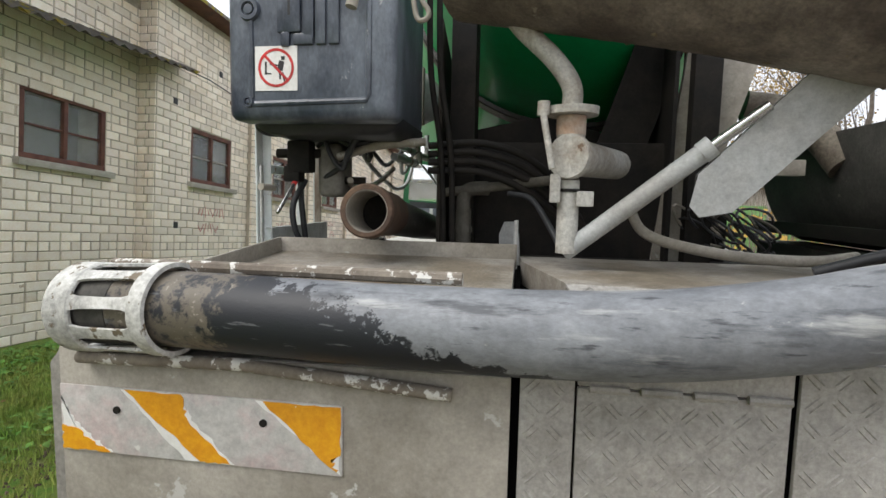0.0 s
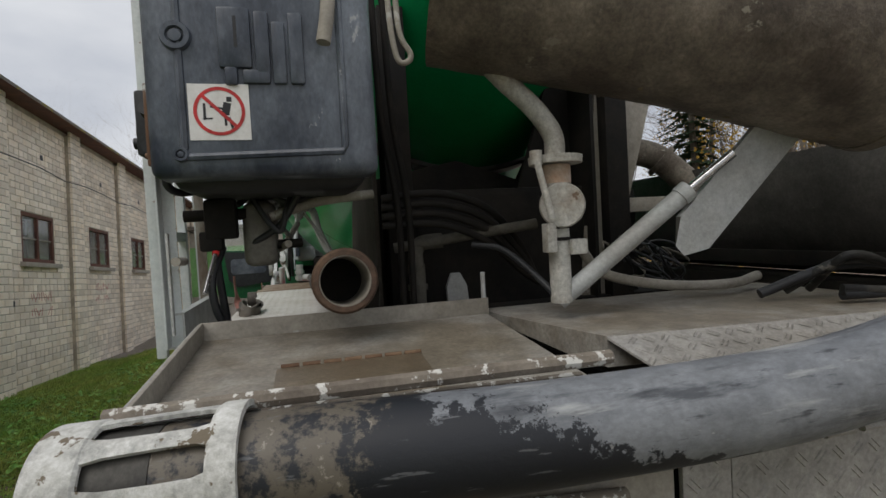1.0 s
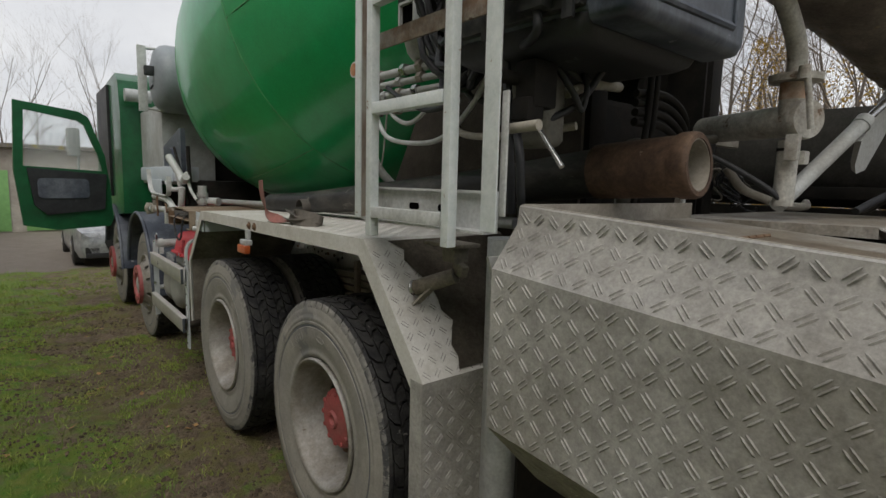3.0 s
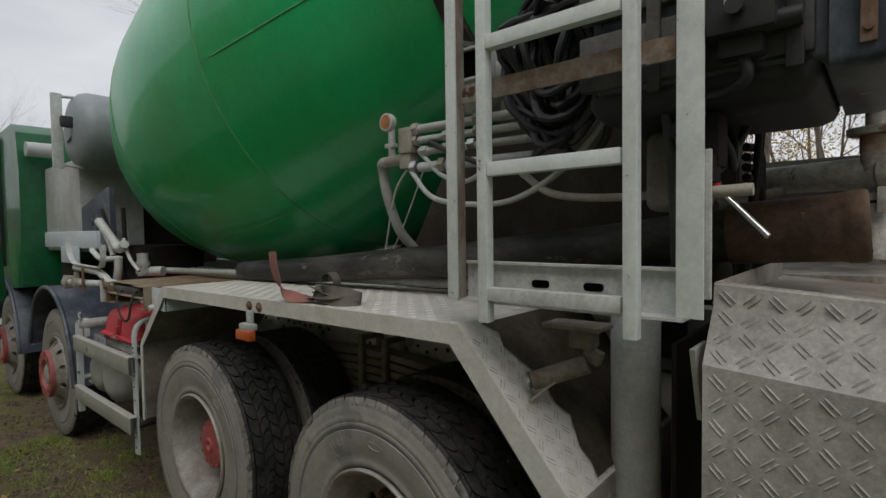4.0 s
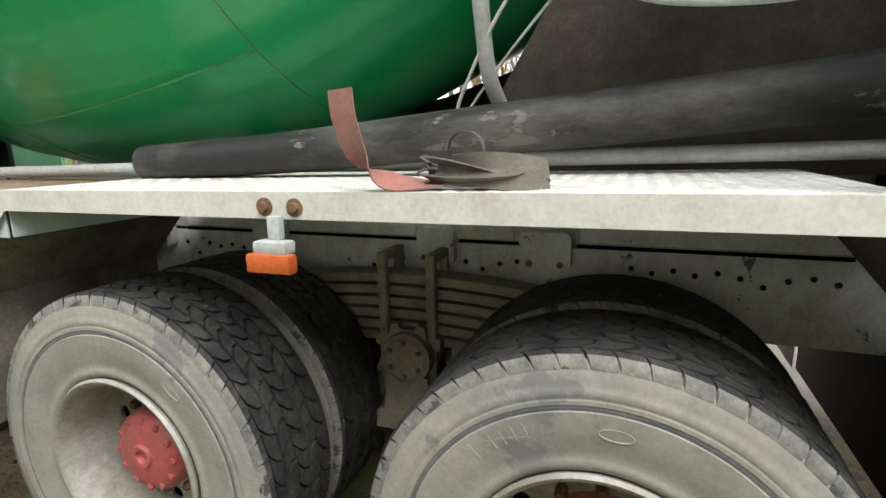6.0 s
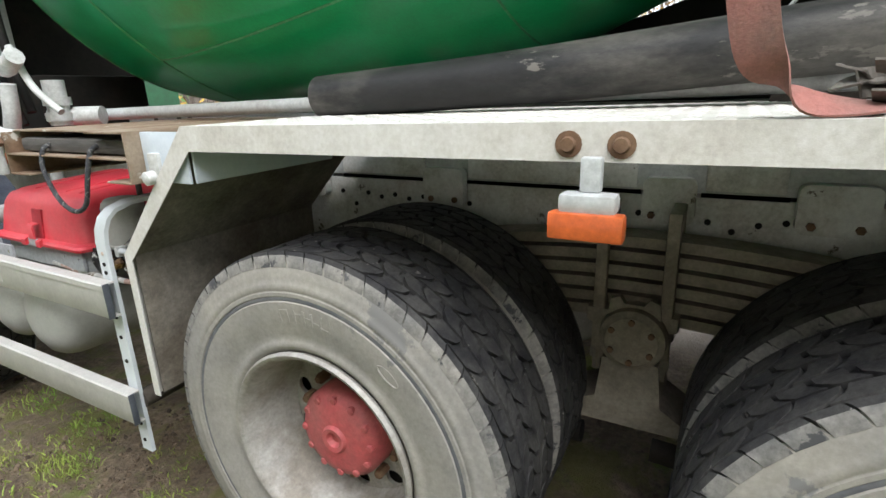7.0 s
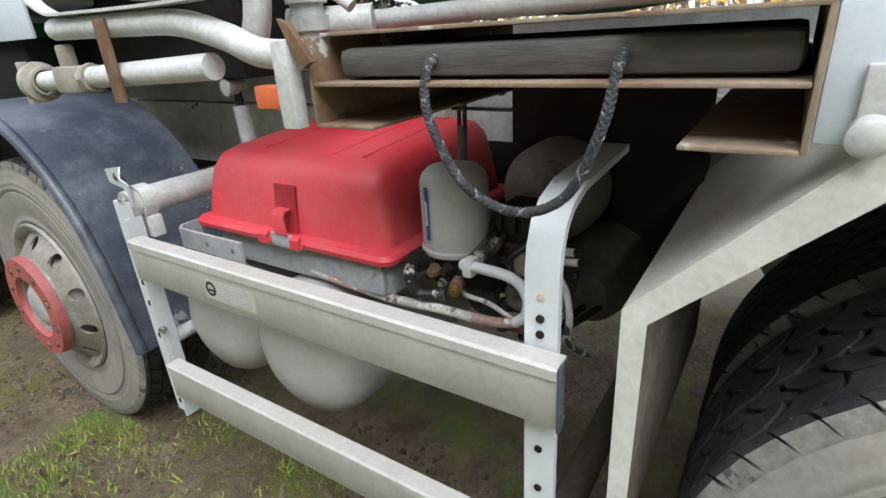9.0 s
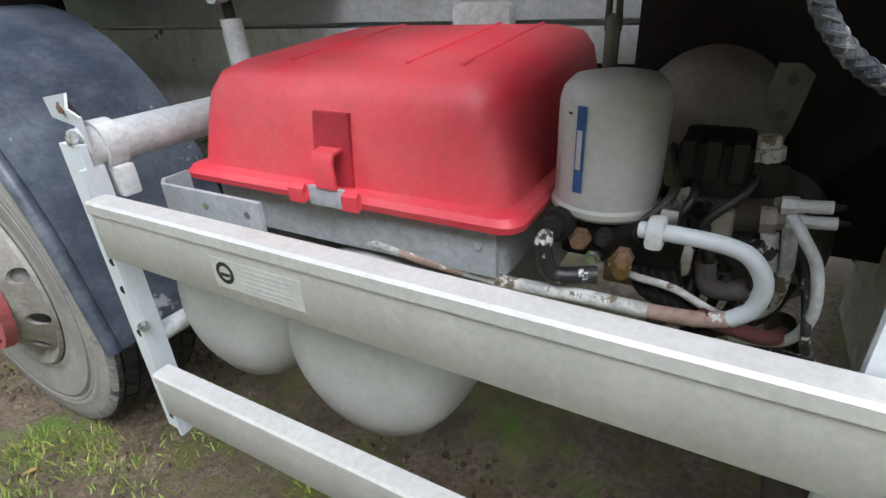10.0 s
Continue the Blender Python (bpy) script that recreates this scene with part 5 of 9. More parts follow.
DRUM = [(0.27, 0.0), (0.27, 0.45), (0.29, 0.60), (0.34, 0.74), (0.43, 0.865), (0.62, 0.985), (0.90, 1.085), (1.22, 1.155), (1.60, 1.19), (2.0, 1.20), (2.45, 1.19), (2.50, 1.188), (3.2, 1.03), (3.95, 0.84), (4.00, 0.83), (4.55, 0.66), (4.6, 0.64), (4.6, 0.55), (4.5, 0.5), (4.5, 0)]
bm = B()
lathe(bm, DRUM, AX0, ADIR, 96)
drum = part("drum", bm, GREEN, truck, "green painted steel mixer drum")
# weld seams
def drum_r(s):
    for (s0, r0), (s1, r1) in zip(DRUM[1:], DRUM[2:]):
        if s0 <= s <= s1 and s1 > s0:
            return r0 + (r1 - r0) * (s - s0) / (s1 - s0)
    return 0.5


def drum_point(s, a, lift=0.0):
    r = drum_r(s) + lift
    up = Vector((0, math.sin(TILT), math.cos(TILT)))
    return AX0 + ADIR * s + (Vector((-1, 0, 0)) * math.cos(a) + up * math.sin(a)) * r


for s in (0.62, 1.10, 2.45):
    bm = B()
    pts = [drum_point(s, 2 * math.pi * k / 96, 0.0) for k in range(97)]
    sweep(bm, pts, 0.0045, 6, caps=False)
    part("weld_seam", bm, SEAM, drum, "chipped pale weld seam")
for s0, s1, a in ((2.45, 3.68, -0.21), (0.62, 1.10, -0.62), (1.10, 2.45, -0.95), (1.10, 2.45, 1.3)):
    bm = B()
    sweep(bm, [drum_point(s0 + (s1 - s0) * k / 10, a, 0.0) for k in range(11)], 0.0045, 6)
    part("weld_seam", bm, SEAM, drum, "chipped pale weld seam")
bm = B()
lathe(bm, [(3.67, 0.86), (3.67, 0.918), (3.675, 0.923), (3.745, 0.918), (3.75, 0.912), (3.75, 0.84)], AX0, ADIR, 96, closed=True)
part("roller_ring", bm, GREASE, drum, "black greasy roller track round the drum")

# ---- the truck's tail ----
TY = -1.95
def fall(bm):
    """The step box drops a little towards its rear end."""
    for v in bm.verts:
        v.co.z -= 0.068 * max(0, -1.05 - v.co.y)


# step box of chequer plate at the tail's left end
prof = [(-1.16, 1.58), (-1.172, 1.575), (-1.178, 1.53), (-1.262, 1.424), (-1.262, 1.02), (-1.05, 0.80), (-0.6, 0.80), (-0.6, 1.0), (-0.27, 1.0), (-0.27, 1.522), (-1.16, 1.522)]
bm = B()
prism(bm, prof, -1.86, -1.045, "y")
bevelled(bm, 0.008)
prism(bm, [(-1.16, 1.45), (-1.200, 1.5015), (-1.2615, 1.424), (-1.2615, 1.02), (-1.05, 0.80), (-0.6, 0.80), (-0.6, 1.0), (-0.27, 1.0), (-0.27, 1.44), (-1.16, 1.44)], TY + 0.008, -1.8605, "y")
fall(bm)
bin_box = part("step_box", bm, PLATE, truck, "grey chequer plate step box at the tail")
bm = B()
lozenges(bm, (-1.2635, -1.05, 1.02), (0, -1, 0), (0, 0, 1), 18, 9, bounds=lambda s, t: t < 0.385 and s < 0.79)
u = Vector((0, -1, 0))
v = Vector((-1.178 + 1.262, 0, 1.53 - 1.424)).normalized()
lozenges(bm, (-1.2635, -1.05, 1.425), u, v, 18, 3, bounds=lambda s, t: t < 0.125 and s < 0.79)
v = Vector((-1.262 + 1.05, 0, 1.02 - 0.80)).normalized()
lozenges(bm, (-1.05, -1.05, 0.80), u, v, 18, 7)
lozenges(bm, (-1.1795, -1.05, 1.528), u, (0, 0, 1), 18, 1)
fall(bm)
tagged(part("tread_pattern", bm, PLATEBAR, bin_box), kind="stuff")
bm = B()
box(bm, (-0.715, -1.05, 1.538), (0.90, 0.006, 0.085), bevel=0.002)
box(bm, (-1.1585, -1.45, 1.538), (0.009, 0.80, 0.085), bevel=0.002)
fall(bm)
part("deck_lip", bm, DUSTY, bin_box, "bent steel lip round the deck, grey with cement dust")
bm = B()
box(bm, (-0.715, -1.47, 1.525), (0.885, 0.83, 0.005))
fall(bm)
deck = part("deck", bm, DECK, bin_box, "flat step deck covered in cement dust")
bm = B()
box(bm, (-0.755, -1.58, 1.529), (0.35, 0.33, 0.006), bevel=0.002)
fall(bm)
hatch = part("hatch", bm, HATCH, deck, "brownish hinged hatch in the deck")
bm = B()
for k in range(7):
    sweep(bm, [(-0.92 + k * 0.05, -1.412, 1.509), (-0.878 + k * 0.05, -1.412, 1.509)], 0.006, 8)
part("hinge", bm, RUST, hatch)
bm = B()
prism(bm, rounded_rect(-0.89, -0.71, -1.658, -1.62, 0.016), 1.5322, 1.5328, "z")
fall(bm)
part("slot", bm, VOID, hatch, "black patch for the shaded slot to lift the hatch by")
bm = B()
sweep(bm, [(-1.12, -1.912, 1.582), (-0.95, -1.925, 1.586), (-0.66, -1.93, 1.586), (-0.36, -1.935, 1.585)], 0.013, 8)
sweep(bm, [(-1.10, -1.895, 1.560), (-0.66, -1.905, 1.553), (-0.40, -1.905, 1.548)], 0.010, 8)
part("edge_bar", bm, BARWORN, bin_box, "round bar along the deck edge with flaking white paint")

# tail plates
def plate(x0, x1, z0, z1, mat, label, bars, y=TY):
    bm = B()
    box(bm, ((x0 + x1) / 2, y, (z0 + z1) / 2), (x1 - x0, 0.012, z1 - z0), bevel=0.003)
    p = part("tail_plate", bm, mat, truck, label)
    if bars:
        bm = B()
        lozenges(bm, (x0, y - 0.0065, z0), (1, 0, 0), (0, 0, 1), int((x1 - x0) / 0.044), int((z1 - z0) / 0.044))
        tagged(part("tread_pattern", bm, PLATEBAR, p), kind="stuff")
    return p


left = plate(-1.225, -0.262, 0.80, 1.405, DUSTY, "plain grey tail plate with streaks of cement", False)
plate(-0.245, -0.145, 0.80, 1.47, PLATE, "narrow chequer plate strip of the tail", True)
plate(-0.14, 0.225, 0.85, 1.395, PLATE, "hinged chequer plate flap of the tail", True, TY + 0.004)
plate(-0.14, 0.225, 1.40, 1.47, PLATE, "chequer plate strip above the flap", False)
plate(0.235, 0.75, 0.80, 1.47, PLATE, "chequer plate panel of the tail", True)
for y0 in (-0.255, 0.23):
    bm = B()
    box(bm, (y0, TY + 0.012, 1.13), (0.03, 0.006, 0.66))
    part("gap", bm, VOID, truck, "black strip for the shaded gap between the tail plates")
bm = B()
box(bm, (0.5, TY + 0.03, 1.1), (1.5, 0.02, 0.6))
part("tail_back", bm, DARK, truck)
bm = B()
for x0 in (-0.12, -0.03, 0.06, 0.15):
    sweep(bm, [(x0, TY - 0.010, 1.398), (x0 + 0.07, TY - 0.010, 1.398)], 0.008, 8)
part("flap_hinge", bm, PLATE, truck)
# warning plate with yellow stripes
bm = B()
box(bm, (-0.905, TY - 0.009, 1.253), (0.632, 0.004, 0.145), bevel=0.001)
warn = part("warning_plate", bm, LIMEPAINT, truck, "chipped warning plate with slanted yellow stripes")
# each stripe: a torn white backing with the yellow film on it
rng_ = random.Random(31)


def ragged(q, amount, cuts=9):
    out = []
    for (x0, z0), (x1, z1) in zip(q, q[1:] + q[:1]):
        for k in range(cuts):
            f = k / cuts
            e = amount * rng_.uniform(-1, 1) if k else 0.0
            out.append((x0 + (x1 - x0) * f + e, z0 + (z1 - z0) * f + e * 0.5))
    return [(min(max(x, -1.219), -0.591), min(max(z, 1.182), 1.324)) for x, z in out]


for back, film in (([(-1.218, 1.30), (-1.19, 1.25), (-1.15, 1.215), (-1.10, 1.183), (-1.218, 1.183)], [(-1.218, 1.235), (-1.19, 1.232), (-1.16, 1.212), (-1.105, 1.183), (-1.218, 1.183)]),
                   ([(-1.075, 1.324), (-0.935, 1.324), (-0.915, 1.27), (-0.82, 1.183), (-0.93, 1.183)], [(-1.065, 1.324), (-0.937, 1.324), (-0.922, 1.27), (-0.83, 1.183), (-0.895, 1.183)]),
                   ([(-0.772, 1.324), (-0.592, 1.324), (-0.592, 1.183)], [(-0.755, 1.324), (-0.592, 1.324), (-0.592, 1.225), (-0.612, 1.215), (-0.600, 1.19)])):
    bm = B()
    prism(bm, ragged(back, 0.004), TY - 0.0121, TY - 0.0112, "y")
    torn = part("stripe_backing", bm, WHITE, warn, "torn white backing film")
    bm = B()
    prism(bm, ragged(film, 0.005), TY - 0.0135, TY - 0.0122, "y")
    part("stripe", bm, YELLOW, torn, "flaking yellow stripe")
for a in (-1.085, -0.755):
    bm = B()
    lathe(bm, [(0, 0.008), (0.004, 0.008), (0.004, 0)], (a, TY - 0.0112, 1.278), (0, -1, 0), 10)
    part("rivet", bm, DARK, warn)
bm = B()
sweep(bm, [(-1.16, TY - 0.022, 1.392), (-0.80, TY - 0.028, 1.402), (-0.37, TY - 0.028, 1.372)], 0.013, 10)
part("hose_rest", bm, BARWORN, truck, "round bar under the hose with flaking white paint")

# suction hose lying across the tail, with its strainer cage
bm = B()
hp = curve([(-1.13, -1.953, 1.497), (-0.90, -1.980, 1.508), (-0.47, -2.012, 1.507), (-0.08, -2.03, 1.517), (0.18, -2.03, 1.549), (0.32, -2.03, 1.579), (0.60, -2.02, 1.625), (0.95, -1.95, 1.70), (1.3, -1.8, 1.74)], 10)
sweep(bm, hp, 0.075, 40)
shose = thing("suction_hose", "thick chalky black rubber hose lying across the truck's tail", "hose", NOSE, bm, HOSEGREY)
bm = B()
sweep(bm, hp[1:6], [0.0762 + 0.0006 * math.sin(k * 2.1) for k in range(5)], 40)
part("muddy_end", bm, HOSE, shose, "mud-caked end of the hose")
bm = B()
lathe(bm, [(0, 0), (0, 0.068), (0.003, 0.068), (0.003, 0)], (-1.131, -1.953, 1.497), (-1, 0.1, 0), 32)
part("mouth", bm, VOID, shose, "black disc for the shaded hose mouth")
CA, CB = Vector((-1.162, -1.949, 1.495)), Vector((-0.925, -1.977, 1.507))
CD = (CB - CA).normalized()
CL = (CB - CA).length
cu, cv = frame_axes(CD)
cage_pts = B()
lathe(cage_pts, [(0, 0.084), (0, 0.092), (0.006, 0.094), (0.058, 0.093), (0.062, 0.089), (0.062, 0.084)], CA, CD, 48, closed=True)
cage = thing("strainer_cage", "white-painted strainer cage round the hose end", "strainer", NOSE, cage_pts, WHITEWORN)
bm = B()
lathe(bm, [(CL - 0.036, 0.084), (CL - 0.036, 0.091), (CL - 0.03, 0.094), (CL, 0.093), (CL, 0.084)], CA, CD, 48, closed=True)
part("ring", bm, WHITEWORN, cage)
for k in range(9):
    a0 = math.atan2(cv.dot(Vector((0, -0.8, 0.6))), cu.dot(Vector((0, -0.8, 0.6)))) + 2 * math.pi * (k + 0.5) / 9
    bm = B()
    loops_ = []
    for s, half in ((0.055, 0.20), (0.085, 0.14), (0.15, 0.125), (CL - 0.05, 0.13), (CL - 0.03, 0.19)):
        ring = [(a0 + half * q, r) for q, r in ((-1, 0.0845), (0, 0.0845), (1, 0.0845), (1, 0.0905), (0, 0.0915), (-1, 0.0905))]
        loops_.append([CA + CD * s + (cu * math.cos(a) + cv * math.sin(a)) * r for a, r in ring])
    loft(bm, loops_)
    part("strip", bm, WHITEWORN, cage)
bm = B()
disc = []
for q in [2 * math.pi * i / 60 for i in range(60)]:
    dy, dz = math.sin(q), math.cos(q)
    if dy * 0.88 - dz * 0.47 < 0.345:
        disc.append((dy, dz))
# start the outline just behind the cut
cut = next(i for i in range(len(disc)) if (disc[i][0] - disc[i - 1][0]) ** 2 + (disc[i][1] - disc[i - 1][1]) ** 2 > 0.05)
disc = disc[cut:] + disc[:cut]
prism(bm, [(CA.y + 0.0835 * a, CA.z + 0.0835 * b) for a, b in disc], CA.x + 0.004, CA.x + 0.010, "x")
endd = part("end_disc", bm, TRAY, cage, "grey end disc with a cut-away side and rusty marks")
bm = B()
sweep(bm, curve([(CA.x + 0.003, -2.005, 1.488), (CA.x + 0.003, -1.992, 1.500), (CA.x + 0.003, -2.008, 1.512), (CA.x + 0.003, -2.022, 1.500), (CA.x + 0.003, -2.024, 1.470)]), [0.0035] * 8 + [0.005] * 8 + [0.003] * 8 + [0.006] * 9, 6)
part("rust_mark", bm, RUST, endd)

# right-hand deck
bm = B()
prism(bm, [(-0.255, -0.95), (-0.245, -1.12), (-0.135, -1.56), (0.95, -1.66), (0.95, -0.95)], 1.45, 1.528, "z")
rdeck = part("side_deck", bm, DECK, truck, "dusty steel deck at the tail")
# the apron that falls from its edge to the tail, of chequer plate, with its cut corner
bm = B()
loft(bm, [[(-0.135, -1.560, 1.527), (0.95, -1.660, 1.527), (0.95, -1.664, 1.520), (-0.135, -1.564, 1.520)],
          [(-0.085, -1.735, 1.462), (0.95, -1.815, 1.462), (0.95, -1.819, 1.455), (-0.085, -1.739, 1.455)],
          [(-0.090, -1.93, 1.448), (0.95, -1.93, 1.448), (0.95, -1.93, 1.441), (-0.090, -1.93, 1.441)]])
apron = part("deck_apron", bm, PLATE, rdeck, "sloping chequer plate apron, grey with cement")
bm = B()
au = Vector((1.085, -0.100, 0)).normalized()
av = (Vector((-0.085, -1.735, 1.462)) - Vector((-0.135, -1.560, 1.527))).normalized()
av = (av - au * av.dot(au)).normalized()
lozenges(bm, Vector((-0.105, -1.570, 1.5268)) , av, au, 4, 24)
tagged(part("tread_pattern", bm, PLATEBAR, apron), kind="stuff")
bm = B()
prism(bm, [(-0.262, -1.0), (-0.250, -1.0), (-0.250, -1.84), (-0.262, -1.84)], 1.40, 1.50, "z")
part("deck_gap", bm, VOID, truck, "black strip for the shaded gap between the two decks")

# black water tank with raised ribs
def tank_loops(x0, x1, z0, z1, ys):
    return [[(x, y, z) for x, z in rounded_rect(x0 + g, x1 - g, z0 + g, z1 - g, 0.024)] for y, g in ys]


TX0, TX1, TZ0, TZ1, TYR = -1.195, -0.645, 1.975, 2.62, -1.335
bm = B()
loft(bm, tank_loops(TX0, TX1, TZ0, TZ1, [(TYR, 0.03), (TYR + 0.004, 0.014), (TYR + 0.016, 0.003), (TYR + 0.03, 0.0), (TYR + 0.10, 0.0), (TYR + 0.105, 0.022), (-0.80, 0.022), (-0.77, 0.05)]))
wtank = part("water_tank", bm, TANK, truck, "scuffed black plastic box with raised ribs and a warning sticker")
bm = B()
rib = [(-1.112, 2.60), (-1.112, 2.045), (-1.122, 2.03), (-1.109, 2.024), (-0.735, 2.034), (-0.730, 2.05), (-0.728, 2.60)]
sweep(bm, [(x, TYR + 0.002, z) for x, z in rib], 0.0105, 8)
part("rim_rib", bm, TANK, wtank)
for x, z in ((-1.115, 2.312), (-1.120, 2.030)):
    bm = B()
    r = 0.036 if z > 2.1 else 0.018
    lathe(bm, [(0, r), (0.014, r * 0.9), (0.014, r * 0.6), (0.004, r * 0.55), (0.004, r * 0.45), (0.012, r * 0.4), (0.014, 0)], (x, TYR, z), (0, -1, 0), 24)
    part("boss", bm, TANK, wtank)
# raised plain blocks of a moulded maker's mark
for blocks in ([(-0.983, 2.312, 0.077, 0.148), (-0.995, 2.219, 0.030, 0.045)], [(-0.919, 2.300, 0.036, 0.158), (-0.936, 2.2185, 0.066, 0.035)], [(-0.8805, 2.278, 0.034, 0.154)], [(-0.838, 2.290, 0.036, 0.178)]):
    bm = B()
    for x, z, w, h in blocks:
        box(bm, (x, TYR - 0.002, z), (w, 0.020, h), bevel=0.008)
    part("raised_block", bm, TANK, wtank)
bm = B()
box(bm, (-0.980, TYR - 0.0115, 2.325), (0.008, 0.003, 0.075))
part("slit", bm, INK, wtank)
# warning sticker
bm = B()
box(bm, (-1.028, TYR - 0.0015, 2.132), (0.140, 0.002, 0.136))
stick = part("warning_sticker", bm, WHITE, wtank, "white square warning sticker with a red ring and bar")
bm = B()
lathe(bm, [(0, 0.051), (0, 0.059), (0.001, 0.059), (0.001, 0.051)], (-1.028, TYR - 0.0028, 2.134), (0, -1, 0), 48, closed=True)
box(bm, (-1.028, TYR - 0.0033, 2.134), (0.104, 0.001, 0.008), (0, 45, 0))
part("red_ring", bm, REDSIGN, stick)
bm = B()
for c, s, a in (((-1.062, 2.133), (0.006, 0.040), 0), ((-1.055, 2.116), (0.022, 0.004), 0), ((-1.012, 2.14), (0.018, 0.030), 12), ((-1.015, 2.115), (0.006, 0.032), 0), ((-1.003, 2.105), (0.006, 0.03), -15), ((-1.035, 2.143), (0.028, 0.005), 10), ((-1.005, 2.163), (0.012, 0.012), 0)):
    box(bm, (c[0], TYR - 0.0028, c[1]), (s[0], 0.0006, s[1]), (0, a, 0))
part("pictogram", bm, INK, stick)
# stepped side panels, the clamp of the lid and the tapering floor
bm = B()
loft(bm, [[(x, y, z) for x, y in rounded_rect(TX0 + 0.02 + g, TX1 - 0.02 - g, -1.225 + g * 0.6, -0.765 - g * 0.6, 0.03)] for z, g in ((2.005, 0.0), (1.985, 0.0), (1.962, 0.014), (1.948, 0.045), (1.945, 0.08))])
part("tank_floor", bm, BLACK, wtank, "dusty rounded floor of the box")
for y0, y1, z0, z1 in ((-1.215, -0.755, 2.015, 2.145), (-1.215, -0.755, 2.175, 2.335), (-1.215, -0.755, 2.365, 2.60)):
    bm = B()
    box(bm, (TX0 + 0.012, (y0 + y1) / 2, (z0 + z1) / 2), (0.030, y1 - y0, z1 - z0), bevel=0.010)
    part("side_panel", bm, TANKSIDE, wtank, "dusty moulded side panel")
for y in (-1.185, -0.93):
    bm = B()
    box(bm, (TX0 - 0.004, y, 2.30), (0.014, 0.030, 0.62), bevel=0.005)
    part("side_rib", bm, TANKSIDE, wtank)
bm = B()
box(bm, (TX0 - 0.003, TYR + 0.045, 2.11), (0.012, 0.024, 0.20), bevel=0.003)
clamp_ = part("lid_clamp", bm, RUSTPAINT, wtank, "tan rusty clamp strip of the lid")
bm = B()
lathe(bm, [(0, 0.008), (0.006, 0.007), (0.006, 0)], (TX0 - 0.009, TYR + 0.045, 2.035), (-1, 0, 0), 10)
part("clamp_bolt", bm, RUST, clamp_)

# rusty pipe collar and the long hose on the fender
bm = B()
lathe(bm, [(0.0, 0.0705), (0.0, 0.083), (0.004, 0.088), (0.012, 0.090), (0.042, 0.090), (0.048, 0.0865), (0.060, 0.0845), (0.30, 0.083), (0.30, 0.076), (0.02, 0.0705)], (-0.748, -1.29, 1.693), (-0.03, 1, -0.062), 40, closed=True)
lhose_c = thing("delivery_hose", "long black rubber hose with a rusty collar on the fender", "hose", NOSE, bm, COLLAR)
bm = B()
ctr = curve([(-0.755, -1.02, 1.676), (-0.752, -0.42, 1.612), (-0.775, 0.4, 1.543), (-0.788, 1.0, 1.497), (-0.80, 1.555, 1.470)], 10)
rr = [0.0755 - 0.0165 * i / (len(ctr) - 1) for i in range(len(ctr))]
sweep(bm, ctr, rr, 32)
bm.faces.ensure_lookup_table()
part("hose_body", bm, HOSE, lhose_c, "dusty black rubber hose body")
bm = B()
lathe(bm, [(0, 0), (0, 0.070), (0.02, 0.070), (0.02, 0)], (-0.753, -1.08, 1.68), (-0.03, 1, -0.062), 24)
part("hose_inside", bm, DARK, lhose_c)
bm = B()
lathe(bm, [(0.003, 0.0695), (0.20, 0.0695), (0.20, 0.066), (0.003, 0.067)], (-0.748, -1.29, 1.693), (-0.03, 1, -0.062), 36, closed=True)
part("cement_lining", bm, DUSTY, lhose_c, "pale cement crust inside the mouth")

# ladder and its posts
LX = -1.30
bm = B()
box(bm, (LX, -0.733, 1.535), (0.030, 0.335, 0.034), bevel=0.003)
ladder = part("ladder", bm, PALE, truck, "pale grey square-bar ladder")
for y, z0 in ((-0.550, 1.462), (-0.920, 1.465)):
    bm = B()
    box(bm, (LX, y, (z0 + 3.0) / 2), (0.030, 0.030, 3.0 - z0), bevel=0.004)
    part("stile", bm, LADDER, ladder, "pale grey ladder stile with chipped paint")
for z in (1.845, 2.155, 2.465, 2.775):
    bm = B()
    box(bm, (LX, -0.733, z), (0.030, 0.335, 0.034), bevel=0.003)
    part("rung", bm, LADDER, ladder, "pale grey square rung")
for y, x in ((-0.425, -1.255), (-1.02, -1.235)):
    bm = B()
    # an angle section: one leg faces out, the rusty other one runs inwards
    half_ = 0.026 if y < -0.8 else 0.017
    box(bm, (x - 0.022, y, 2.26), (0.006, 2 * half_, 1.497), bevel=0.0015)
    post = part("post", bm, LADDER, truck, "tall pale grey angle-section post with chipped paint")
    bm = B()
    box(bm, (x - 0.002, y + (half_ - 0.003 if y < -0.8 else 0.003 - half_), 2.26), (0.034, 0.005, 1.495), bevel=0.001)
    if y < -0.8:
        part("inner_leg", bm, LADDER, post)
    else:
        part("rusty_leg", bm, RUSTPAINT, post, "rust-stained inner leg of the post")
bm = B()
prism(bm, [(-1.267, 1.504), (-1.212, 1.504), (-1.212, 1.611), (-1.238, 1.611), (-1.238, 1.605), (-1.218, 1.605), (-1.218, 1.510), (-1.267, 1.510)], -1.01, -0.43, "y")
bevelled(bm, 0.0012, 1)
part("channel", bm, PALE, truck, "pale grey steel channel with slotted holes")
bm = B()
box(bm, (-1.245, -0.72, 2.06), (0.008, 0.58, 0.05), bevel=0.002)
part("cross_bar", bm, BARRUST, truck, "rusty flat cross bar")
bm = B()
sweep(bm, [(-0.95, -0.80, 0.4), (-0.95, -0.80, 1.46)], 0.065, 28)
part("support_leg", bm, GREY, truck, "round grey support cylinder")
bm = B()
sweep(bm, [(-1.165, -0.605, 1.29), (-1.11, -0.735, 1.345)], 0.025, 16)
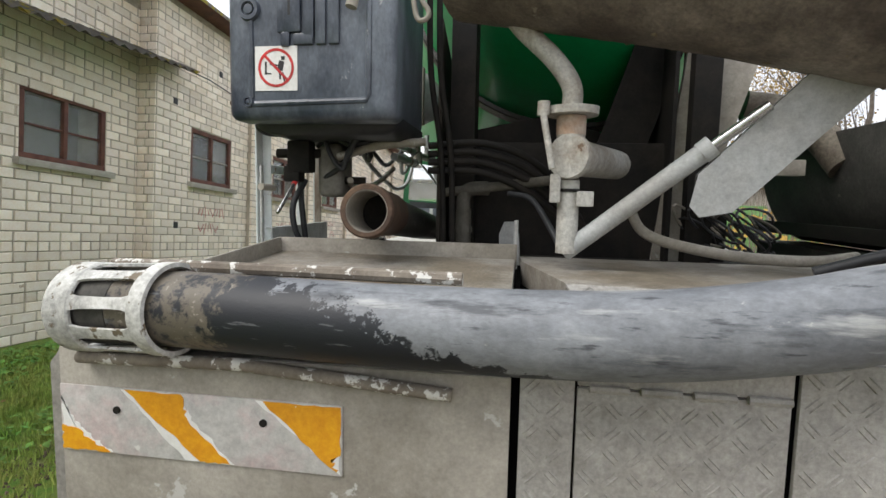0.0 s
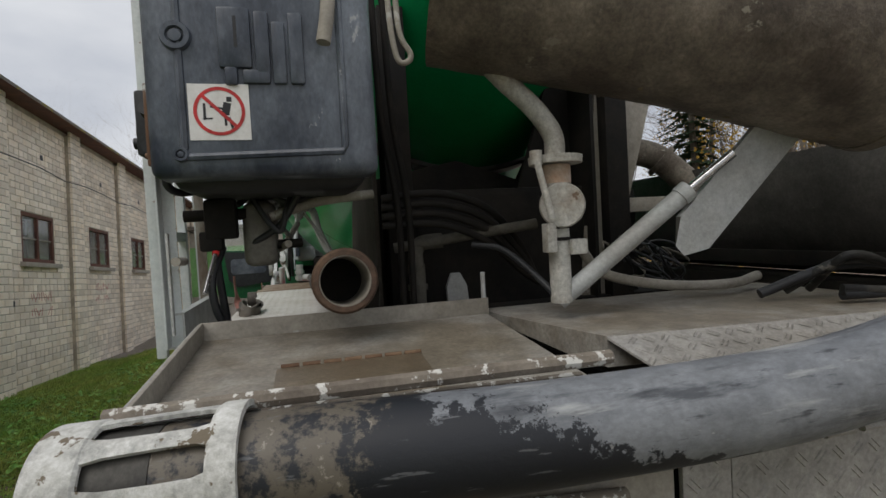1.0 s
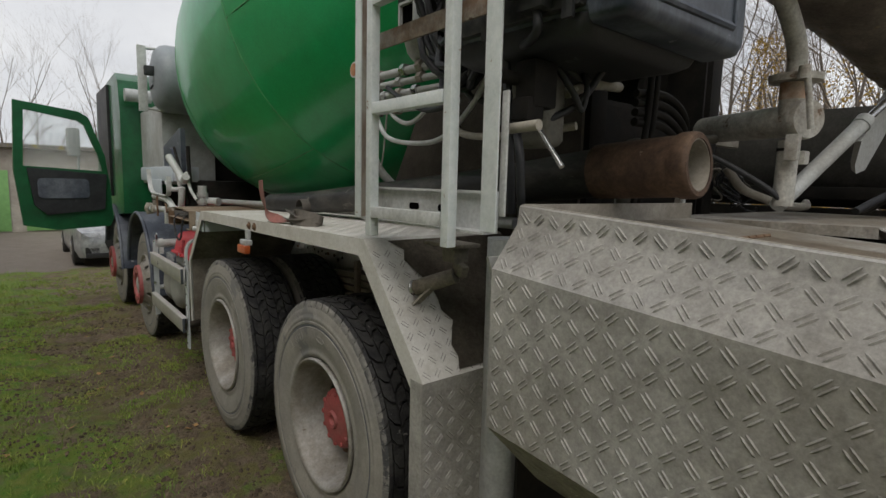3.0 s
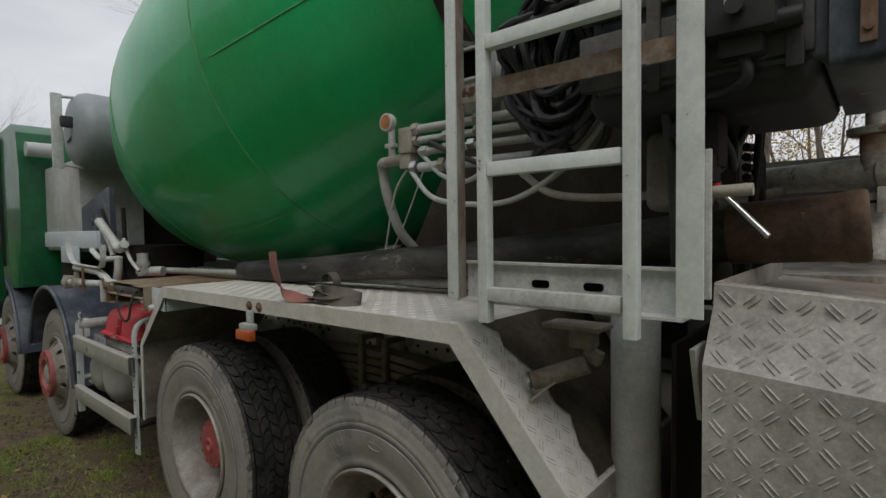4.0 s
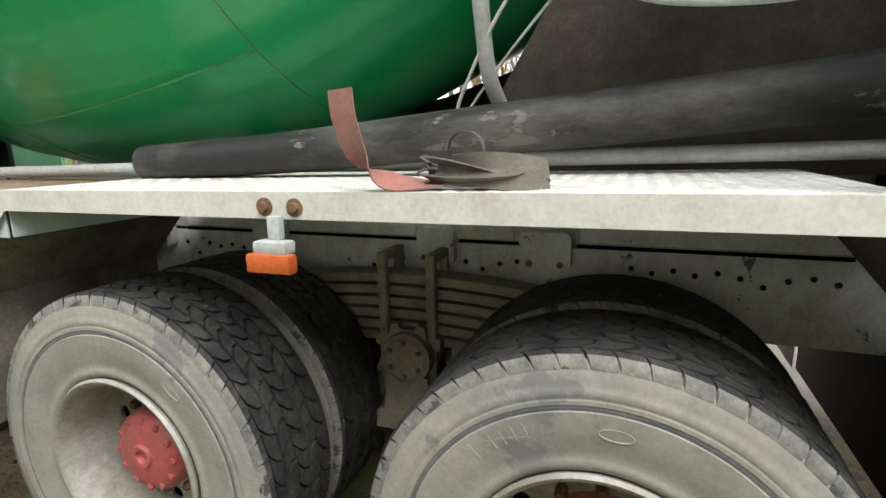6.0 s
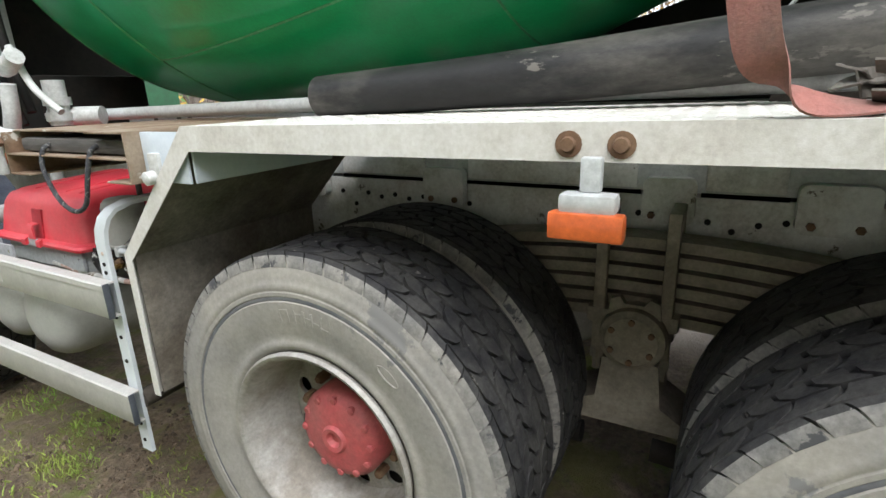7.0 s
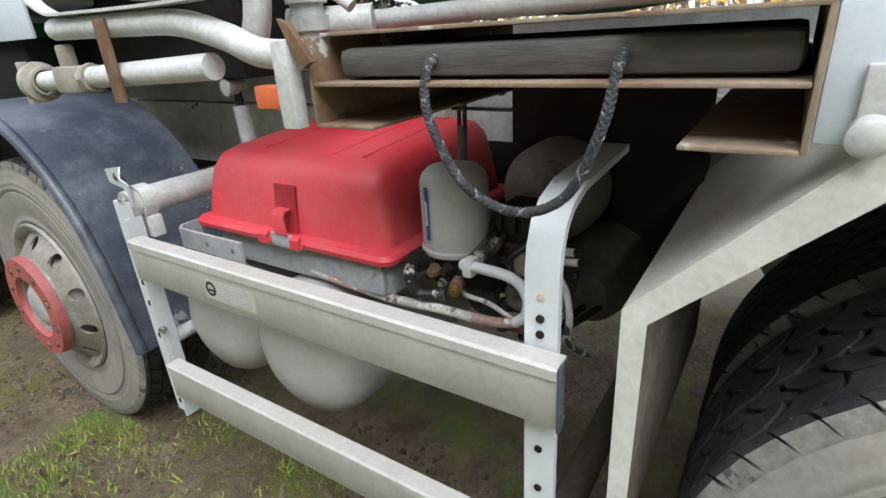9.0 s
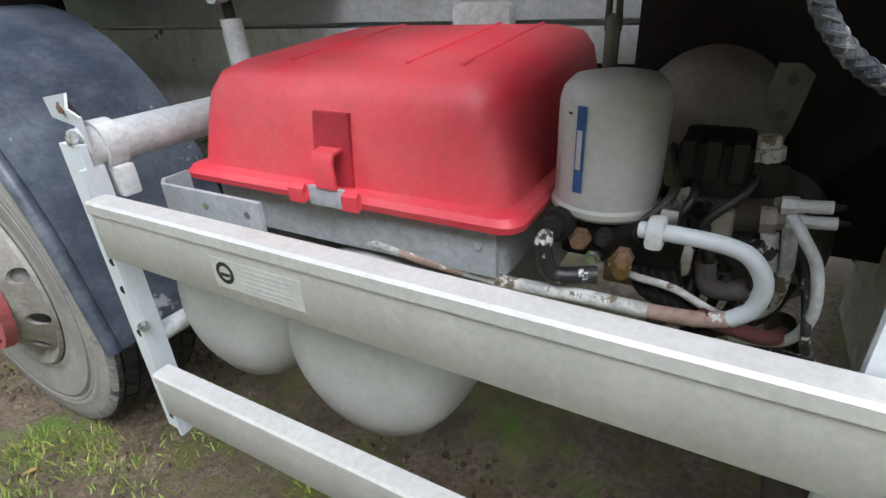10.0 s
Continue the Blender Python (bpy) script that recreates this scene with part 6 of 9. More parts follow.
box(bm, (-1.10, -0.745, 1.365), (0.03, 0.05, 0.04), (20, 0, 0), bevel=0.008)
box(bm, (-1.10, -0.70, 1.44), (0.10, 0.16, 0.012), bevel=0.003)
box(bm, (-1.10, -0.72, 1.41), (0.06, 0.06, 0.05), bevel=0.006)
part("jack_tube", bm, CAKED, truck, "short dirty tube welded to the flap")
bm = B()
rows = []
rng_ = random.Random(8)
for k in range(13):
    t = k / 12
    y, z = -0.43 - 0.325 * t, FT - 0.012 - 0.377 * t
    edge = -1.16 + 0.10 * math.sin(2.6 * t) + 0.015 * math.sin(21 * t) + rng_.uniform(-0.012, 0.012)
    rows.append([bm.verts.new((x, y - 0.0035, z + 0.0035)) for x in (edge, edge + 0.2, -0.53)])
for r, s in zip(rows, rows[1:]):
    for q in (0, 1):
        bm.faces.new((r[q], r[q + 1], s[q + 1], s[q]))
bmesh.ops.solidify(bm, geom=bm.faces[:], thickness=0.002)
part("mud_film", bm, MUDCAKE, fender, "brown mud dried on the sloping end of the fender")

# chute
C0, C1 = Vector((-0.43, -1.262, 2.545)), Vector((0.80, -1.57, 2.262))
cd = (C1 - C0).normalized()
ca = cd.cross(Vector((0, 0, 1))).normalized()
cb = ca.cross(cd)
bm = B()
R = 0.255
arc = [(math.cos(radians(a)), math.sin(radians(a))) for a in range(180, 361, 10)]
loop = [(u * R, v * R) for u, v in arc] + [(u * (R - 0.012), v * (R - 0.012)) for u, v in reversed(arc)]
CLEN = (C1 - C0).length


def chute_scale(s):
    """The trough widens a little towards its outlet."""
    return 1.0 + 0.12 * smooth_step(0.45, 1.0, s / CLEN)


def smooth_step(a, b, x):
    t = min(1, max(0, (x - a) / (b - a)))
    return t * t * (3 - 2 * t)


dent = random.Random(12)
loft(bm, [[C0 + cd * s + ca * u * chute_scale(s) + cb * v * chute_scale(s) * (1 + dent.uniform(-0.004, 0.004)) for u, v in loop] for s in [k * CLEN / 24 for k in range(25)]])
chute = part("chute", bm, CHUTE, truck, "half-round steel concrete chute caked with mud")
for s in (-1, 1):
    bm = B()
    sweep(bm, [C0 + ca * R * s, C0 + cd * CLEN * 0.45 + ca * R * s, C1 + ca * R * 1.12 * s + cd * 0.02], 0.014, 8)
    part("rim_bar", bm, CHUTE, chute)
    bm = B()
    tip = C1 + ca * R * 1.12 * s
    box(bm, tip - cd * 0.07 + Vector((0, 0, 0.006)), (0.19, 0.055, 0.012), (0, 13, -14), bevel=0.003)
    box(bm, tip + cd * 0.022 + Vector((0, 0, 0.028)), (0.016, 0.05, 0.050), (0, 13, -14), bevel=0.003)
    part("outlet_hook", bm, TROUGH, chute, "dark angle with an upturned end on the rim")
bm = B()
lathe(bm, [(-0.03, R * 1.115), (-0.03, R * 1.14), (0.006, R * 1.145), (0.006, R * 1.115)], C1, cd, 64, closed=True)
bmesh.ops.bisect_plane(bm, geom=bm.verts[:] + bm.edges[:] + bm.faces[:], plane_co=C1, plane_no=cb, clear_outer=True)
part("outlet_band", bm, CHUTE, chute, "reinforcing band round the outlet")
# dried cement spatters near the outlet
lumps = random.Random(5)
bm = B()
for _ in range(420):
    s = CLEN * (1 - 0.62 * lumps.random() ** 1.5)
    a = radians(lumps.gauss(218, 22))
    if not 184 < math.degrees(a) < 300:
        continue
    rr_ = R * chute_scale(s) + 0.0005
    n_ = ca * math.cos(a) + cb * math.sin(a)
    c = C0 + cd * s + n_ * rr_
    size = 0.003 + 0.009 * lumps.random() ** 2
    side = cd.cross(n_)
    rim_ = [bm.verts.new(c + (cd * math.cos(q) * lumps.uniform(0.6, 1.5) + side * math.sin(q)) * size) for q in (0, 1.2, 2.5, 3.7, 5.0)]
    pk = bm.verts.new(c + n_ * size * 0.4)
    for i in range(5):
        bm.faces.new((rim_[i], rim_[(i + 1) % 5], pk))
tagged(part("cement_spatter", bm, MUDSPOT, chute, "crusty yellowish cement spatters"), kind="stuff")
# hydraulic strut, valve and brace
bm = B()
sweep(bm, [(-0.118, -1.275, 1.58), (0.235, -1.41, 1.885)], 0.027, 18)
sweep(bm, [(0.22, -1.405, 1.872), (0.245, -1.413, 1.894)], 0.031, 18)
strut = part("hydraulic_strut", bm, GREY, truck, "worn grey hydraulic cylinder under the chute")
bm = B()
sweep(bm, [(0.235, -1.41, 1.885), (0.36, -1.46, 1.99)], 0.014, 14)
part("piston_rod", bm, CHROME, strut)
bm = B()
VX, VY = -0.115, -1.29
sweep(bm, [(VX, VY, 1.58), (VX, VY, 1.80)], 0.032, 20)
sweep(bm, [(VX, VY, 1.88), (VX, VY, 1.99)], 0.042, 20)
lathe(bm, [(0, 0.0), (0, 0.062), (0.01, 0.066), (0.03, 0.066), (0.04, 0.055), (0.48, 0.052), (0.49, 0.048), (0.50, 0.0)], (VX - 0.012, VY - 0.055, 1.868), (0.44, 0.9, 0.01), 30)
lathe(bm, [(0, 0), (0, 0.078), (0.022, 0.08), (0.022, 0)], (VX, VY, 1.992), (0, 0, 1), 28)
valve = part("swivel_valve", bm, VALVEPAINT, truck, "pale grey swivel pipe with a flange and round cap")
bm = B()
sweep(bm, curve([(VX, VY, 2.01), (VX - 0.005, VY, 2.08), (VX - 0.06, VY + 0.005, 2.16), (VX - 0.16, VY + 0.02, 2.26), (-0.345, -1.243, 2.36)]), 0.030, 16)
part("bent_tube", bm, VALVEPAINT, valve)
bm = B()
lathe(bm, [(0, 0.0425), (0, 0.0435), (0.055, 0.0437), (0.055, 0.0425)], (VX, VY, 1.934), (0, 0, 1), 28, closed=True)
part("rusty_neck", bm, RUSTNECK, valve, "orange-brown rusty neck under the flange")
bm = B()
box(bm, (VX + 0.045, VY - 0.02, 1.745), (0.05, 0.05, 0.045), bevel=0.005)
part("clamp_ear", bm, VALVEPAINT, valve)
bm = B()
box(bm, (VX - 0.042, VY - 0.025, 1.775), (0.03, 0.04, 0.085), bevel=0.004)
part("clamp_ear", bm, VALVEPAINT, valve)
bm = B()
lathe(bm, [(0, 0.0325), (0, 0.0345), (0.010, 0.0345), (0.010, 0.0325)], (VX, VY, 1.765), (0, 0, 1), 24, closed=True)
part("clamp_gap", bm, DARK, valve)
bm = B()
box(bm, (-0.235, -1.27, 2.245), (0.16, 0.02, 0.02), (0, 45, 0), bevel=0.003)
part("stay", bm, VALVEPAINT, valve)
bm = B()
prism(bm, [(-0.40, 2.31), (-0.31, 2.31), (-0.335, 2.40), (-0.42, 2.42)], -1.28, -1.265, "y")
part("bracket_plate", bm, VALVEPAINT, valve)
bm = B()
sweep(bm, curve([(VX - 0.085, VY - 0.05, 2.005), (VX - 0.085, VY - 0.06, 1.985), (VX - 0.055, VY - 0.075, 1.83)]), 0.010, 10)
lathe(bm, [(0, 0), (0, 0.018), (0.04, 0.018), (0.04, 0)], (VX - 0.085, VY - 0.05, 1.985), (0, 0, 1), 12)
part("lever", bm, VALVEPAINT, valve)
bm = B()
p, q = Vector((0.225, -1.41, 1.73)), Vector((0.60, -1.47, 2.13))
d = (q - p).normalized()
w = Vector((0.68, 0.0, -0.73)) * 0.068
loft(bm, [[p - w + d * 0.05, p - w * 0.3 - d * 0.02, p + w * 0.3 - d * 0.02, p + w + d * 0.05, p + w + d * 0.05 + Vector((0, 0.02, 0)), p + w * 0.3 + Vector((0, 0.02, 0)), p - w * 0.3 + Vector((0, 0.02, 0)), p - w + d * 0.05 + Vector((0, 0.02, 0))],
          [q - w, q - w * 0.3, q + w * 0.3, q + w, q + w + Vector((0, 0.02, 0)), q + w * 0.3 + Vector((0, 0.02, 0)), q - w * 0.3 + Vector((0, 0.02, 0)), q - w + Vector((0, 0.02, 0))]])
part("brace", bm, GREY, truck, "flat grey steel brace of the chute")

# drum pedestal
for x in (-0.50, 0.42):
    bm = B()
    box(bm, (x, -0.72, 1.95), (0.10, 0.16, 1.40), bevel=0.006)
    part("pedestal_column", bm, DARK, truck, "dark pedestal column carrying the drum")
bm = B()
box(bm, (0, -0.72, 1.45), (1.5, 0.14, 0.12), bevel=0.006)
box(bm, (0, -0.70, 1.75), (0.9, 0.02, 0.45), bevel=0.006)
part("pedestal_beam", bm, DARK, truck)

# pipe manifold with gauge, beside the drum
def pipe(name, pts, r, mat, parent, label="", smooth_it=True, seg=10):
    bm = B()
    sweep(bm, curve(pts) if smooth_it and len(pts) > 2 else pts, r, seg)
    return part(name, bm, mat, parent, label)


bm = B()
box(bm, (-0.88, 0.12, 2.05), (0.05, 0.07, 0.10), bevel=0.008)
box(bm, (-0.87, 0.13, 1.975), (0.05, 0.06, 0.07), bevel=0.008)
sweep(bm, [(-0.86, 0.14, 1.985), (-0.84, 0.28, 1.985)], 0.022, 14)
man = part("pipe_manifold", bm, DUSTY, truck, "pale dusty pipe manifold with valves and a gauge")
bm = B()
lathe(bm, [(0, 0.0), (0, 0.030), (-0.006, 0.034), (-0.03, 0.034), (-0.03, 0)][::-1], (-0.93, 0.165, 2.118), (1, 0, 0), 28)
g = part("pressure_gauge", bm, PALE, man, "round pressure gauge with a brown stained face")
bm = B()
lathe(bm, [(0, 0), (0, 0.027), (0.002, 0.027), (0.002, 0)], (-0.9625, 0.165, 2.118), (1, 0, 0), 24)
part("dial", bm, material("stained dial", (0.48, 0.21, 0.08), 0.5, scale=30), g, "orange-brown stained dial")
for z, y1, r in ((2.088, 0.10, 0.017), (2.045, 0.06, 0.014), (2.000, 0.06, 0.014), (1.940, 0.06, 0.019)):
    pipe("pipe", [(-0.88, y1, z), (-0.87, -0.44, z - 0.006)], r, GREY, man, "pale grey steel pipe")
    for y in (0.04, -0.10, -0.24):
        bm = B()
        lathe(bm, [(0, 0), (0, r * 1.5), (0.03, r * 1.5), (0.03, 0)], (-0.88, y + random.uniform(-0.03, 0.03), z), (0, 1, 0), 6)
        part("nut", bm, random.choice((GREY, DUSTY, CHROME)), man)
bm = B()
sweep(bm, curve([(-0.84, 0.26, 1.985), (-0.82, 0.335, 1.985), (-0.80, 0.352, 1.95), (-0.78, 0.35, 1.85), (-0.71, 0.35, 1.70), (-0.62, 0.33, 1.60)]), 0.022, 14)
part("down_pipe", bm, GREY, man, "bent grey hose to the drum stand")
bm = B()
sweep(bm, [(-0.84, 0.255, 1.985), (-0.84, 0.255, 2.12)], 0.015, 12)
box(bm, (-0.84, 0.26, 2.05), (0.03, 0.05, 0.02), bevel=0.004)
part("tap", bm, GREY, man)
for pts, r, m in (([(-0.89, 0.10, 1.93), (-0.90, -0.02, 1.82), (-0.90, -0.22, 1.785), (-0.90, -0.40, 1.80), (-0.95, -0.62, 1.90), (-0.98, -0.78, 2.06)], 0.010, GREY),
                  ([(-0.88, 0.05, 1.99), (-0.89, -0.06, 1.90), (-0.89, -0.18, 1.87), (-0.87, -0.30, 1.94)], 0.009, GREY),
                  ([(-0.89, 0.0, 2.03), (-0.92, -0.14, 1.97), (-0.93, -0.34, 1.90), (-0.94, -0.50, 1.93), (-1.0, -0.62, 2.05)], 0.010, BLACK),
                  ([(-0.87, 0.12, 1.96), (-0.80, 0.28, 1.86), (-0.72, 0.42, 1.66), (-0.70, 0.46, 1.56)], 0.005, PALE),
                  ([(-0.85, 0.06, 1.95), (-0.72, 0.30, 1.74), (-0.68, 0.44, 1.58)], 0.004, PALE),
                  ([(-0.88, -0.40, 1.88), (-0.93, -0.55, 1.80), (-0.95, -0.80, 1.78), (-0.9, -1.0, 1.80)], 0.012, DUSTY)):
    pipe("hose", pts, r, m, man)
bm = B()
lathe(bm, [(0, 0), (0.005, 0.07), (0.03, 0.115), (0.06, 0.128), (0.20, 0.13), (0.22, 0.11), (0.24, 0)], (-0.915, -0.145, 2.212), (0.75, -0.6, 0.2), 32)
motor = part("drum_roller_housing", bm, GREY, truck, "round pale grey roller housing under the drum")
bm = B()
box(bm, (-0.84, -0.26, 2.26), (0.03, 0.06, 0.20), bevel=0.006)
box(bm, (-0.80, -0.32, 2.24), (0.10, 0.05, 0.28), bevel=0.006)
part("clamp", bm, DUSTY, motor)
bm = B()
for y_, z_, w_, h_ in ((-0.265, 2.295, 0.10, 0.010), (-0.265, 2.195, 0.10, 0.010), (-0.218, 2.245, 0.010, 0.11), (-0.312, 2.245, 0.010, 0.11)):
    box(bm, (-0.935, y_, z_), (0.10, w_, h_), bevel=0.002)
part("inspection_frame", bm, GREY, motor, "grey square opening of the housing")
bm = B()
box(bm, (-0.945, -0.265, 2.245), (0.05, 0.085, 0.09))
part("opening", bm, VOID, motor, "black block for the shaded inside of the opening")
bm = B()
sweep(bm, curve([(-0.93, -0.16, 2.33), (-0.95, -0.20, 2.325), (-0.94, -0.25, 2.31)]), 0.018, 8)
part("grease_lump", bm, GREASE, motor, "black grease squeezed out on top")
# coil of black hoses hung behind the ladder
for k in range(24):
    bm = B()
    a, c = random.uniform(0.05, 0.17), random.uniform(0.07, 0.21)
    cy, cz, cx = -0.60 + random.uniform(-0.05, 0.05), 2.22 + random.uniform(-0.04, 0.05), -1.02 + random.uniform(-0.06, 0.08)
    pts = [(cx + 0.03 * math.sin(3 * q + k), cy + a * 1.1 * math.cos(q), cz + (c * 0.6 if math.sin(q) > 0 else c * 1.35) * math.sin(q)) for q in [2 * math.pi * i / 20 for i in range(21)]]
    sweep(bm, pts, 0.012, 8, caps=False)
    if k == 0:
        coil = thing("hose_coil", "coil of thin black hoses hung behind the ladder", "hose", NOSE, bm, BLACK)
    else:
        part("loop", bm, BLACK, coil)
# spotlight bracket of bent rod over the coil
pipe("rod_guard", [(-0.95, -0.47, 2.440), (-0.95, -0.53, 2.455), (-0.95, -0.590, 2.458), (-0.95, -0.616, 2.430), (-0.95, -0.645, 2.36), (-0.95, -0.668, 2.285)], 0.007, GREY, truck, "bent grey rod guard")
pipe("rod_guard", [(-0.95, -0.48, 2.375), (-0.95, -0.60, 2.388), (-0.95, -0.665, 2.392), (-0.95, -0.680, 2.37), (-0.95, -0.680, 2.30)], 0.006, GREY, truck, "bent grey rod guard")

# black hydraulic control on the rear post, and the block with a red lever
bm = B()
box(bm, (-1.222, -1.105, 2.145), (0.085, 0.115, 0.175), bevel=0.010)
box(bm, (-1.205, -1.10, 2.045), (0.06, 0.08, 0.05), bevel=0.01)
lathe(bm, [(0, 0), (0, 0.024), (0.028, 0.024), (0.034, 0.020), (0.034, 0)], (-1.228, -1.085, 2.225), (-0.2, 0, 1), 18)
sweep(bm, [(-1.285, -1.10, 2.10), (-1.16, -1.10, 2.10)], 0.016, 12)
sweep(bm, [(-1.225, -1.20, 2.075), (-1.225, -1.03, 2.075)], 0.018, 12)
lathe(bm, [(0, 0), (0, 0.020), (0.05, 0.020), (0.05, 0)], (-1.225, -1.155, 2.165), (0, -1, 0.2), 8)
sweep(bm, curve([(-1.21, -1.10, 2.04), (-1.21, -1.11, 1.985), (-1.19, -1.07, 1.965), (-1.15, -1.01, 1.972)]), 0.011, 10)
cvalve = part("control_valve", bm, BLACK, truck, "black hydraulic control valve on the post")
bm = B()
box(bm, (-1.2655, -1.115, 2.120), (0.002, 0.070, 0.018))
part("type_label", bm, WHITEWORN, cvalve, "worn white type label")
bm = B()
box(bm, (-1.225, -1.043, 2.145), (0.055, 0.010, 0.13), bevel=0.003)
part("mount_plate", bm, RUSTPAINT, cvalve, "rusty mounting plate")
bm = B()
box(bm, (-1.09, -1.01, 1.885), (0.09, 0.07, 0.12), bevel=0.012)
box(bm, (-1.12, -1.01, 1.82), (0.065, 0.06, 0.06), bevel=0.01)
sweep(bm, [(-1.20, -0.98, 1.90), (-1.02, -0.98, 1.90)], 0.018, 12)
sweep(bm, [(-1.02, -0.97, 1.80), (-0.86, -0.93, 1.80)], 0.015, 12)
blk = part("lever_block", bm, DARK, truck, "black hydraulic lever block with fittings")
pipe("lever", [(-1.104, -1.0, 1.82), (-1.110, -1.036, 1.780)], 0.010, REDSIGN, blk, "red sleeve of the lever")
pipe("lever_end", [(-1.110, -1.036, 1.780), (-1.128, -1.135, 1.674)], 0.007, CHROME, blk, "bright steel lever end")
pipe("stub", [(-1.20, -1.02, 1.765), (-1.20, -1.12, 1.768)], 0.013, DUSTY, blk)
bm = B()
box(bm, (-1.235, -1.045, 1.70), (0.008, 0.02, 0.30), bevel=0.003)
part("post_strip", bm, PALE, truck)
for pts, r, m in (([(-1.05, -0.95, 1.93), (-0.98, -0.98, 1.97), (-0.90, -1.0, 1.93), (-0.82, -0.98, 1.95)], 0.010, BLACK),
                  ([(-1.02, -0.98, 1.80), (-0.92, -1.02, 1.86), (-0.86, -1.05, 1.95)], 0.010, BLACK),
                  ([(-1.0, -1.0, 1.95), (-0.96, -1.03, 1.88), (-0.92, -1.03, 1.84), (-0.90, -1.03, 1.90), (-0.88, -1.0, 1.96)], 0.009, BLACK),
                  ([(-1.10, -0.95, 1.80), (-1.13, -1.0, 1.70), (-1.12, -1.0, 1.60), (-1.09, -0.98, 1.54)], 0.012, BLACK),
                  ([(-0.95, -1.0, 1.885), (-0.80, -0.98, 1.93), (-0.62, -0.95, 1.95)], 0.016, DUSTY),
                  ([(-1.16, -0.90, 2.04), (-1.13, -0.93, 1.98), (-1.12, -0.95, 1.75), (-1.10, -0.95, 1.55)], 0.012, BLACK)):
    pipe("hose", pts, r, m, truck, "black hydraulic hose" if m is BLACK else "dusty hose")
# canister hung under the tank
bm = B()
loft(bm, [[(x, y, z) for x, y in rounded_rect(-1.035 + g, -0.935 - g, -0.995 + g, -0.852 - g, 0.025)] for z, g in ((1.735, 0.018), (1.742, 0.006), (1.755, 0.0), (1.910, 0.0), (1.928, 0.006), (1.940, 0.022))])
can_ = part("canister", bm, material("yellowed grey plastic", (0.185, 0.178, 0.158), 0.6, second=(0.125, 0.115, 0.098), scale=6, gritty=1.2, wear=(0.13, 0.11, 0.085), wear_at=0.68), truck, "dirty pale plastic canister under the tank")
bm = B()
lathe(bm, [(0, 0), (0, 0.016), (0.018, 0.016), (0.020, 0.012), (0.020, 0)], (-0.985, -0.925, 1.939), (0, 0, 1), 16)
part("cap", bm, BLACK, can_, "black screw cap")
# hoses that droop from behind the tank to the drum stand
for k in range(4):
    pipe("hose", [(-0.60, -1.0, 1.93 - 0.03 * k), (-0.40, -1.0, 1.94 - 0.035 * k), (-0.22, -0.98, 1.88 - 0.04 * k), (-0.08, -0.92, 1.74 - 0.03 * k), (0.0, -0.88, 1.60)], 0.013, DARK, truck, "dark dusty hydraulic hose")
bm = B()
sweep(bm, [(-0.475, -0.91, 1.50), (-0.475, -0.91, 1.70)], 0.030, 16)
sweep(bm, curve([(-0.475, -0.91, 1.68), (-0.475, -0.91, 1.745), (-0.45, -0.91, 1.775), (-0.38, -0.92, 1.78)]), 0.027, 14)
sweep(bm, [(-0.55, -0.90, 1.762), (-0.06, -1.02, 1.822)], 0.018, 12)
lathe(bm, [(0, 0), (0, 0.036), (0.02, 0.036), (0.02, 0)], (-0.475, -0.91, 1.61), (0, 0, 1), 8)
part("elbow_pipe", bm, OILY, truck, "dusty steel elbow pipe standing behind the deck")
bm = B()
prism(bm, [(-0.335, 1.46), (-0.25, 1.46), (-0.26, 1.60), (-0.285, 1.65), (-0.32, 1.65), (-0.34, 1.60)], -0.80, -0.78, "y")
part("lug_plate", bm, GREY, truck, "grey lug plate")
pipe("rod", [(-0.27, -1.02, 1.50), (-0.27, -1.02, 1.665)], 0.008, PALE, truck)
pipe("strap_loop", [(-0.60, -1.34, 2.62), (-0.598, -1.34, 2.40), (-0.585, -1.34, 2.285), (-0.565, -1.34, 2.262), (-0.545, -1.34, 2.285), (-0.575, -1.34, 2.36), (-0.58, -1.34, 2.62)], 0.008, DUSTY, truck, "grey cord loop hanging by the tank")
pipe("tube_stub", [(-0.772, -1.375, 2.295), (-0.755, -1.36, 2.40), (-0.74, -1.30, 2.62)], 0.018, DUSTY, truck, "grey tube end over the tank")
for x in (-0.60, -0.565):
    pipe("hose", [(x, -1.03, 2.6), (x + 0.01, -1.04, 2.2), (x + 0.05, -1.02, 1.9), (x + 0.06, -0.98, 1.55)], 0.011, DARK, truck, "black vertical hose behind the tank")
# legs of the drum stand towards the far side
for (x0, x1, y), m, w, wt in (((0.315, 0.54, -0.74), DUSTY, 0.055, 0.155), ((-0.02, 0.34, -0.62), DARK, 0.10, 0.10)):
    bm = B()
    prism(bm, [(x0 - w, 1.45), (x0 + w, 1.45), (x1 + wt, 2.55), (x1 - wt, 2.55)], y, y + 0.03, "y")
    part("stand_leg", bm, m, truck, "cement-stained steel leg of the drum stand")
bm = B()
sweep(bm, curve([(0.72, -0.35, 2.18), (0.90, -0.38, 2.14), (1.0, -0.45, 2.03), (1.05, -0.55, 1.90)]), 0.068, 20)
lathe(bm, [(0, 0), (0, 0.085), (0.025, 0.085), (0.025, 0)], (0.93, -0.39, 2.12), (0.6, -0.3, -0.6), 24)
part("water_pipe", bm, PIPEDUST, truck, "thick dusty elbow pipe on the far side")
bm = B()
box(bm, (0.62, -0.75, 1.88), (0.34, 0.05, 0.06), bevel=0.004)
part("cross_beam", bm, DUSTY, truck)
cab_coil = None
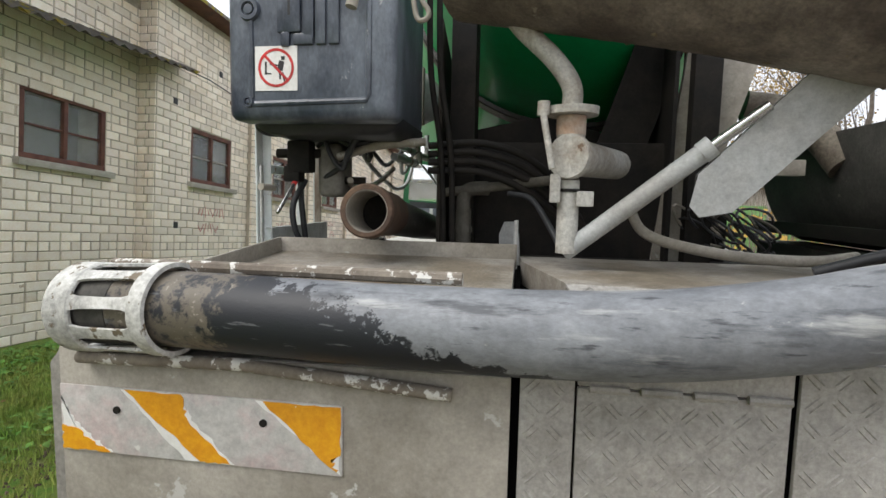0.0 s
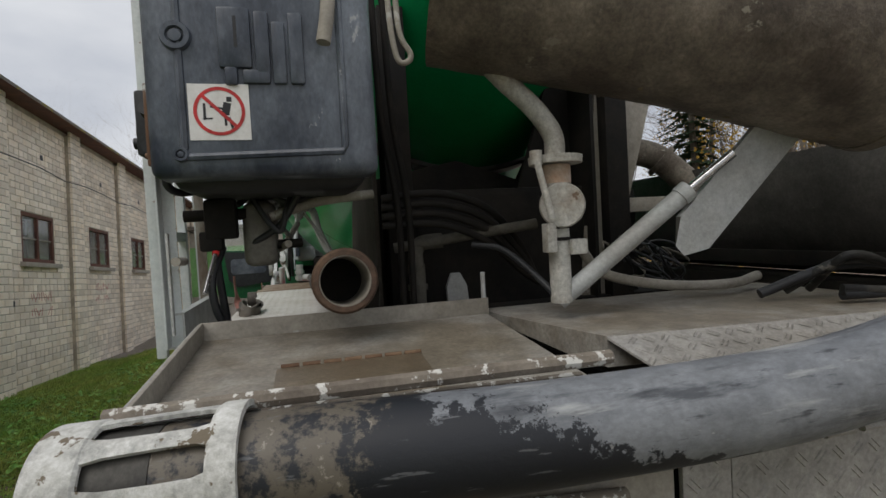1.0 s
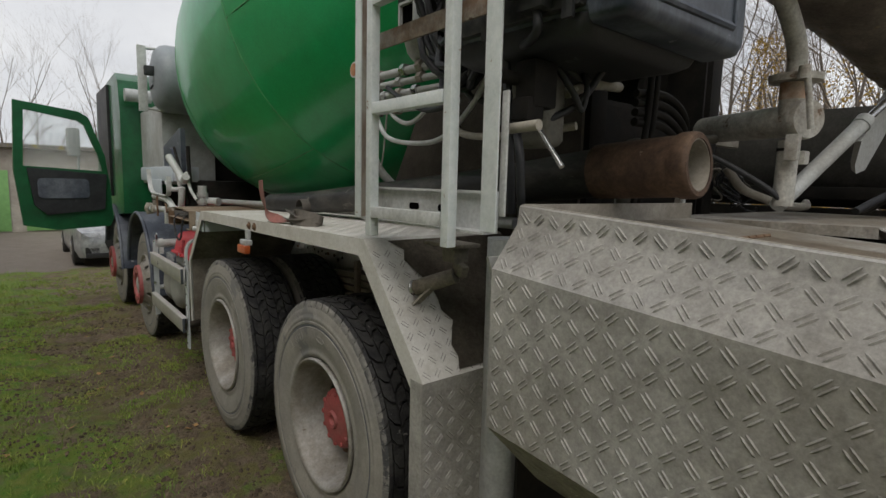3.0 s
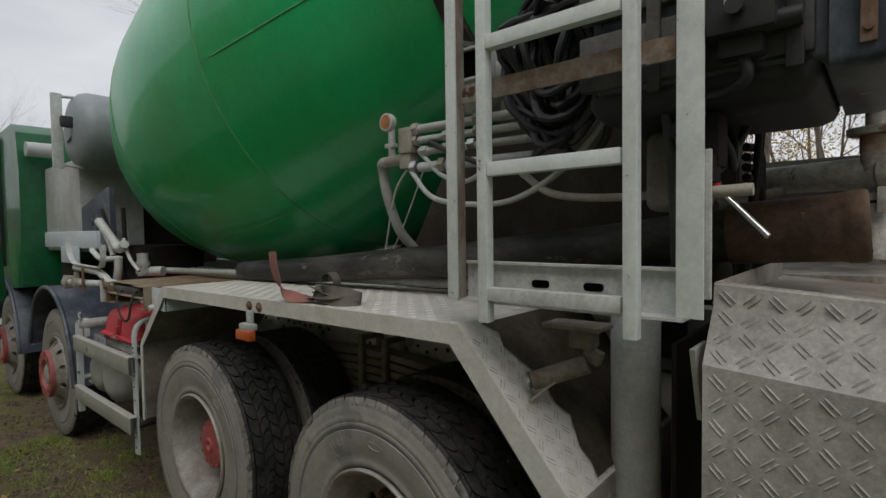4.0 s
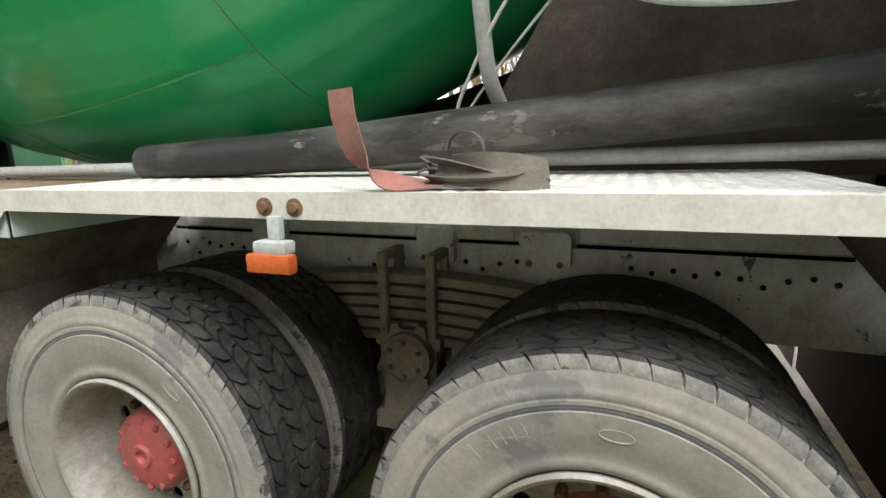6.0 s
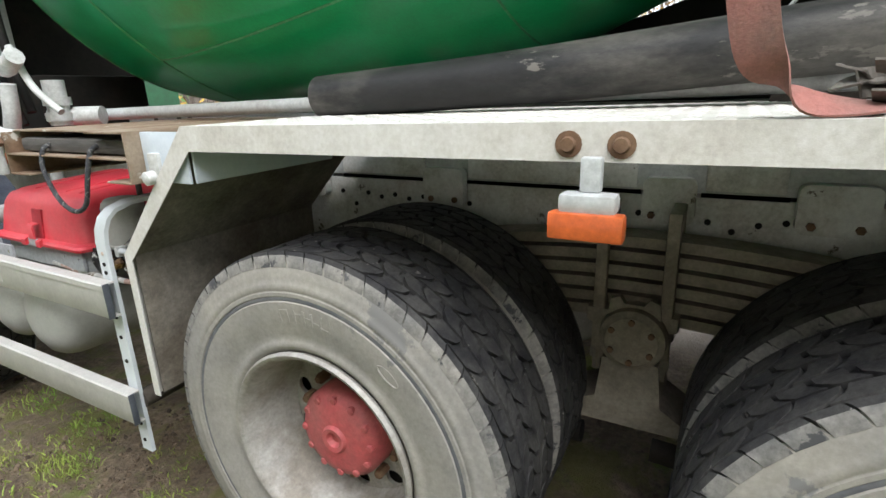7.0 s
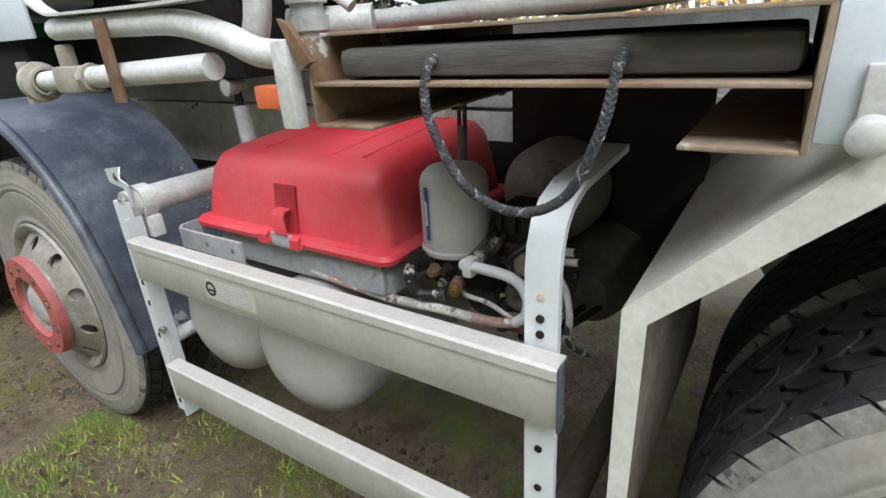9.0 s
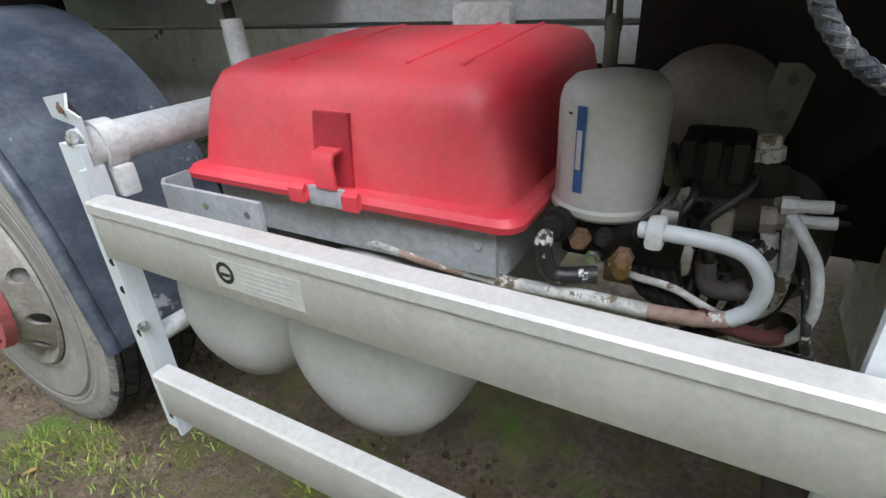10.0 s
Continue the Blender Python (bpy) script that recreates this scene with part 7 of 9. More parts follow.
for k in range(14):
    bm = B()
    c = Vector((0.52 + random.uniform(-0.12, 0.14), -0.85 + random.uniform(-0.05, 0.06), 1.64 + random.uniform(-0.03, 0.05)))
    a, t0 = random.uniform(0.05, 0.11), random.uniform(0, 3)
    sweep(bm, [c + Vector((a * math.cos(q + t0), 0.03 * math.sin(2 * q + k), a * 0.8 * math.sin(q))) for q in [2 * math.pi * i / 16 for i in range(15)]], 0.005, 6)
    m = random.choice((BLACK, DUSTY, OILY, BLACK, BLACK))
    if cab_coil is None:
        cab_coil = thing("cable_coil", "tangled coil of black and grey cables on the deck", "cable", NOSE, bm, m)
    else:
        part("loop", bm, m, cab_coil)
pipe("hose", [(0.12, -1.0, 1.72), (0.16, -1.05, 1.64), (0.26, -1.10, 1.60), (0.45, -1.12, 1.57), (0.65, -1.14, 1.565), (0.8, -1.1, 1.58)], 0.018, DUSTY, truck, "dusty hose lying on the deck")
pipe("hose", [(-0.30, -1.02, 1.76), (-0.22, -1.10, 1.74), (-0.155, -1.25, 1.64), (-0.13, -1.30, 1.585)], 0.010, BLACK, truck, "black hose of the strut")
for k in range(3):
    bm = B()
    sweep(bm, curve([(0.55 + 0.1 * k, -1.35, 1.555), (0.75, -1.42 - 0.03 * k, 1.63 + 0.02 * k), (0.95, -1.45, 1.63), (1.05, -1.5 + 0.05 * k, 1.58), (0.9, -1.55, 1.56), (0.7, -1.5, 1.555 + 0.01 * k)]), 0.013 if k else 0.016, 12)
    thing("spare_hose", "dark rubber hose looped on the deck", "hose", NOSE, bm, HOSE if k else BLACK, group="hoses on the deck")
# dark plates and an added wall that close the view under the drum
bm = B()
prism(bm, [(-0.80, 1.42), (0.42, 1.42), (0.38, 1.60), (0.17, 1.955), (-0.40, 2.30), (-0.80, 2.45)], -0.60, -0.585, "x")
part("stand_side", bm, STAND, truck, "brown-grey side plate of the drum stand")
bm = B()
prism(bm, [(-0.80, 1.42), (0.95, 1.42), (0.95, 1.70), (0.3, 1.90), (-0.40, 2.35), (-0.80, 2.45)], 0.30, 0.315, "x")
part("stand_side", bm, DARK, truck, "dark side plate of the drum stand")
# added; its near-black colour stands for the shade below the roller ring
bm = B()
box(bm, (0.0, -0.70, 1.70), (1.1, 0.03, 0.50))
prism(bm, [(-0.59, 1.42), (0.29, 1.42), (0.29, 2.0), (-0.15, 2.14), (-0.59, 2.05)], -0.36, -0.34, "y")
part("stand_back", bm, DARK, truck, "dark wall added for the shade under the drum")
bm = B()
prism(bm, [(-1.26, 1.45), (-1.15, 1.45), (-1.12, 1.36), (-1.14, 1.27), (-1.20, 1.29)], -1.03, -1.02, "y")
part("hanger_plate", bm, GREY, truck, "grey folded hanger plate")
for y in (-0.66, -0.80):
    bm = B()
    prism(bm, rounded_rect(y - 0.025, y + 0.025, 1.548, 1.568, 0.009), -1.2195, -1.2185, "x")
    part("slot_hole", bm, VOID, truck)
bm = B()
lathe(bm, [(0, 0), (0, 0.022), (0.006, 0.026), (0.012, 0.022), (0.012, 0)], (-1.172, -0.59, 1.288), (0.38, -0.9, 0.2), 18)
part("jack_cap", bm, CHROME, truck)
bm = B()
box(bm, (-1.15, -0.625, 1.262), (0.036, 0.11, 0.008), (-42, 0, 10), bevel=0.002)
part("jack_foot", bm, DUSTY, truck)

# tube along the fender, and the pipework before the drum
pipe("side_tube", [(-0.70, -0.6, 1.485), (-0.74, 1.3, 1.455), (-0.80, 2.66, 1.43)], 0.022, GREY, truck, "pale grey tube along the fender", False, 16)
pw = pipe("drain_pipe", [(-1.200, 3.441, 1.337), (-1.200, 2.708, 1.362)], 0.025, PALE, truck, "grey pipe with a tap and a claw coupling", False, 16)
bm = B()
lathe(bm, [(0, 0.032), (0, 0.048), (0.012, 0.052), (0.03, 0.050), (0.036, 0.036), (0.06, 0.036), (0.06, 0.030)], (-1.200, 3.493, 1.335), (0, -1, 0.03), 24, closed=True)
for a in (0, 120, 240):
    box(bm, (-1.20 + 0.05 * math.cos(radians(a)), 3.489, 1.335 + 0.05 * math.sin(radians(a))), (0.02, 0.03, 0.02), bevel=0.004)
part("coupling", bm, DUSTY, pw, "dull metal claw coupling")
bm = B()
box(bm, (-1.200, 3.266, 1.342), (0.066, 0.10, 0.062), bevel=0.012)
box(bm, (-1.200, 3.284, 1.392), (0.03, 0.04, 0.06), bevel=0.008)
lathe(bm, [(0, 0), (0, 0.034), (0.025, 0.034), (0.025, 0)], (-1.200, 3.196, 1.344), (0, -1, 0.03), 8)
part("tap", bm, DUSTY, pw, "dirty brass tap body")
bm = B()
box(bm, (-1.230, 3.022, 1.379), (0.008, 0.045, 0.17), bevel=0.003)
part("pipe_strap", bm, RUST, pw)
pipe("bent_pipe", [(-1.200, 3.293, 1.455), (-1.200, 2.961, 1.449), (-1.200, 2.786, 1.442), (-1.200, 2.655, 1.412), (-1.200, 2.568, 1.383), (-1.180, 2.481, 1.375)], 0.025, PALE, truck, "pale pipe bent down at its end, pinkish where rusty")
bm = B()
sheet(bm, [tuple(Vector(p).to_2d()) for p in curve([(3.41, 1.69, 0), (3.37, 1.56, 0), (3.27, 1.49, 0), (3.13, 1.479, 0), (2.74, 1.473, 0), (2.65, 1.485, 0), (2.615, 1.54, 0), (2.62, 1.63, 0)], 6)], -1.235, -1.20, 0.006)
part("strap_iron", bm, PALE, truck, "bent pale strap iron")
for pts, r, m in (([(-1.150, 2.917, 1.798), (-1.100, 2.786, 1.650), (-1.100, 2.673, 1.597), (-1.100, 2.585, 1.632)], 0.03, PALE),
                  ([(-1.100, 3.266, 1.580), (-1.100, 3.092, 1.523), (-1.100, 2.917, 1.523), (-1.100, 2.699, 1.532)], 0.02, PALE),
                  ([(-1.080, 3.092, 1.754), (-1.080, 2.935, 1.632), (-1.080, 2.873, 1.545)], 0.018, PALE),
                  ([(-1.120, 2.638, 1.545), (-1.120, 2.655, 1.449), (-1.120, 2.690, 1.379)], 0.026, PALE),
                  ([(-1.080, 2.655, 1.667), (-1.070, 2.585, 1.536), (-1.050, 2.481, 1.449)], 0.012, PALE),
                  ([(-1.050, 3.179, 1.885), (-1.050, 3.004, 1.711), (-1.050, 2.830, 1.580), (-1.050, 2.743, 1.405)], 0.012, DARK),
                  ([(-1.020, 2.830, 1.885), (-1.020, 2.812, 1.667), (-1.020, 2.743, 1.449)], 0.016, DARK)):
    pipe("pipe", pts, r, m, truck, "pale grey pipe between drum and cab" if m is PALE else "black hose between drum and cab")
bm = B()
sweep(bm, [(-0.95, 2.70, 1.40), (-0.95, 2.70, 1.56)], 0.036, 16)
sweep(bm, [(-0.95, 2.76, 1.43), (-0.85, 2.60, 1.43)], 0.034, 16)
lathe(bm, [(0, 0), (0, 0.046), (0.03, 0.046), (0.03, 0)], (-0.95, 2.70, 1.415), (0, 0, 1), 12)
lathe(bm, [(0, 0), (0, 0.046), (0.03, 0.046), (0.03, 0)], (-0.95, 2.70, 1.47), (0, 0, 1), 12)
part("tee_fitting", bm, PALE, truck, "pale tee fitting of the pipework")
bm = B()
box(bm, (-1.03, 4.12, 1.525), (0.012, 0.52, 0.145), bevel=0.004)
part("cover_plate", bm, BLUEGREY, truck, "pale blue-grey cover plate")
# long trough on the truck's far side
bm = B()
arc = [(1.28 - 0.26 * math.cos(radians(a)), 2.0 - 0.44 * math.sin(radians(a))) for a in range(-6, 97, 8)]
sheet(bm, arc, -2.4, 0.12, 0.008, "y")
trough = part("spare_chute", bm, TROUGH, truck, "dark half-round spare chute along the side")
bm = B()
box(bm, (1.02, -1.1, 1.63), (0.02, 2.5, 0.06), bevel=0.004)
box(bm, (1.15, -1.1, 1.50), (0.24, 2.5, 0.10), bevel=0.004)
part("spare_chute_rail", bm, DARK, trough)

# cab, front guards and the tanks before the drum
bm = B()
prism(bm, [(5.02, 1.20), (7.2, 1.0), (7.25, 1.9), (7.0, 2.72), (5.25, 2.80), (5.08, 2.70), (5.0, 2.3)], -1.20, 1.20, "x")
bevelled(bm, 0.05, 3)
cab = part("cab", bm, CABGREEN, truck, "green truck cab")
# black sheet stands in for the shaded inside of the cab
bm = B()
box(bm, (-1.215, 6.25, 2.05), (0.03, 0.95, 1.35))
part("doorway", bm, INK, cab)
# open door, swung out from its front hinge
dm = pose(-1.25, 5.5, 0.03, 0, 0, 8) @ Matrix.Scale(0.933, 4)
bm = B()
prism(bm, [(-0.99, 1.75), (-0.93, 1.10), (-0.60, 1.03), (-0.04, 1.06), (0.0, 1.15), (-0.02, 1.60), (-0.045, 1.76), (-0.10, 1.76), (-0.90, 1.80)], 0, 0.05, "y")
prism(bm, [(-0.99, 1.75), (-0.90, 1.80), (-0.86, 2.45), (-0.95, 2.55)], 0, 0.05, "y")
prism(bm, [(-0.95, 2.55), (-0.86, 2.45), (-0.34, 2.37), (-0.27, 2.32), (-0.22, 2.42), (-0.32, 2.48)], 0, 0.05, "y")
prism(bm, [(-0.22, 2.42), (-0.27, 2.32), (-0.14, 1.95), (-0.10, 1.76), (-0.045, 1.76), (-0.06, 1.95)], 0, 0.05, "y")
door = part("cab_door", bm, CABGREEN, truck, "open green cab door with a black inner panel")
door.matrix_local = dm
bm = B()
prism(bm, [(-0.87, 1.78), (-0.82, 1.34), (-0.70, 1.22), (-0.10, 1.28), (-0.06, 1.72)], -0.03, -0.004, "y")
bevelled(bm, 0.012)
part("inner_panel", bm, BLACK, door, "black plastic inner door panel")
bm = B()
prism(bm, rounded_rect(-0.78, -0.26, 1.42, 1.66, 0.05), -0.04, -0.028, "y")
part("pocket", bm, MUDGUARD, door)
bm = B()
prism(bm, [(-0.885, 1.80), (-0.10, 1.765), (-0.14, 1.95), (-0.27, 2.32), (-0.345, 2.37), (-0.86, 2.45)], 0.02, 0.025, "y")
pane = part("window_pane", bm, PANE, door)
pane.visible_shadow = False
bm = B()
box(bm, (-0.34, 0.25, 2.12), (0.14, 0.10, 0.36), bevel=0.03)
sweep(bm, [(-0.30, 0.25, 1.75), (-0.28, 0.25, 2.3)], 0.014, 10)
part("mirror", bm, PALE, door, "grey wing mirror")
for cy in AXLES[2:]:
    bm = B()
    arc = [(cy + 0.66 * math.cos(radians(a)), 0.60 + 0.66 * math.sin(radians(a))) for a in range(12 if cy > 5 else 8, 173, 8)]
    arc = arc + [(cy - 0.70, 0.53)]
    sheet(bm, arc, -1.22, -0.80, 0.01)
    g = part("mudguard", bm, MUDGUARD, truck, "scuffed dark blue-grey plastic mudguard")
    bm = B()
    sweep(bm, [(-1.225, y, z) for y, z in arc], 0.018, 10)
    part("rolled_edge", bm, MUDGUARD, g)
bm = B()
lathe(bm, [(0, 0), (0.008, 0.16), (0.03, 0.25), (0.07, 0.295), (0.12, 0.312), (1.6, 0.312), (1.7, 0.2), (1.72, 0)], (-1.10, 3.75, 2.555), (1, 0, 0), 48)
part("water_cylinder", bm, CYLPAINT, truck, "blue-grey cylinder tank between cab and drum")
bm = B()
box(bm, (-1.175, 3.75, 2.535), (0.075, 0.030, 0.60), bevel=0.005)
sweep(bm, [(-1.17, 3.75, 2.81), (-0.95, 3.75, 2.83)], 0.012, 10)
sweep(bm, [(-1.17, 3.75, 2.27), (-1.0, 3.75, 2.25)], 0.012, 10)
part("tank_frame", bm, PALE, truck)
bm = B()
box(bm, (-1.13, 3.66, 2.60), (0.09, 0.05, 0.09), bevel=0.015)
sweep(bm, [(-1.10, 3.68, 2.64), (-1.06, 3.70, 2.54), (-1.12, 3.70, 2.44)], 0.010, 8)
part("work_lamp", bm, BLACK, truck, "small dark work lamp")
bm = B()
sweep(bm, [(-1.16, 4.9, 2.52), (-0.9, 4.9, 2.52)], 0.07, 20)
part("intake_pipe", bm, GREY, truck)
bm = B()
box(bm, (-0.75, 4.45, 1.95), (0.5, 1.10, 0.80), bevel=0.02)
part("tank_column", bm, GREY, truck, "pale grey sheet-metal column")
bm = B()
prism(bm, [(3.20, 1.63), (4.75, 1.63), (4.75, 1.75), (3.25, 2.06), (3.20, 2.06)], -0.99, -0.95, "x")
lathe(bm, [(0, 0), (0, 0.10), (0.02, 0.10), (0.02, 0.03), (0.03, 0.02), (0.03, 0)], (-0.99, 3.55, 1.80), (-1, 0, 0), 24)
part("front_pedestal", bm, MUDGUARD, truck, "grey triangular bearing plate of the drum")
bm = B()
box(bm, (-0.90, 4.22, 1.655), (0.24, 1.55, 0.145), bevel=0.01)
part("pedestal_box", bm, BLUEGREY, truck, "pale grey box beam")
bm = B()
box(bm, (-0.85, 4.3, 1.33), (0.3, 0.5, 0.26), bevel=0.02)
box(bm, (-0.55, 3.6, 1.45), (0.5, 0.9, 0.3), bevel=0.02)
box(bm, (-0.15, 4.3, 2.0), (0.8, 0.5, 1.2), bevel=0.02)
part("front_gear", bm, DARK, truck, "dark gearbox and frames before the drum")

# ---- ground ----
def smooth(a, b, x):
    t = min(1, max(0, (x - a) / (b - a)))
    return t * t * (3 - 2 * t)


SLOPE = math.tan(radians(4.6))


LANE_Y = (-12, -2.2, -0.2, 1.5, 3.6, 6, 8.5, 10.5, 12, 21, 30)
LANE_Z = (-0.8, -0.12, 0.066, 0.195, 0.285, 0.46, 0.56, 0.59, 0.66, 1.33, 1.36)


def ground_z(x, y):
    """The yard rises along the truck; along the brick wall it is nearly level."""
    lane = float(np.interp(y, LANE_Y, LANE_Z))
    wall = float(np.interp(y, (-12, 13, 23, 30), (0.10, 0.14, 0.72, 1.36)))
    z = wall + (lane - wall) * smooth(-5.6, -2.7, x)
    if abs(x) < 9 and -9 < y < 13:
        rut = math.exp(-((x + 1.75) / 0.30) ** 2) * 0.03 + math.exp(-((x + 2.8) / 0.3) ** 2) * 0.025
        mud = smooth(-3.4, -2.2, x)
        z += 0.018 * noise.noise((x * 2.3, y * 2.3, 0)) + (0.008 + 0.012 * mud) * noise.noise((x * 8, y * 8, 3)) + 0.016 * mud * noise.noise((x * 19, y * 15, 8)) - rut
        z += 0.010 * mud * math.exp(-((x + 2.1) / 0.22) ** 2) * math.sin(y * 38 + 6 * x)
    return z


def spaced(lo, hi, fine_lo, fine_hi, fine, coarse):
    out, v = [], lo
    while v < hi:
        out.append(v)
        d = max(0, fine_lo - v, v - fine_hi)
        v += fine + d * coarse
    return [*out, hi]


xs = spaced(-400, 400, -4.6, -0.6, 0.035, 0.25)
ys = spaced(-400, 400, -3, 6.5, 0.04, 0.25)
bm = B()
grid = [[bm.verts.new((x, y, ground_z(x, y))) for x in xs] for y in ys]
for r, s in zip(grid, grid[1:]):
    for k in range(len(xs) - 1):
        bm.faces.new((r[k], r[k + 1], s[k + 1], s[k]))


def ground_material():
    m = bpy.data.materials.new("muddy grass")
    m.use_nodes = True
    nt = m.node_tree
    b = nt.nodes["Principled BSDF"]
    co = nt.nodes.new("ShaderNodeTexCoord")

    def nz_(s, d=6.0):
        n = nt.nodes.new("ShaderNodeTexNoise")
        n.inputs["Scale"].default_value, n.inputs["Detail"].default_value, n.inputs["Roughness"].default_value = s, d, 0.65
        nt.links.new(co.outputs["Object"], n.inputs["Vector"])
        return n.outputs["Fac"]

    def rng(src, lo, hi, a=0.0, c=1.0):
        r = nt.nodes.new("ShaderNodeMapRange")
        r.inputs["From Min"].default_value, r.inputs["From Max"].default_value = lo, hi
        r.inputs["To Min"].default_value, r.inputs["To Max"].default_value = a, c
        nt.links.new(src, r.inputs["Value"])
        return r.outputs["Result"]

    def mixc(fac, a, c):
        n = nt.nodes.new("ShaderNodeMix")
        n.data_type = "RGBA"
        for k, v in ((0, fac), (6, a), (7, c)):
            if hasattr(v, "links"):
                nt.links.new(v, n.inputs[k])
            else:
                n.inputs[k].default_value = v if k == 0 else (*v, 1)
        return n.outputs[2]

    def maths(op, a, c):
        n = nt.nodes.new("ShaderNodeMath")
        n.operation = op
        for k, v in ((0, a), (1, c)):
            if hasattr(v, "links"):
                nt.links.new(v, n.inputs[k])
            else:
                n.inputs[k].default_value = v
        return n.outputs[0]

    sep = nt.nodes.new("ShaderNodeSeparateXYZ")
    nt.links.new(co.outputs["Object"], sep.inputs[0])
    mud = mixc(rng(nz_(7), 0.35, 0.65), (0.155, 0.110, 0.070), (0.315, 0.245, 0.165))
    mud = mixc(rng(nz_(46, 6), 0.42, 0.70, 0, 0.75), mud, (0.070, 0.052, 0.036))
    mud = mixc(rng(nz_(3.2, 9), 0.50, 0.60, 0, 0.72), mud, (0.185, 0.180, 0.045))
    mud = mixc(rng(nz_(9, 8), 0.54, 0.66, 0, 0.40), mud, (0.120, 0.150, 0.035))
    grass = mixc(rng(nz_(12), 0.35, 0.65), (0.115, 0.245, 0.026), (0.235, 0.280, 0.048))
    # bare mud in the wheel lanes beside and under the truck, grass towards the wall
    lane = maths("MULTIPLY", rng(sep.outputs["X"], -2.7, -1.5), rng(sep.outputs["Y"], 12.5, 9.5))
    cover = maths("ADD", maths("MULTIPLY", lane, -0.27), nz_(2.4, 9.0))
    asph = maths("MULTIPLY", rng(sep.outputs["Y"], 10.2, 10.8), 1.0)
    col = mixc(rng(cover, 0.29, 0.42), mud, grass)
    # sandy concrete on the truck's far side
    pale = mixc(rng(nz_(5), 0.3, 0.7), (0.50, 0.43, 0.34), (0.40, 0.335, 0.26))
    side = maths("ADD", sep.outputs["X"], maths("MULTIPLY", nz_(1.6), 0.5))
    col = mixc(rng(side, 0.95, 1.20), col, pale)
    road = mixc(rng(nz_(3), 0.3, 0.7), (0.30, 0.262, 0.225), (0.24, 0.205, 0.175))
    edge = maths("ADD", sep.outputs["Y"], maths("MULTIPLY", nz_(1.1), 0.8))
    col = mixc(rng(edge, 11.0, 11.25), col, road)
    nt.links.new(col, b.inputs["Base Color"])
    b.inputs["Roughness"].default_value = 0.9
    bu = nt.nodes.new("ShaderNodeBump")
    bu.inputs["Strength"].default_value, bu.inputs["Distance"].default_value = 1.0, 0.04
    rough_n = maths("ADD", nz_(34, 9), maths("MULTIPLY", nz_(150, 3), 0.5))
    nt.links.new(rough_n, bu.inputs["Height"])
    nt.links.new(bu.outputs["Normal"], b.inputs["Normal"])
    return m


thing("ground", "muddy grassy yard with bare wheel lanes and a gravel road", "ground", None, bm, ground_material(), kind="structure")


# ---- brick building along the yard ----
WX = -5.7
house = thing("brick_building", "long low building of pale sand-lime brick with a corrugated roof", "building")
W_Y = [5.46 + 2.868 * k for k in range(6)]
WZ0, WZ1, WTOP, WEND = 2.33, 3.23, 5.13, 22.6
CORNER = 4.02                       # the part with the low roof steps back before this


def notched_wall(bm, x0, x1, y0, y1, z0, holes):
    """The wall up to the windows' heads, with the windows as notches; a lintel band closes it above."""
    zl = holes[0][3]
    out = [(y0, z0), (y1, z0), (y1, zl)]
    for h in reversed(holes):
        out += [(h[1], zl), (h[1], h[2]), (h[0], h[2]), (h[0], zl)]
    prism(bm, out + [(y0, zl)], x0, x1, "x")


holes = [(y - 0.6, y + 0.6, WZ0, WZ1) for y in W_Y]
LOW_HOLE = (2.16, 3.42, 2.30, 3.16)
LX0 = WX - 0.30
bm = B()
notched_wall(bm, WX - 0.45, WX - 0.012, CORNER, WEND, -0.3, holes)
part("wall", bm, MORTAR, house, "grey mortar joints of the brick wall")
bm = B()
box(bm, (WX - 0.231, (CORNER + WEND) / 2, (WZ1 + WTOP) / 2), (0.438, WEND - CORNER, WTOP - WZ1))
part("lintel_band", bm, MORTAR, house, "wall above the windows")
bm = B()
notched_wall(bm, LX0 - 0.45, LX0 - 0.012, -9, CORNER, -0.3, [LOW_HOLE])
part("wall", bm, MORTAR, house, "grey mortar joints of the brick wall")
bm = B()
box(bm, (LX0 - 0.231, (CORNER - 9) / 2, (3.16 + 5.13) / 2), (0.438, CORNER + 9, 5.13 - 3.16))
part("lintel_band", bm, MORTAR, house, "wall above the window")
bm = B()
prism(bm, [(-5.33, 5.13), (-5.33, 5.19), (-9.6, 6.4), (-14.5, 5.0), (-14.5, 4.94), (-9.6, 6.32)], -9.3, WEND + 0.4, "y")
part("roof", bm, SLATE, house, "dark grey pitched roof with wide eaves")
bm = B()
box(bm, (-10, WEND - 0.2, 2.4), (8.6, 0.4, 5.4))
box(bm, (-14.2, 7, 2.4), (0.4, 32, 5.4))
part("wall", bm, LIMESTONE, house, "plain end walls of the building")
bm = B()
box(bm, (-5.53, 7, 5.145), (0.40, 32, 0.03))
part("soffit", bm, BROWN, house, "dark boarded eaves")
# low corrugated roof over the set-back part
bm = B()
n = 46
top = []
for i in range(n * 4 + 1):
    y = -4.6 + 9.1 * i / (n * 4)
    w = 0.025 * math.cos(2 * math.pi * i / 4 / 1.0)
    z = 3.70 + 0.10 * (y - 1.6)
    top.append(((-5.32, y, z + w), (-6.3, y, z + w + 0.42)))
vs = [[bm.verts.new(p) for p in pr] for pr in top]
for r, q in zip(vs, vs[1:]):
    bm.faces.new((r[0], r[1], q[1], q[0]))
bmesh.ops.solidify(bm, geom=bm.faces[:], thickness=0.012)
part("low_roof", bm, SLATE, house, "mossy corrugated lean-to roof")


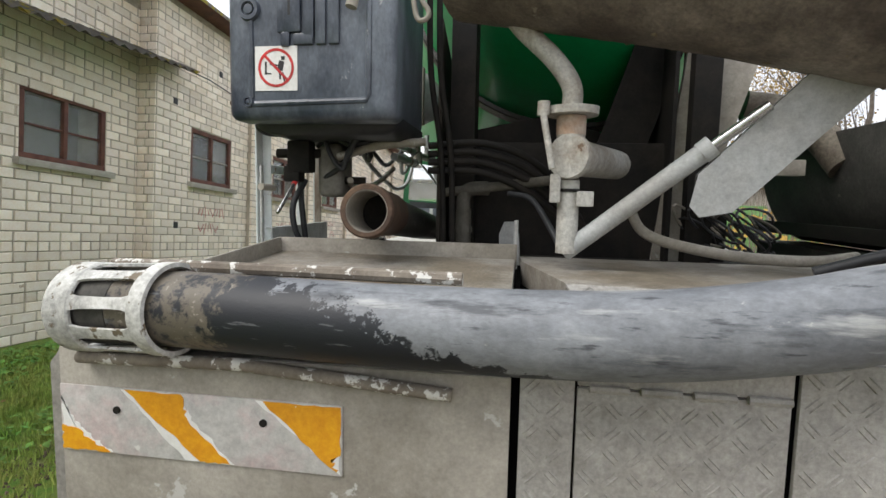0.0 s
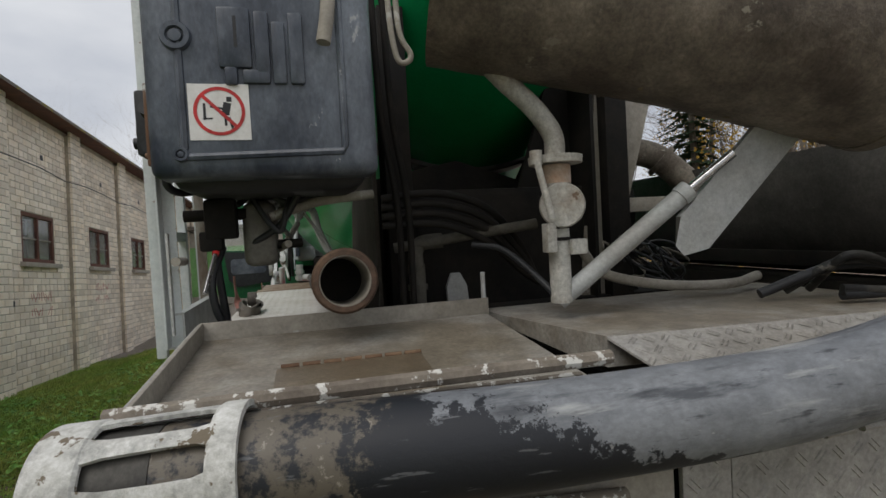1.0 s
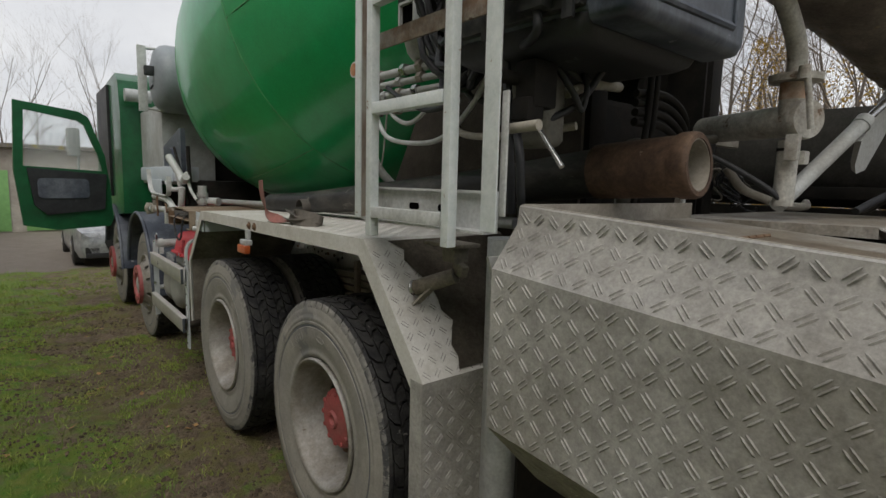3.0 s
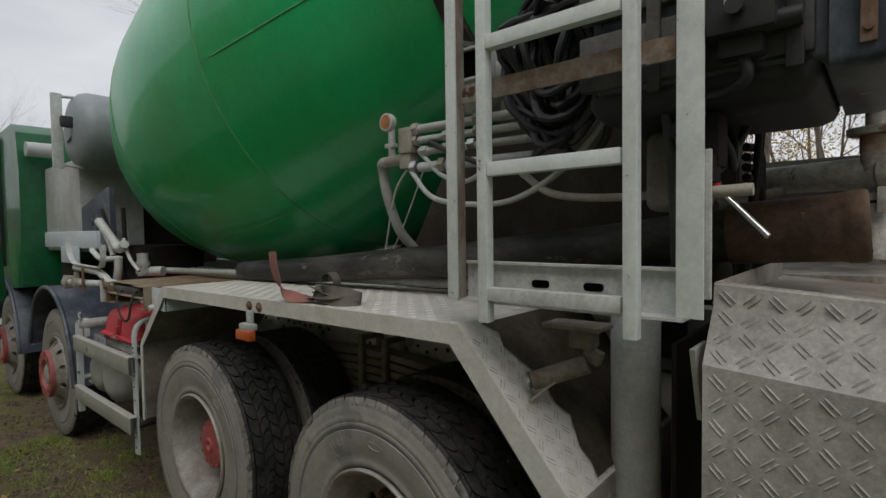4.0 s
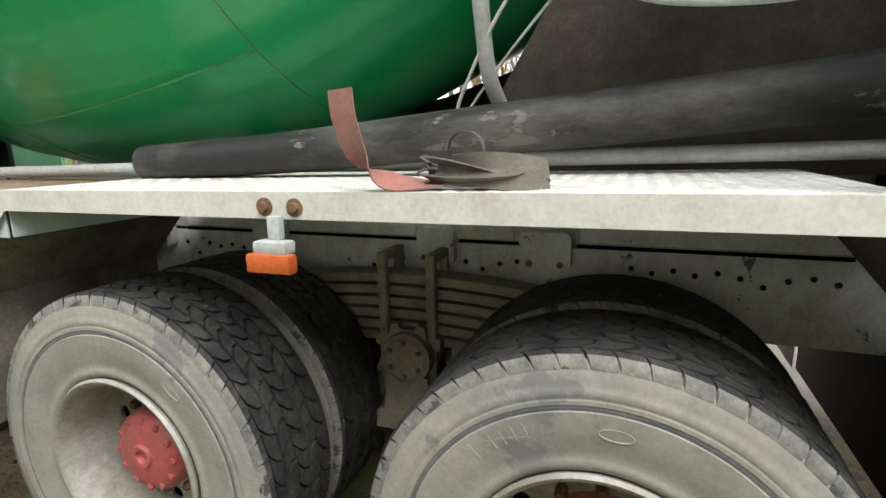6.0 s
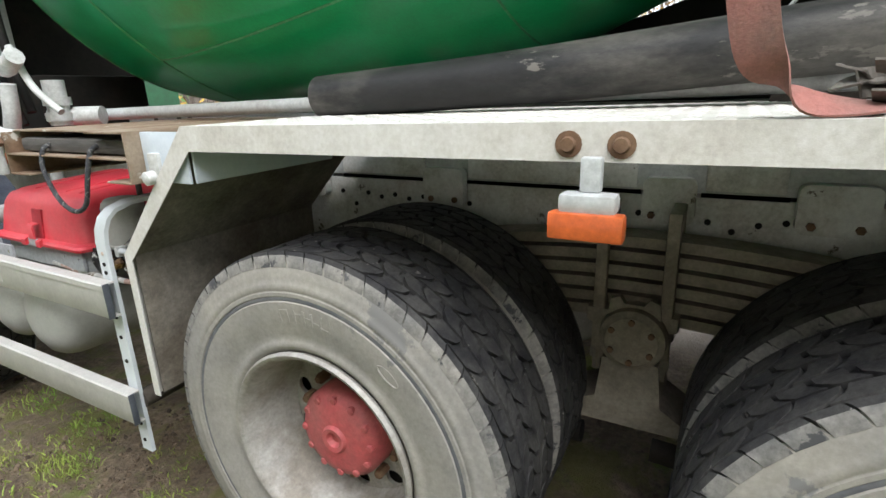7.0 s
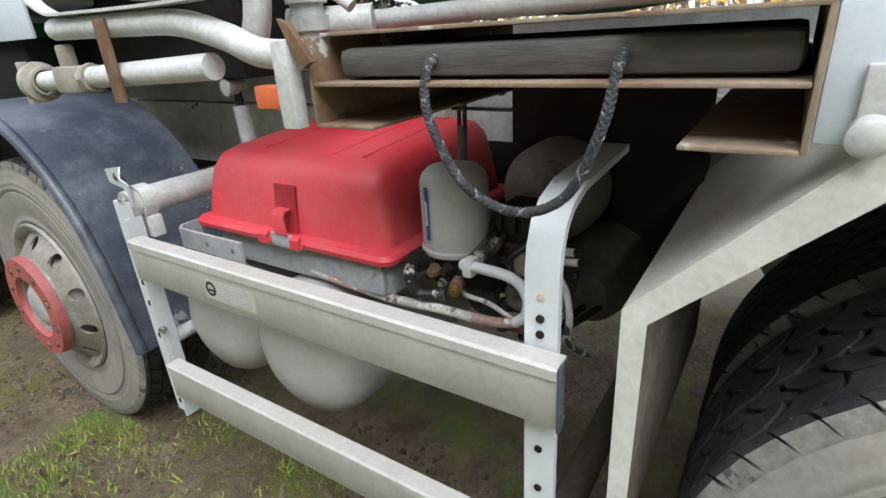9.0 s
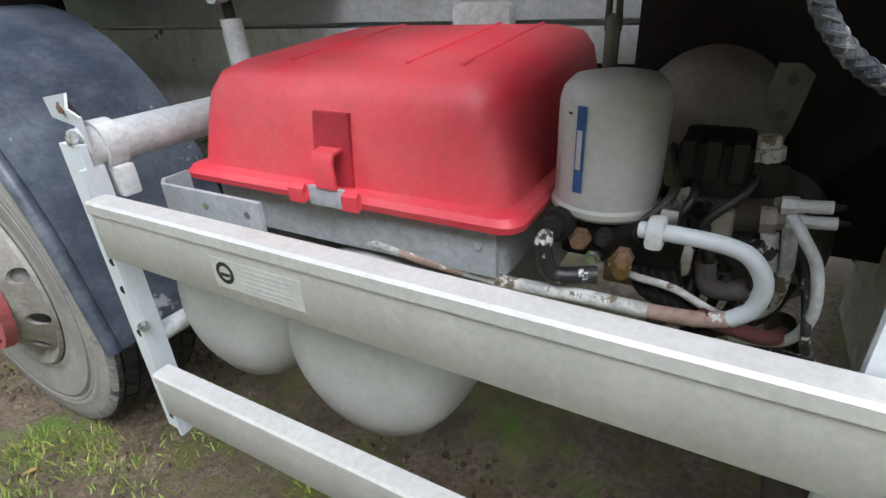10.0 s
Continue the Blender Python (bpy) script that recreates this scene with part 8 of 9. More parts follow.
def brick_field(x, y0, y1, z0, z1, holes, seed):
    """Courses of running bond on a wall plane: centre, length."""
    rnd = random.Random(seed)
    out = []
    for c in range(int((z1 - z0) / 0.12)):
        z = z0 + c * 0.12 + 0.06
        y = y0 - (0.0, 0.155)[c % 2]
        while y < y1:
            l = 0.30 if (c % 5) else 0.145
            a, b = max(y, y0), min(y + l, y1)
            for h in holes:
                if h[2] < z < h[3]:
                    if h[0] < b <= h[1] + 0.31 and a >= h[0]:
                        a = max(a, h[1])
                    elif a < h[0] < b:
                        b = h[0]
            if b - a > 0.035 and not any(h[2] < z < h[3] and h[0] < (a + b) / 2 < h[1] for h in holes):
                out.append((x + rnd.uniform(-0.003, 0.003), (a + b) / 2, z, b - a - 0.014))
            y += l + 0.01
    return out


bricks = brick_field(WX, CORNER, WEND, 0.0, WTOP, holes, 1) + brick_field(LX0, -3.0, CORNER, 0.0, 4.8, [LOW_HOLE], 2)
pil = []
for y in [4.02 + 0.14, *[W_Y[k] + 1.434 for k in range(6)]]:
    if y > 5:
        for c in range(43):
            for s in (-1, 1):
                pil.append((WX + 0.12, y + s * (0.125 if c % 2 else 0.0) + (0 if c % 2 else s * 0.19), 0.06 + c * 0.12, 0.238 if c % 2 else (0.118 if s else 0.238)))
            if c % 2 == 0:
                pil.append((WX + 0.12, y, 0.06 + c * 0.12, 0.238))
for k in range(6):
    bm = B()
    box(bm, (WX + 0.045, W_Y[k] + 1.434, 2.4), (0.138, 0.47, 5.3))
    part("pilaster", bm, MORTAR, house, "brick pilaster")


def joined_bricks(rows, name, mat, depth=0.05):
    vv, ff = [], []
    for x, y, z, l in rows:
        b0 = len(vv)
        hl, hz, e = l / 2, 0.053, 0.005
        vv += [(x - depth, y - hl, z - hz), (x - depth, y + hl, z - hz), (x - depth, y + hl, z + hz), (x - depth, y - hl, z + hz),
               (x - e, y - hl, z - hz), (x - e, y + hl, z - hz), (x - e, y + hl, z + hz), (x - e, y - hl, z + hz),
               (x, y - hl + e, z - hz + e), (x, y + hl - e, z - hz + e), (x, y + hl - e, z + hz - e), (x, y - hl + e, z + hz - e)]
        for k in range(4):
            j = (k + 1) % 4
            ff += [(b0 + k, b0 + j, b0 + 4 + j, b0 + 4 + k), (b0 + 4 + k, b0 + 4 + j, b0 + 8 + j, b0 + 8 + k)]
        ff.append((b0 + 8, b0 + 9, b0 + 10, b0 + 11))
    me = bpy.data.meshes.new(name)
    me.from_pydata(vv, [], ff)
    me.materials.append(mat)
    return me


def island_vary(m, amount):
    """Let the joined pieces differ in brightness from one to the next."""
    nt = m.node_tree
    b = nt.nodes["Principled BSDF"]
    src = b.inputs["Base Color"].links[0].from_socket
    geo = nt.nodes.new("ShaderNodeNewGeometry")
    r = nt.nodes.new("ShaderNodeMapRange")
    r.inputs["To Min"].default_value, r.inputs["To Max"].default_value = 1 - amount, 1 + amount
    h = nt.nodes.new("ShaderNodeHueSaturation")
    nt.links.new(geo.outputs["Random Per Island"], r.inputs["Value"])
    nt.links.new(r.outputs["Result"], h.inputs["Value"])
    nt.links.new(src, h.inputs["Color"])
    nt.links.new(h.outputs["Color"], b.inputs["Base Color"])
    return m


BRICKS = island_vary(material("pale sand-lime brickwork", (0.87, 0.785, 0.675), 0.9, second=(0.79, 0.69, 0.575), scale=1.1, grain=60, bump=0.4, gritty=1.3, wear=(0.44, 0.34, 0.25), wear_at=0.67, wear_scale=3), 0.15)
near = sorted(range(len(bricks)), key=lambda i: abs(bricks[i][1] - 3.9) + 1.2 * abs(bricks[i][2] - 2.0))[:290]
near_set = set(near)
rest = [b for i, b in enumerate(bricks) if i not in near_set] + pil
bm = B()
for c in range(42):
    for x_, l_ in (((-0.09, 0.16), (-0.245, 0.12)) if c % 2 else ((-0.06, 0.10), (-0.21, 0.17))):
        box(bm, (WX + x_, CORNER - 0.004, 0.06 + c * 0.12), (l_ - 0.012, 0.03, 0.106), bevel=0.004)
o = part("brickwork", bm, BRICKS, house, "bricks on the end of the wall")
tagged(o, kind="stuff")
ob = new("brickwork", joined_bricks(rest, "brickwork", BRICKS))
ob.parent = house
tagged(ob, "pale sand-lime bricks", kind="stuff")
brick_meshes = {}
for i in near:
    x, y, z, l = bricks[i]
    key = round(l, 3)
    if key not in brick_meshes:
        brick_meshes[key] = joined_bricks([(0, 0, 0, key)], "brick", BRICK)
    o = new("brick", brick_meshes[key])
    o.parent, o.location = house, (x, y, z)


def window(y0, y1, z0, z1, x, cross):
    bm = B()
    f = 0.07
    for a, b, c, d in ((y0, y1, z0, z0 + f), (y0, y1, z1 - f, z1), (y0, y0 + f, z0 + f, z1 - f), (y1 - f, y1, z0 + f, z1 - f), ((y0 + y1) / 2 - 0.03, (y0 + y1) / 2 + 0.03, z0 + f, z1 - f)):
        box(bm, (x - 0.05, (a + b) / 2, (c + d) / 2), (0.07, b - a - 0.002, d - c - 0.002), bevel=0.005)
    w = part("window", bm, BROWN, house, "peeling brown wooden window")
    bm = B()
    for k in (0, 1):
        a, b = (y0 + f, (y0 + y1) / 2 - 0.03) if k == 0 else ((y0 + y1) / 2 + 0.03, y1 - f)
        box(bm, (x - 0.05, (a + b) / 2, z0 + (z1 - z0) * 0.48), (0.03, b - a, 0.025))
    part("glazing_bar", bm, DUSTY if cross else BROWN, w)
    for k in (0, 1):
        a, b = (y0 + f, (y0 + y1) / 2 - 0.03) if k == 0 else ((y0 + y1) / 2 + 0.03, y1 - f)
        bm = B()
        box(bm, (x - 0.06, (a + b) / 2, (z0 + z1) / 2), (0.004, b - a, z1 - z0 - 2 * f))
        p = part("pane", bm, PANE, w)
        p.visible_shadow = False
    bm = B()
    box(bm, (x + 0.01, (y0 + y1) / 2, z0 - 0.045), (0.16, y1 - y0 + 0.16, 0.085), (0, 6, 0), bevel=0.01)
    part("sill", bm, LIMESTONE, w, "stained brick sill")
    # back panel for the room; where near-black, the room's shade is its colour
    bm = B()
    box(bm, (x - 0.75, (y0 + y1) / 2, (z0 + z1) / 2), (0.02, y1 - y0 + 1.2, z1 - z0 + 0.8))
    part("room_wall", bm, LIMESTONE if not cross else DARK, w, "panel standing in for the room behind the window")


window(*LOW_HOLE, LX0, False)
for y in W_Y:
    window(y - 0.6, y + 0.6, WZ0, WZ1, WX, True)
# black squares on the wall for the shade in its vent holes
for y, z in [(W_Y[k] - 1.02, 3.55) for k in range(6)] + [(W_Y[k] - 0.95, 1.6) for k in range(6)] + [(W_Y[k] + 0.2, 4.35) for k in range(5)]:
    bm = B()
    box(bm, (WX + 0.002, y, z), (0.006, 0.10, 0.10))
    part("vent_hole", bm, INK, house)
bm = B()
sweep(bm, [(WX + 0.20, 4.0 + k * 1.0, 4.02 + 0.04 * math.sin(k * 2.2)) for k in range(19)], 0.010, 6)
part("wall_cable", bm, BLACK, house, "black cable strung along the wall")
bm = B()
for k in range(48):
    y0, z0 = W_Y[k // 16] - 0.35 + 0.055 * (k % 9) * 1.6, 1.85 - 0.28 * (k % 16 // 9) - 0.15 * (k // 16 % 2)
    box(bm, (WX + 0.0035, y0, z0), (0.001, 0.018, 0.12 + 0.04 * (k % 3)), (18 * ((k % 5) - 2), 0, 0))
part("paint_writing", bm, material("faint red paint", (0.58, 0.22, 0.18), 0.9, scale=9), house, "faint red paint strokes")
tagged(bpy.data.objects["paint_writing"], kind="stuff")

# ---- garage, car and road end ----
GY = 20.6
gar = thing("garage_row", "low garage building with light green metal doors", "building")
bm = B()
box(bm, (0.5, GY + 3.2, 2.55), (36, 6, 3.2))
part("wall", bm, LIMESTONE, gar, "weathered pale garage wall")
bm = B()
box(bm, (0.5, GY + 3.2, 4.2), (37, 6.6, 0.14))
part("roof", bm, SLATE, gar, "flat roof edge")
for k in range(9):
    x = -13 + 3.1 * k
    bm = B()
    box(bm, (x, GY + 0.18, 2.36), (2.7, 0.06, 2.05), bevel=0.01)
    d = part("garage_door", bm, GARAGE, gar, "light green metal garage door")
    bm = B()
    box(bm, (x, GY + 0.145, 2.36), (0.02, 0.02, 2.0))
    part("door_gap", bm, DARK, d)


def car_loops():
    """Cross-sections of a saloon from its nose to its tail: y, half width, floor, shoulder, roof, roof half width."""
    rows = [(0.0, 0.70, 0.28, 0.62, 0.64, 0.62), (0.06, 0.82, 0.20, 0.70, 0.72, 0.70), (0.25, 0.89, 0.18, 0.78, 0.80, 0.72), (1.15, 0.91, 0.18, 0.92, 0.95, 0.72), (1.25, 0.91, 0.18, 0.93, 1.00, 0.70),
            (1.95, 0.91, 0.18, 0.95, 1.40, 0.58), (2.6, 0.91, 0.18, 0.96, 1.44, 0.56), (3.4, 0.91, 0.18, 0.97, 1.38, 0.56), (4.1, 0.90, 0.18, 0.98, 1.04, 0.62), (4.6, 0.86, 0.22, 0.95, 0.98, 0.66), (4.72, 0.80, 0.35, 0.80, 0.82, 0.66)]
    out = []
    for y, w, f, s, r, rw in rows:
        out.append([(-w * 0.92, y, f), (-w, y, f + 0.15), (-w, y, (f + s) / 2), (-w * 0.97, y, s), (-rw, y, r - 0.03), (-rw * 0.7, y, r), (0, y, r + 0.02), (rw * 0.7, y, r), (rw, y, r - 0.03), (w * 0.97, y, s), (w, y, (f + s) / 2), (w, y, f + 0.15), (w * 0.92, y, f)])
    return out


bm = B()
loft(bm, car_loops())
CARM = pose(-0.40, 10.55, ground_z(-0.4, 11.5) - 0.02, 2, 0, 0)
car = thing("parked_car", "silver-grey saloon car parked facing the truck", "car", CARM)
part("body", bm, CARPAINT, car, "silver-grey car body")
bm = B()
prism(bm, [(-0.34, 0.30), (0.34, 0.30), (0.42, 0.50), (0.38, 0.66), (-0.38, 0.66), (-0.42, 0.50)], -0.03, 0.04, "y")
part("grille", bm, INK, car, "black front grille")
bm = B()
box(bm, (0, -0.045, 0.42), (0.50, 0.012, 0.11), bevel=0.004)
part("number_plate", bm, WHITE, car)
bm = B()
box(bm, (0, 0.0, 0.235), (1.5, 0.10, 0.10), bevel=0.02)
part("bumper_grille", bm, INK, car)
for s in (-1, 1):
    bm = B()
    prism(bm, [(s * 0.46, 0.58), (s * 0.80, 0.63), (s * 0.82, 0.72), (s * 0.50, 0.68)], -0.01, 0.14, "y")
    part("headlight", bm, LAMP, car, "clear headlight")
    bm = B()
    box(bm, (s * 0.62, 0.04, 0.34), (0.26, 0.08, 0.14), bevel=0.02)
    part("air_intake", bm, INK, car)
    for y in (0.85, 3.7):
        bm = B()
        lathe(bm, [(0, 0), (0, 0.2), (0.02, 0.30), (0.05, 0.32), (0.2, 0.32), (0.22, 0.25), (0.22, 0)], (s * 0.93, y, 0.32), (-s, 0, 0), 28)
        w = part("wheel", bm, TREAD, car, "black car tyre")
        bm = B()
        lathe(bm, [(0, 0), (-0.005, 0.19), (0.01, 0.2), (0.01, 0)], (s * 0.935, y, 0.32), (-s, 0, 0), 20)
        part("rim", bm, CHROME, w)
bm = B()
prism(bm, [(1.22, 1.01), (1.93, 1.41), (1.90, 1.42), (1.20, 1.02)], -0.62, 0.62, "x")
part("windscreen", bm, BLACK, car, "dark windscreen")

# ---- trees ----
def branch(bm, p, d, length, r, depth, rnd, twig_bm):
    pts, rad = [p], [r]
    n = 4 if depth else 3
    for k in range(n):
        d = (d + Vector((rnd.uniform(-1, 1), rnd.uniform(-1, 1), rnd.uniform(-0.4, 0.7))) * 0.16).normalized()
        p = p + d * length / n
        pts.append(p)
        rad.append(r * (1 - 0.62 * (k + 1) / n))
    sweep(bm if depth > 3 else twig_bm, pts, rad, 6 if depth > 3 else 3, caps=False)
    if depth == 0:
        return
    for k in range(rnd.randint(3, 5)):
        i = rnd.randint(1, n)
        q = (d + Vector((rnd.uniform(-1, 1), rnd.uniform(-1, 1), rnd.uniform(-0.25, 0.8))) * 0.85).normalized()
        branch(bm, pts[i], q, length * rnd.uniform(0.5, 0.72), rad[i] * 0.62, depth - 1, rnd, twig_bm)


def bare_tree(seed, height, leaves=None):
    rnd = random.Random(seed)
    tb, cb = B(), B()
    branch(tb, Vector((0, 0, -0.2)), Vector((0, 0, 1)), height * 0.66, height * 0.012, 5, rnd, cb)
    t = thing("bare_tree", "leafless grey tree with many thin twigs", "tree", pose(0, 0, -50), tb, BARK, group="trees beyond the yard")
    part("crown", cb, TWIG, t, "bare brown twigs")
    if leaves:
        lb = B()
        for _ in range(2600):
            a, h = rnd.uniform(0, 6.28), rnd.uniform(0.35, 1.0)
            rr_ = height * 0.30 * rnd.random() ** 0.5 * (1.25 - h)
            c = Vector((rr_ * math.cos(a), rr_ * math.sin(a), height * h))
            u = Vector((rnd.uniform(-1, 1), rnd.uniform(-1, 1), rnd.uniform(-1, 1))).normalized() * 0.055
            v = u.orthogonal().normalized() * 0.042
            lb.faces.new([lb.verts.new(c + w) for w in (u, v, -u, -v)])
        part("leaves", lb, leaves, t, "sparse yellow autumn leaves")
    return t


def spruce(seed, height):
    rnd = random.Random(seed)
    tb, cb = B(), B()
    sweep(tb, [(0, 0, -0.2), (0, 0, height)], [height * 0.018, 0.02], 8)
    for k in range(26):
        z = height * (0.08 + 0.9 * k / 26)
        L = height * 0.21 * (1 - k / 27) + 0.1
        for j in range(9):
            a = 2 * math.pi * (j + rnd.random()) / 9
            d = Vector((math.cos(a), math.sin(a), -0.25))
            for m_ in range(5):
                c = Vector((0, 0, z)) + d * L * (m_ + 0.6) / 5
                wdt = L * 0.16 * (1.2 - m_ / 5)
                side = Vector((-math.sin(a), math.cos(a), 0))
                cb.faces.new([cb.verts.new(c + q) for q in (side * wdt + Vector((0, 0, -0.05)), d * L * 0.16, side * -wdt + Vector((0, 0, -0.07)), d * L * -0.12)])
    t = thing("spruce_tree", "dark green spruce tree", "tree", pose(0, 0, -50), tb, BARK, group="trees beyond the yard")
    part("needles", cb, NEEDLE, t, "dark drooping needle boughs")
    return t


rnd = random.Random(7)
kinds = [bare_tree(11, 11), bare_tree(12, 13), bare_tree(13, 9.5), bare_tree(14, 10, LEAFY)]
firs = [spruce(21, 10)]
spots = []
for k in range(84):
    a = radians(-26 + 92 * rnd.random())
    spots.append((math.cos(a) * rnd.uniform(17, 34), math.sin(a) * rnd.uniform(17, 34), rnd.choice((0, 1, 2, 0, 1, 2, 0, 3))))
spots = [q for q in spots if not 0.86 < math.atan2(q[1] + 2.7, q[0] + 0.84) < 0.98]
spots += [(14, 14.2, 4), (19, 19.6, 4), (10.5, 17, 2), (13, 9, 3), (22, 16, 4), (-13, 34, 0), (-9, 33, 1), (-16, 36, 2), (-6, 36, 1), (-19, 32, 0), (-3, 35, 2), (-22, 30, 1), (3, 36, 0)]
spots += [(rnd.uniform(-34, 6), rnd.uniform(31, 50), rnd.choice((0, 1, 2, 1))) for k in range(34)]
used = set()
for x, y, kd in spots:
    if y > 28 and x < 8:
        x, y = x * 1.25, y * 1.3 + 4
    src = firs[0] if kd == 4 else kinds[kd]
    m = pose(x, y, ground_z(x, y), 0, 0, rnd.uniform(0, 360)) @ Matrix.Scale(rnd.uniform(0.8, 1.15), 4)
    if kd not in used:
        used.add(kd)
        src.matrix_world = m
    else:
        c = copy_thing(src, m)
        c.matrix_world = m

# undergrowth beyond the truck: thin stems
bm = B()
for k in range(2600):
    a = radians(-28 + 96 * rnd.random())
    d = rnd.uniform(13, 26)
    x, y = math.cos(a) * d, math.sin(a) * d
    z = ground_z(x, y)
    h = rnd.uniform(1.0, 3.6)
    lean = Vector((rnd.uniform(-0.25, 0.25), rnd.uniform(-0.25, 0.25), 1))
    p = Vector((x, y, z - 0.1))
    q = p + lean * h
    s = Vector((rnd.uniform(-1, 1), rnd.uniform(-1, 1), 0)).normalized() * 0.010
    v = [bm.verts.new(p + s), bm.verts.new(p - s), bm.verts.new(q - s * 0.3), bm.verts.new(q + s * 0.3)]
    bm.faces.new(v)
thing("undergrowth", "thicket of thin bare stems beyond the yard", "shrubs", None, bm, TWIG, kind="stuff")
bm = B()
for k in range(3200):
    a = radians(-28 + 96 * rnd.random())
    d = rnd.uniform(15, 27)
    x, y = math.cos(a) * d, math.sin(a) * d
    c = Vector((x, y, ground_z(x, y) + rnd.uniform(0.1, 2.0)))
    u = Vector((rnd.uniform(-1, 1), rnd.uniform(-1, 1), rnd.uniform(-1, 1))).normalized() * 0.14
    v = u.orthogonal().normalized() * 0.10
    bm.faces.new([bm.verts.new(c + w) for w in (u, v, -u, -v)])
thing("yellow_shrubs", "low shrubs with yellow autumn leaves", "shrubs", None, bm, LEAFY, kind="stuff")

# ---- grass and fallen leaves ----
vv, ff = [], []
rnd = random.Random(5)


def blade(x, y, h, w, spread):
    z = ground_z(x, y)
    a = rnd.uniform(0, 6.28)
    lx, ly = rnd.uniform(-spread, spread), rnd.uniform(-spread, spread)
    i = len(vv)
    c, s = math.cos(a) * w, math.sin(a) * w
    vv.extend([(x - c, y - s, z - 0.01), (x + c, y + s, z - 0.01), (x + lx * 0.5 + c * 0.8, y + ly * 0.5 + s * 0.8, z + h * 0.65), (x + lx * 0.5 - c * 0.8, y + ly * 0.5 - s * 0.8, z + h * 0.65), (x + lx, y + ly, z + h)])
    ff.extend([(i, i + 1, i + 2, i + 3), (i + 3, i + 2, i + 4)])


# a thin cover towards the wall
for k in range(60000):
    y, x = rnd.uniform(-4.5, 10.8), rnd.uniform(-5.55, -2.0)
    dens = (1.0 - 0.9 * smooth(-3.4, -2.4, x)) * (0.5 + 0.9 * (noise.noise((x * 0.9, y * 0.9, 5)) + 0.35))
    if rnd.random() < dens:
        blade(x, y, rnd.uniform(0.03, 0.085), rnd.uniform(0.002, 0.004), 0.035)
# tufts, thick towards the wall and few in the mud by the wheels
for k in range(11000):
    y, x = rnd.uniform(-4.0, 9.5), rnd.uniform(-5.4, -0.9)
    if x > -1.35 and -1 < y < 2.1:
        continue
    if rnd.random() > 1.0 - 0.62 * smooth(-3.6, -2.2, x) or noise.noise((x * 1.1, y * 1.1, 9)) < -0.25:
        continue
    r = rnd.uniform(0.015, 0.07)
    low = smooth(-3.4, -2.3, x)
    for j in range(rnd.randint(8, 26)):
        q, d = rnd.uniform(0, 6.28), r * (1 + 0.8 * low) * rnd.random() ** 0.5
        blade(x + d * math.cos(q), y + d * math.sin(q), rnd.uniform(0.02, 0.075) * (1 - 0.55 * low), rnd.uniform(0.0016, 0.0034), 0.04)
for k in range(2600):
    x, y = rnd.uniform(-2.9, -1.15), rnd.uniform(1.9, 6.2)
    if noise.noise((x * 2.2, y * 2.2, 31)) < 0.20:
        continue
    for j in range(rnd.randint(6, 16)):
        q, d = rnd.uniform(0, 6.28), 0.05 * rnd.random() ** 0.5
        blade(x + d * math.cos(q), y + d * math.sin(q), rnd.uniform(0.012, 0.040), rnd.uniform(0.0014, 0.0030), 0.03)
me = bpy.data.meshes.new("grass")
me.from_pydata(vv, [], ff)
me.materials.append(island_vary(GRASS, 0.4))
tagged(new("grass", me), "short patchy green grass growing in mud", "grass", kind="stuff")
# crumbs of earth in the bare lanes
cv_, cf_ = [], []
for k in range(24000):
    x, y = rnd.uniform(-3.3, -0.7), rnd.uniform(-2.0, 5.5)
    if noise.noise((x * 1.7, y * 1.7, 4)) < -0.15:
        continue
    z, s = ground_z(x, y), 0.003 + 0.016 * rnd.random() ** 2.5
    i, a = len(cv_), rnd.uniform(0, 6.28)
    ring = [(x + s * rnd.uniform(0.6, 1.2) * math.cos(a + q), y + s * rnd.uniform(0.6, 1.2) * math.sin(a + q)) for q in (0, 1.26, 2.5, 3.8, 5.0)]
    cv_ += [(px, py, z - 0.003) for px, py in ring] + [(x + (px - x) * 0.6, y + (py - y) * 0.6, z + s * rnd.uniform(0.35, 0.8)) for px, py in ring]
    cf_ += [(i + q, i + (q + 1) % 5, i + 5 + (q + 1) % 5, i + 5 + q) for q in range(5)] + [(i + 5, i + 6, i + 7, i + 8, i + 9)]
me = bpy.data.meshes.new("earth_crumbs")
me.from_pydata(cv_, [], cf_)
me.materials.append(island_vary(material("earth crumbs", (0.16, 0.12, 0.08), 0.95, second=(0.09, 0.065, 0.042)), 0.45))
tagged(new("earth_crumbs", me), "crumbs of brown earth", "earth", kind="stuff")
# low clover and dandelion leaves by the wall
wv, wf = [], []
for k in range(9000):
    x, y = -5.6 + 2.4 * rnd.random() ** 1.5, rnd.uniform(-3.5, 7.0)
    if noise.noise((x * 0.8, y * 0.8, 2)) < -0.12:
        continue
    z, a, L = ground_z(x, y) + rnd.uniform(0.015, 0.06), rnd.uniform(0, 6.28), rnd.uniform(0.018, 0.05)
    c, s, t = math.cos(a), math.sin(a), rnd.uniform(-0.5, 0.5)
    i = len(wv)
    wv += [(x - c * L, y - s * L, z - t * L * 0.5), (x + s * L * 0.5, y - c * L * 0.5, z), (x + c * L, y + s * L, z + t * L), (x - s * L * 0.5, y + c * L * 0.5, z + 0.004)]
    wf.append((i, i + 1, i + 2, i + 3))
me = bpy.data.meshes.new("weeds")
me.from_pydata(wv, [], wf)
me.materials.append(island_vary(WEED, 0.35))
tagged(new("weeds", me), "low green clover and dandelion leaves", "weeds", kind="stuff")
bm = B()
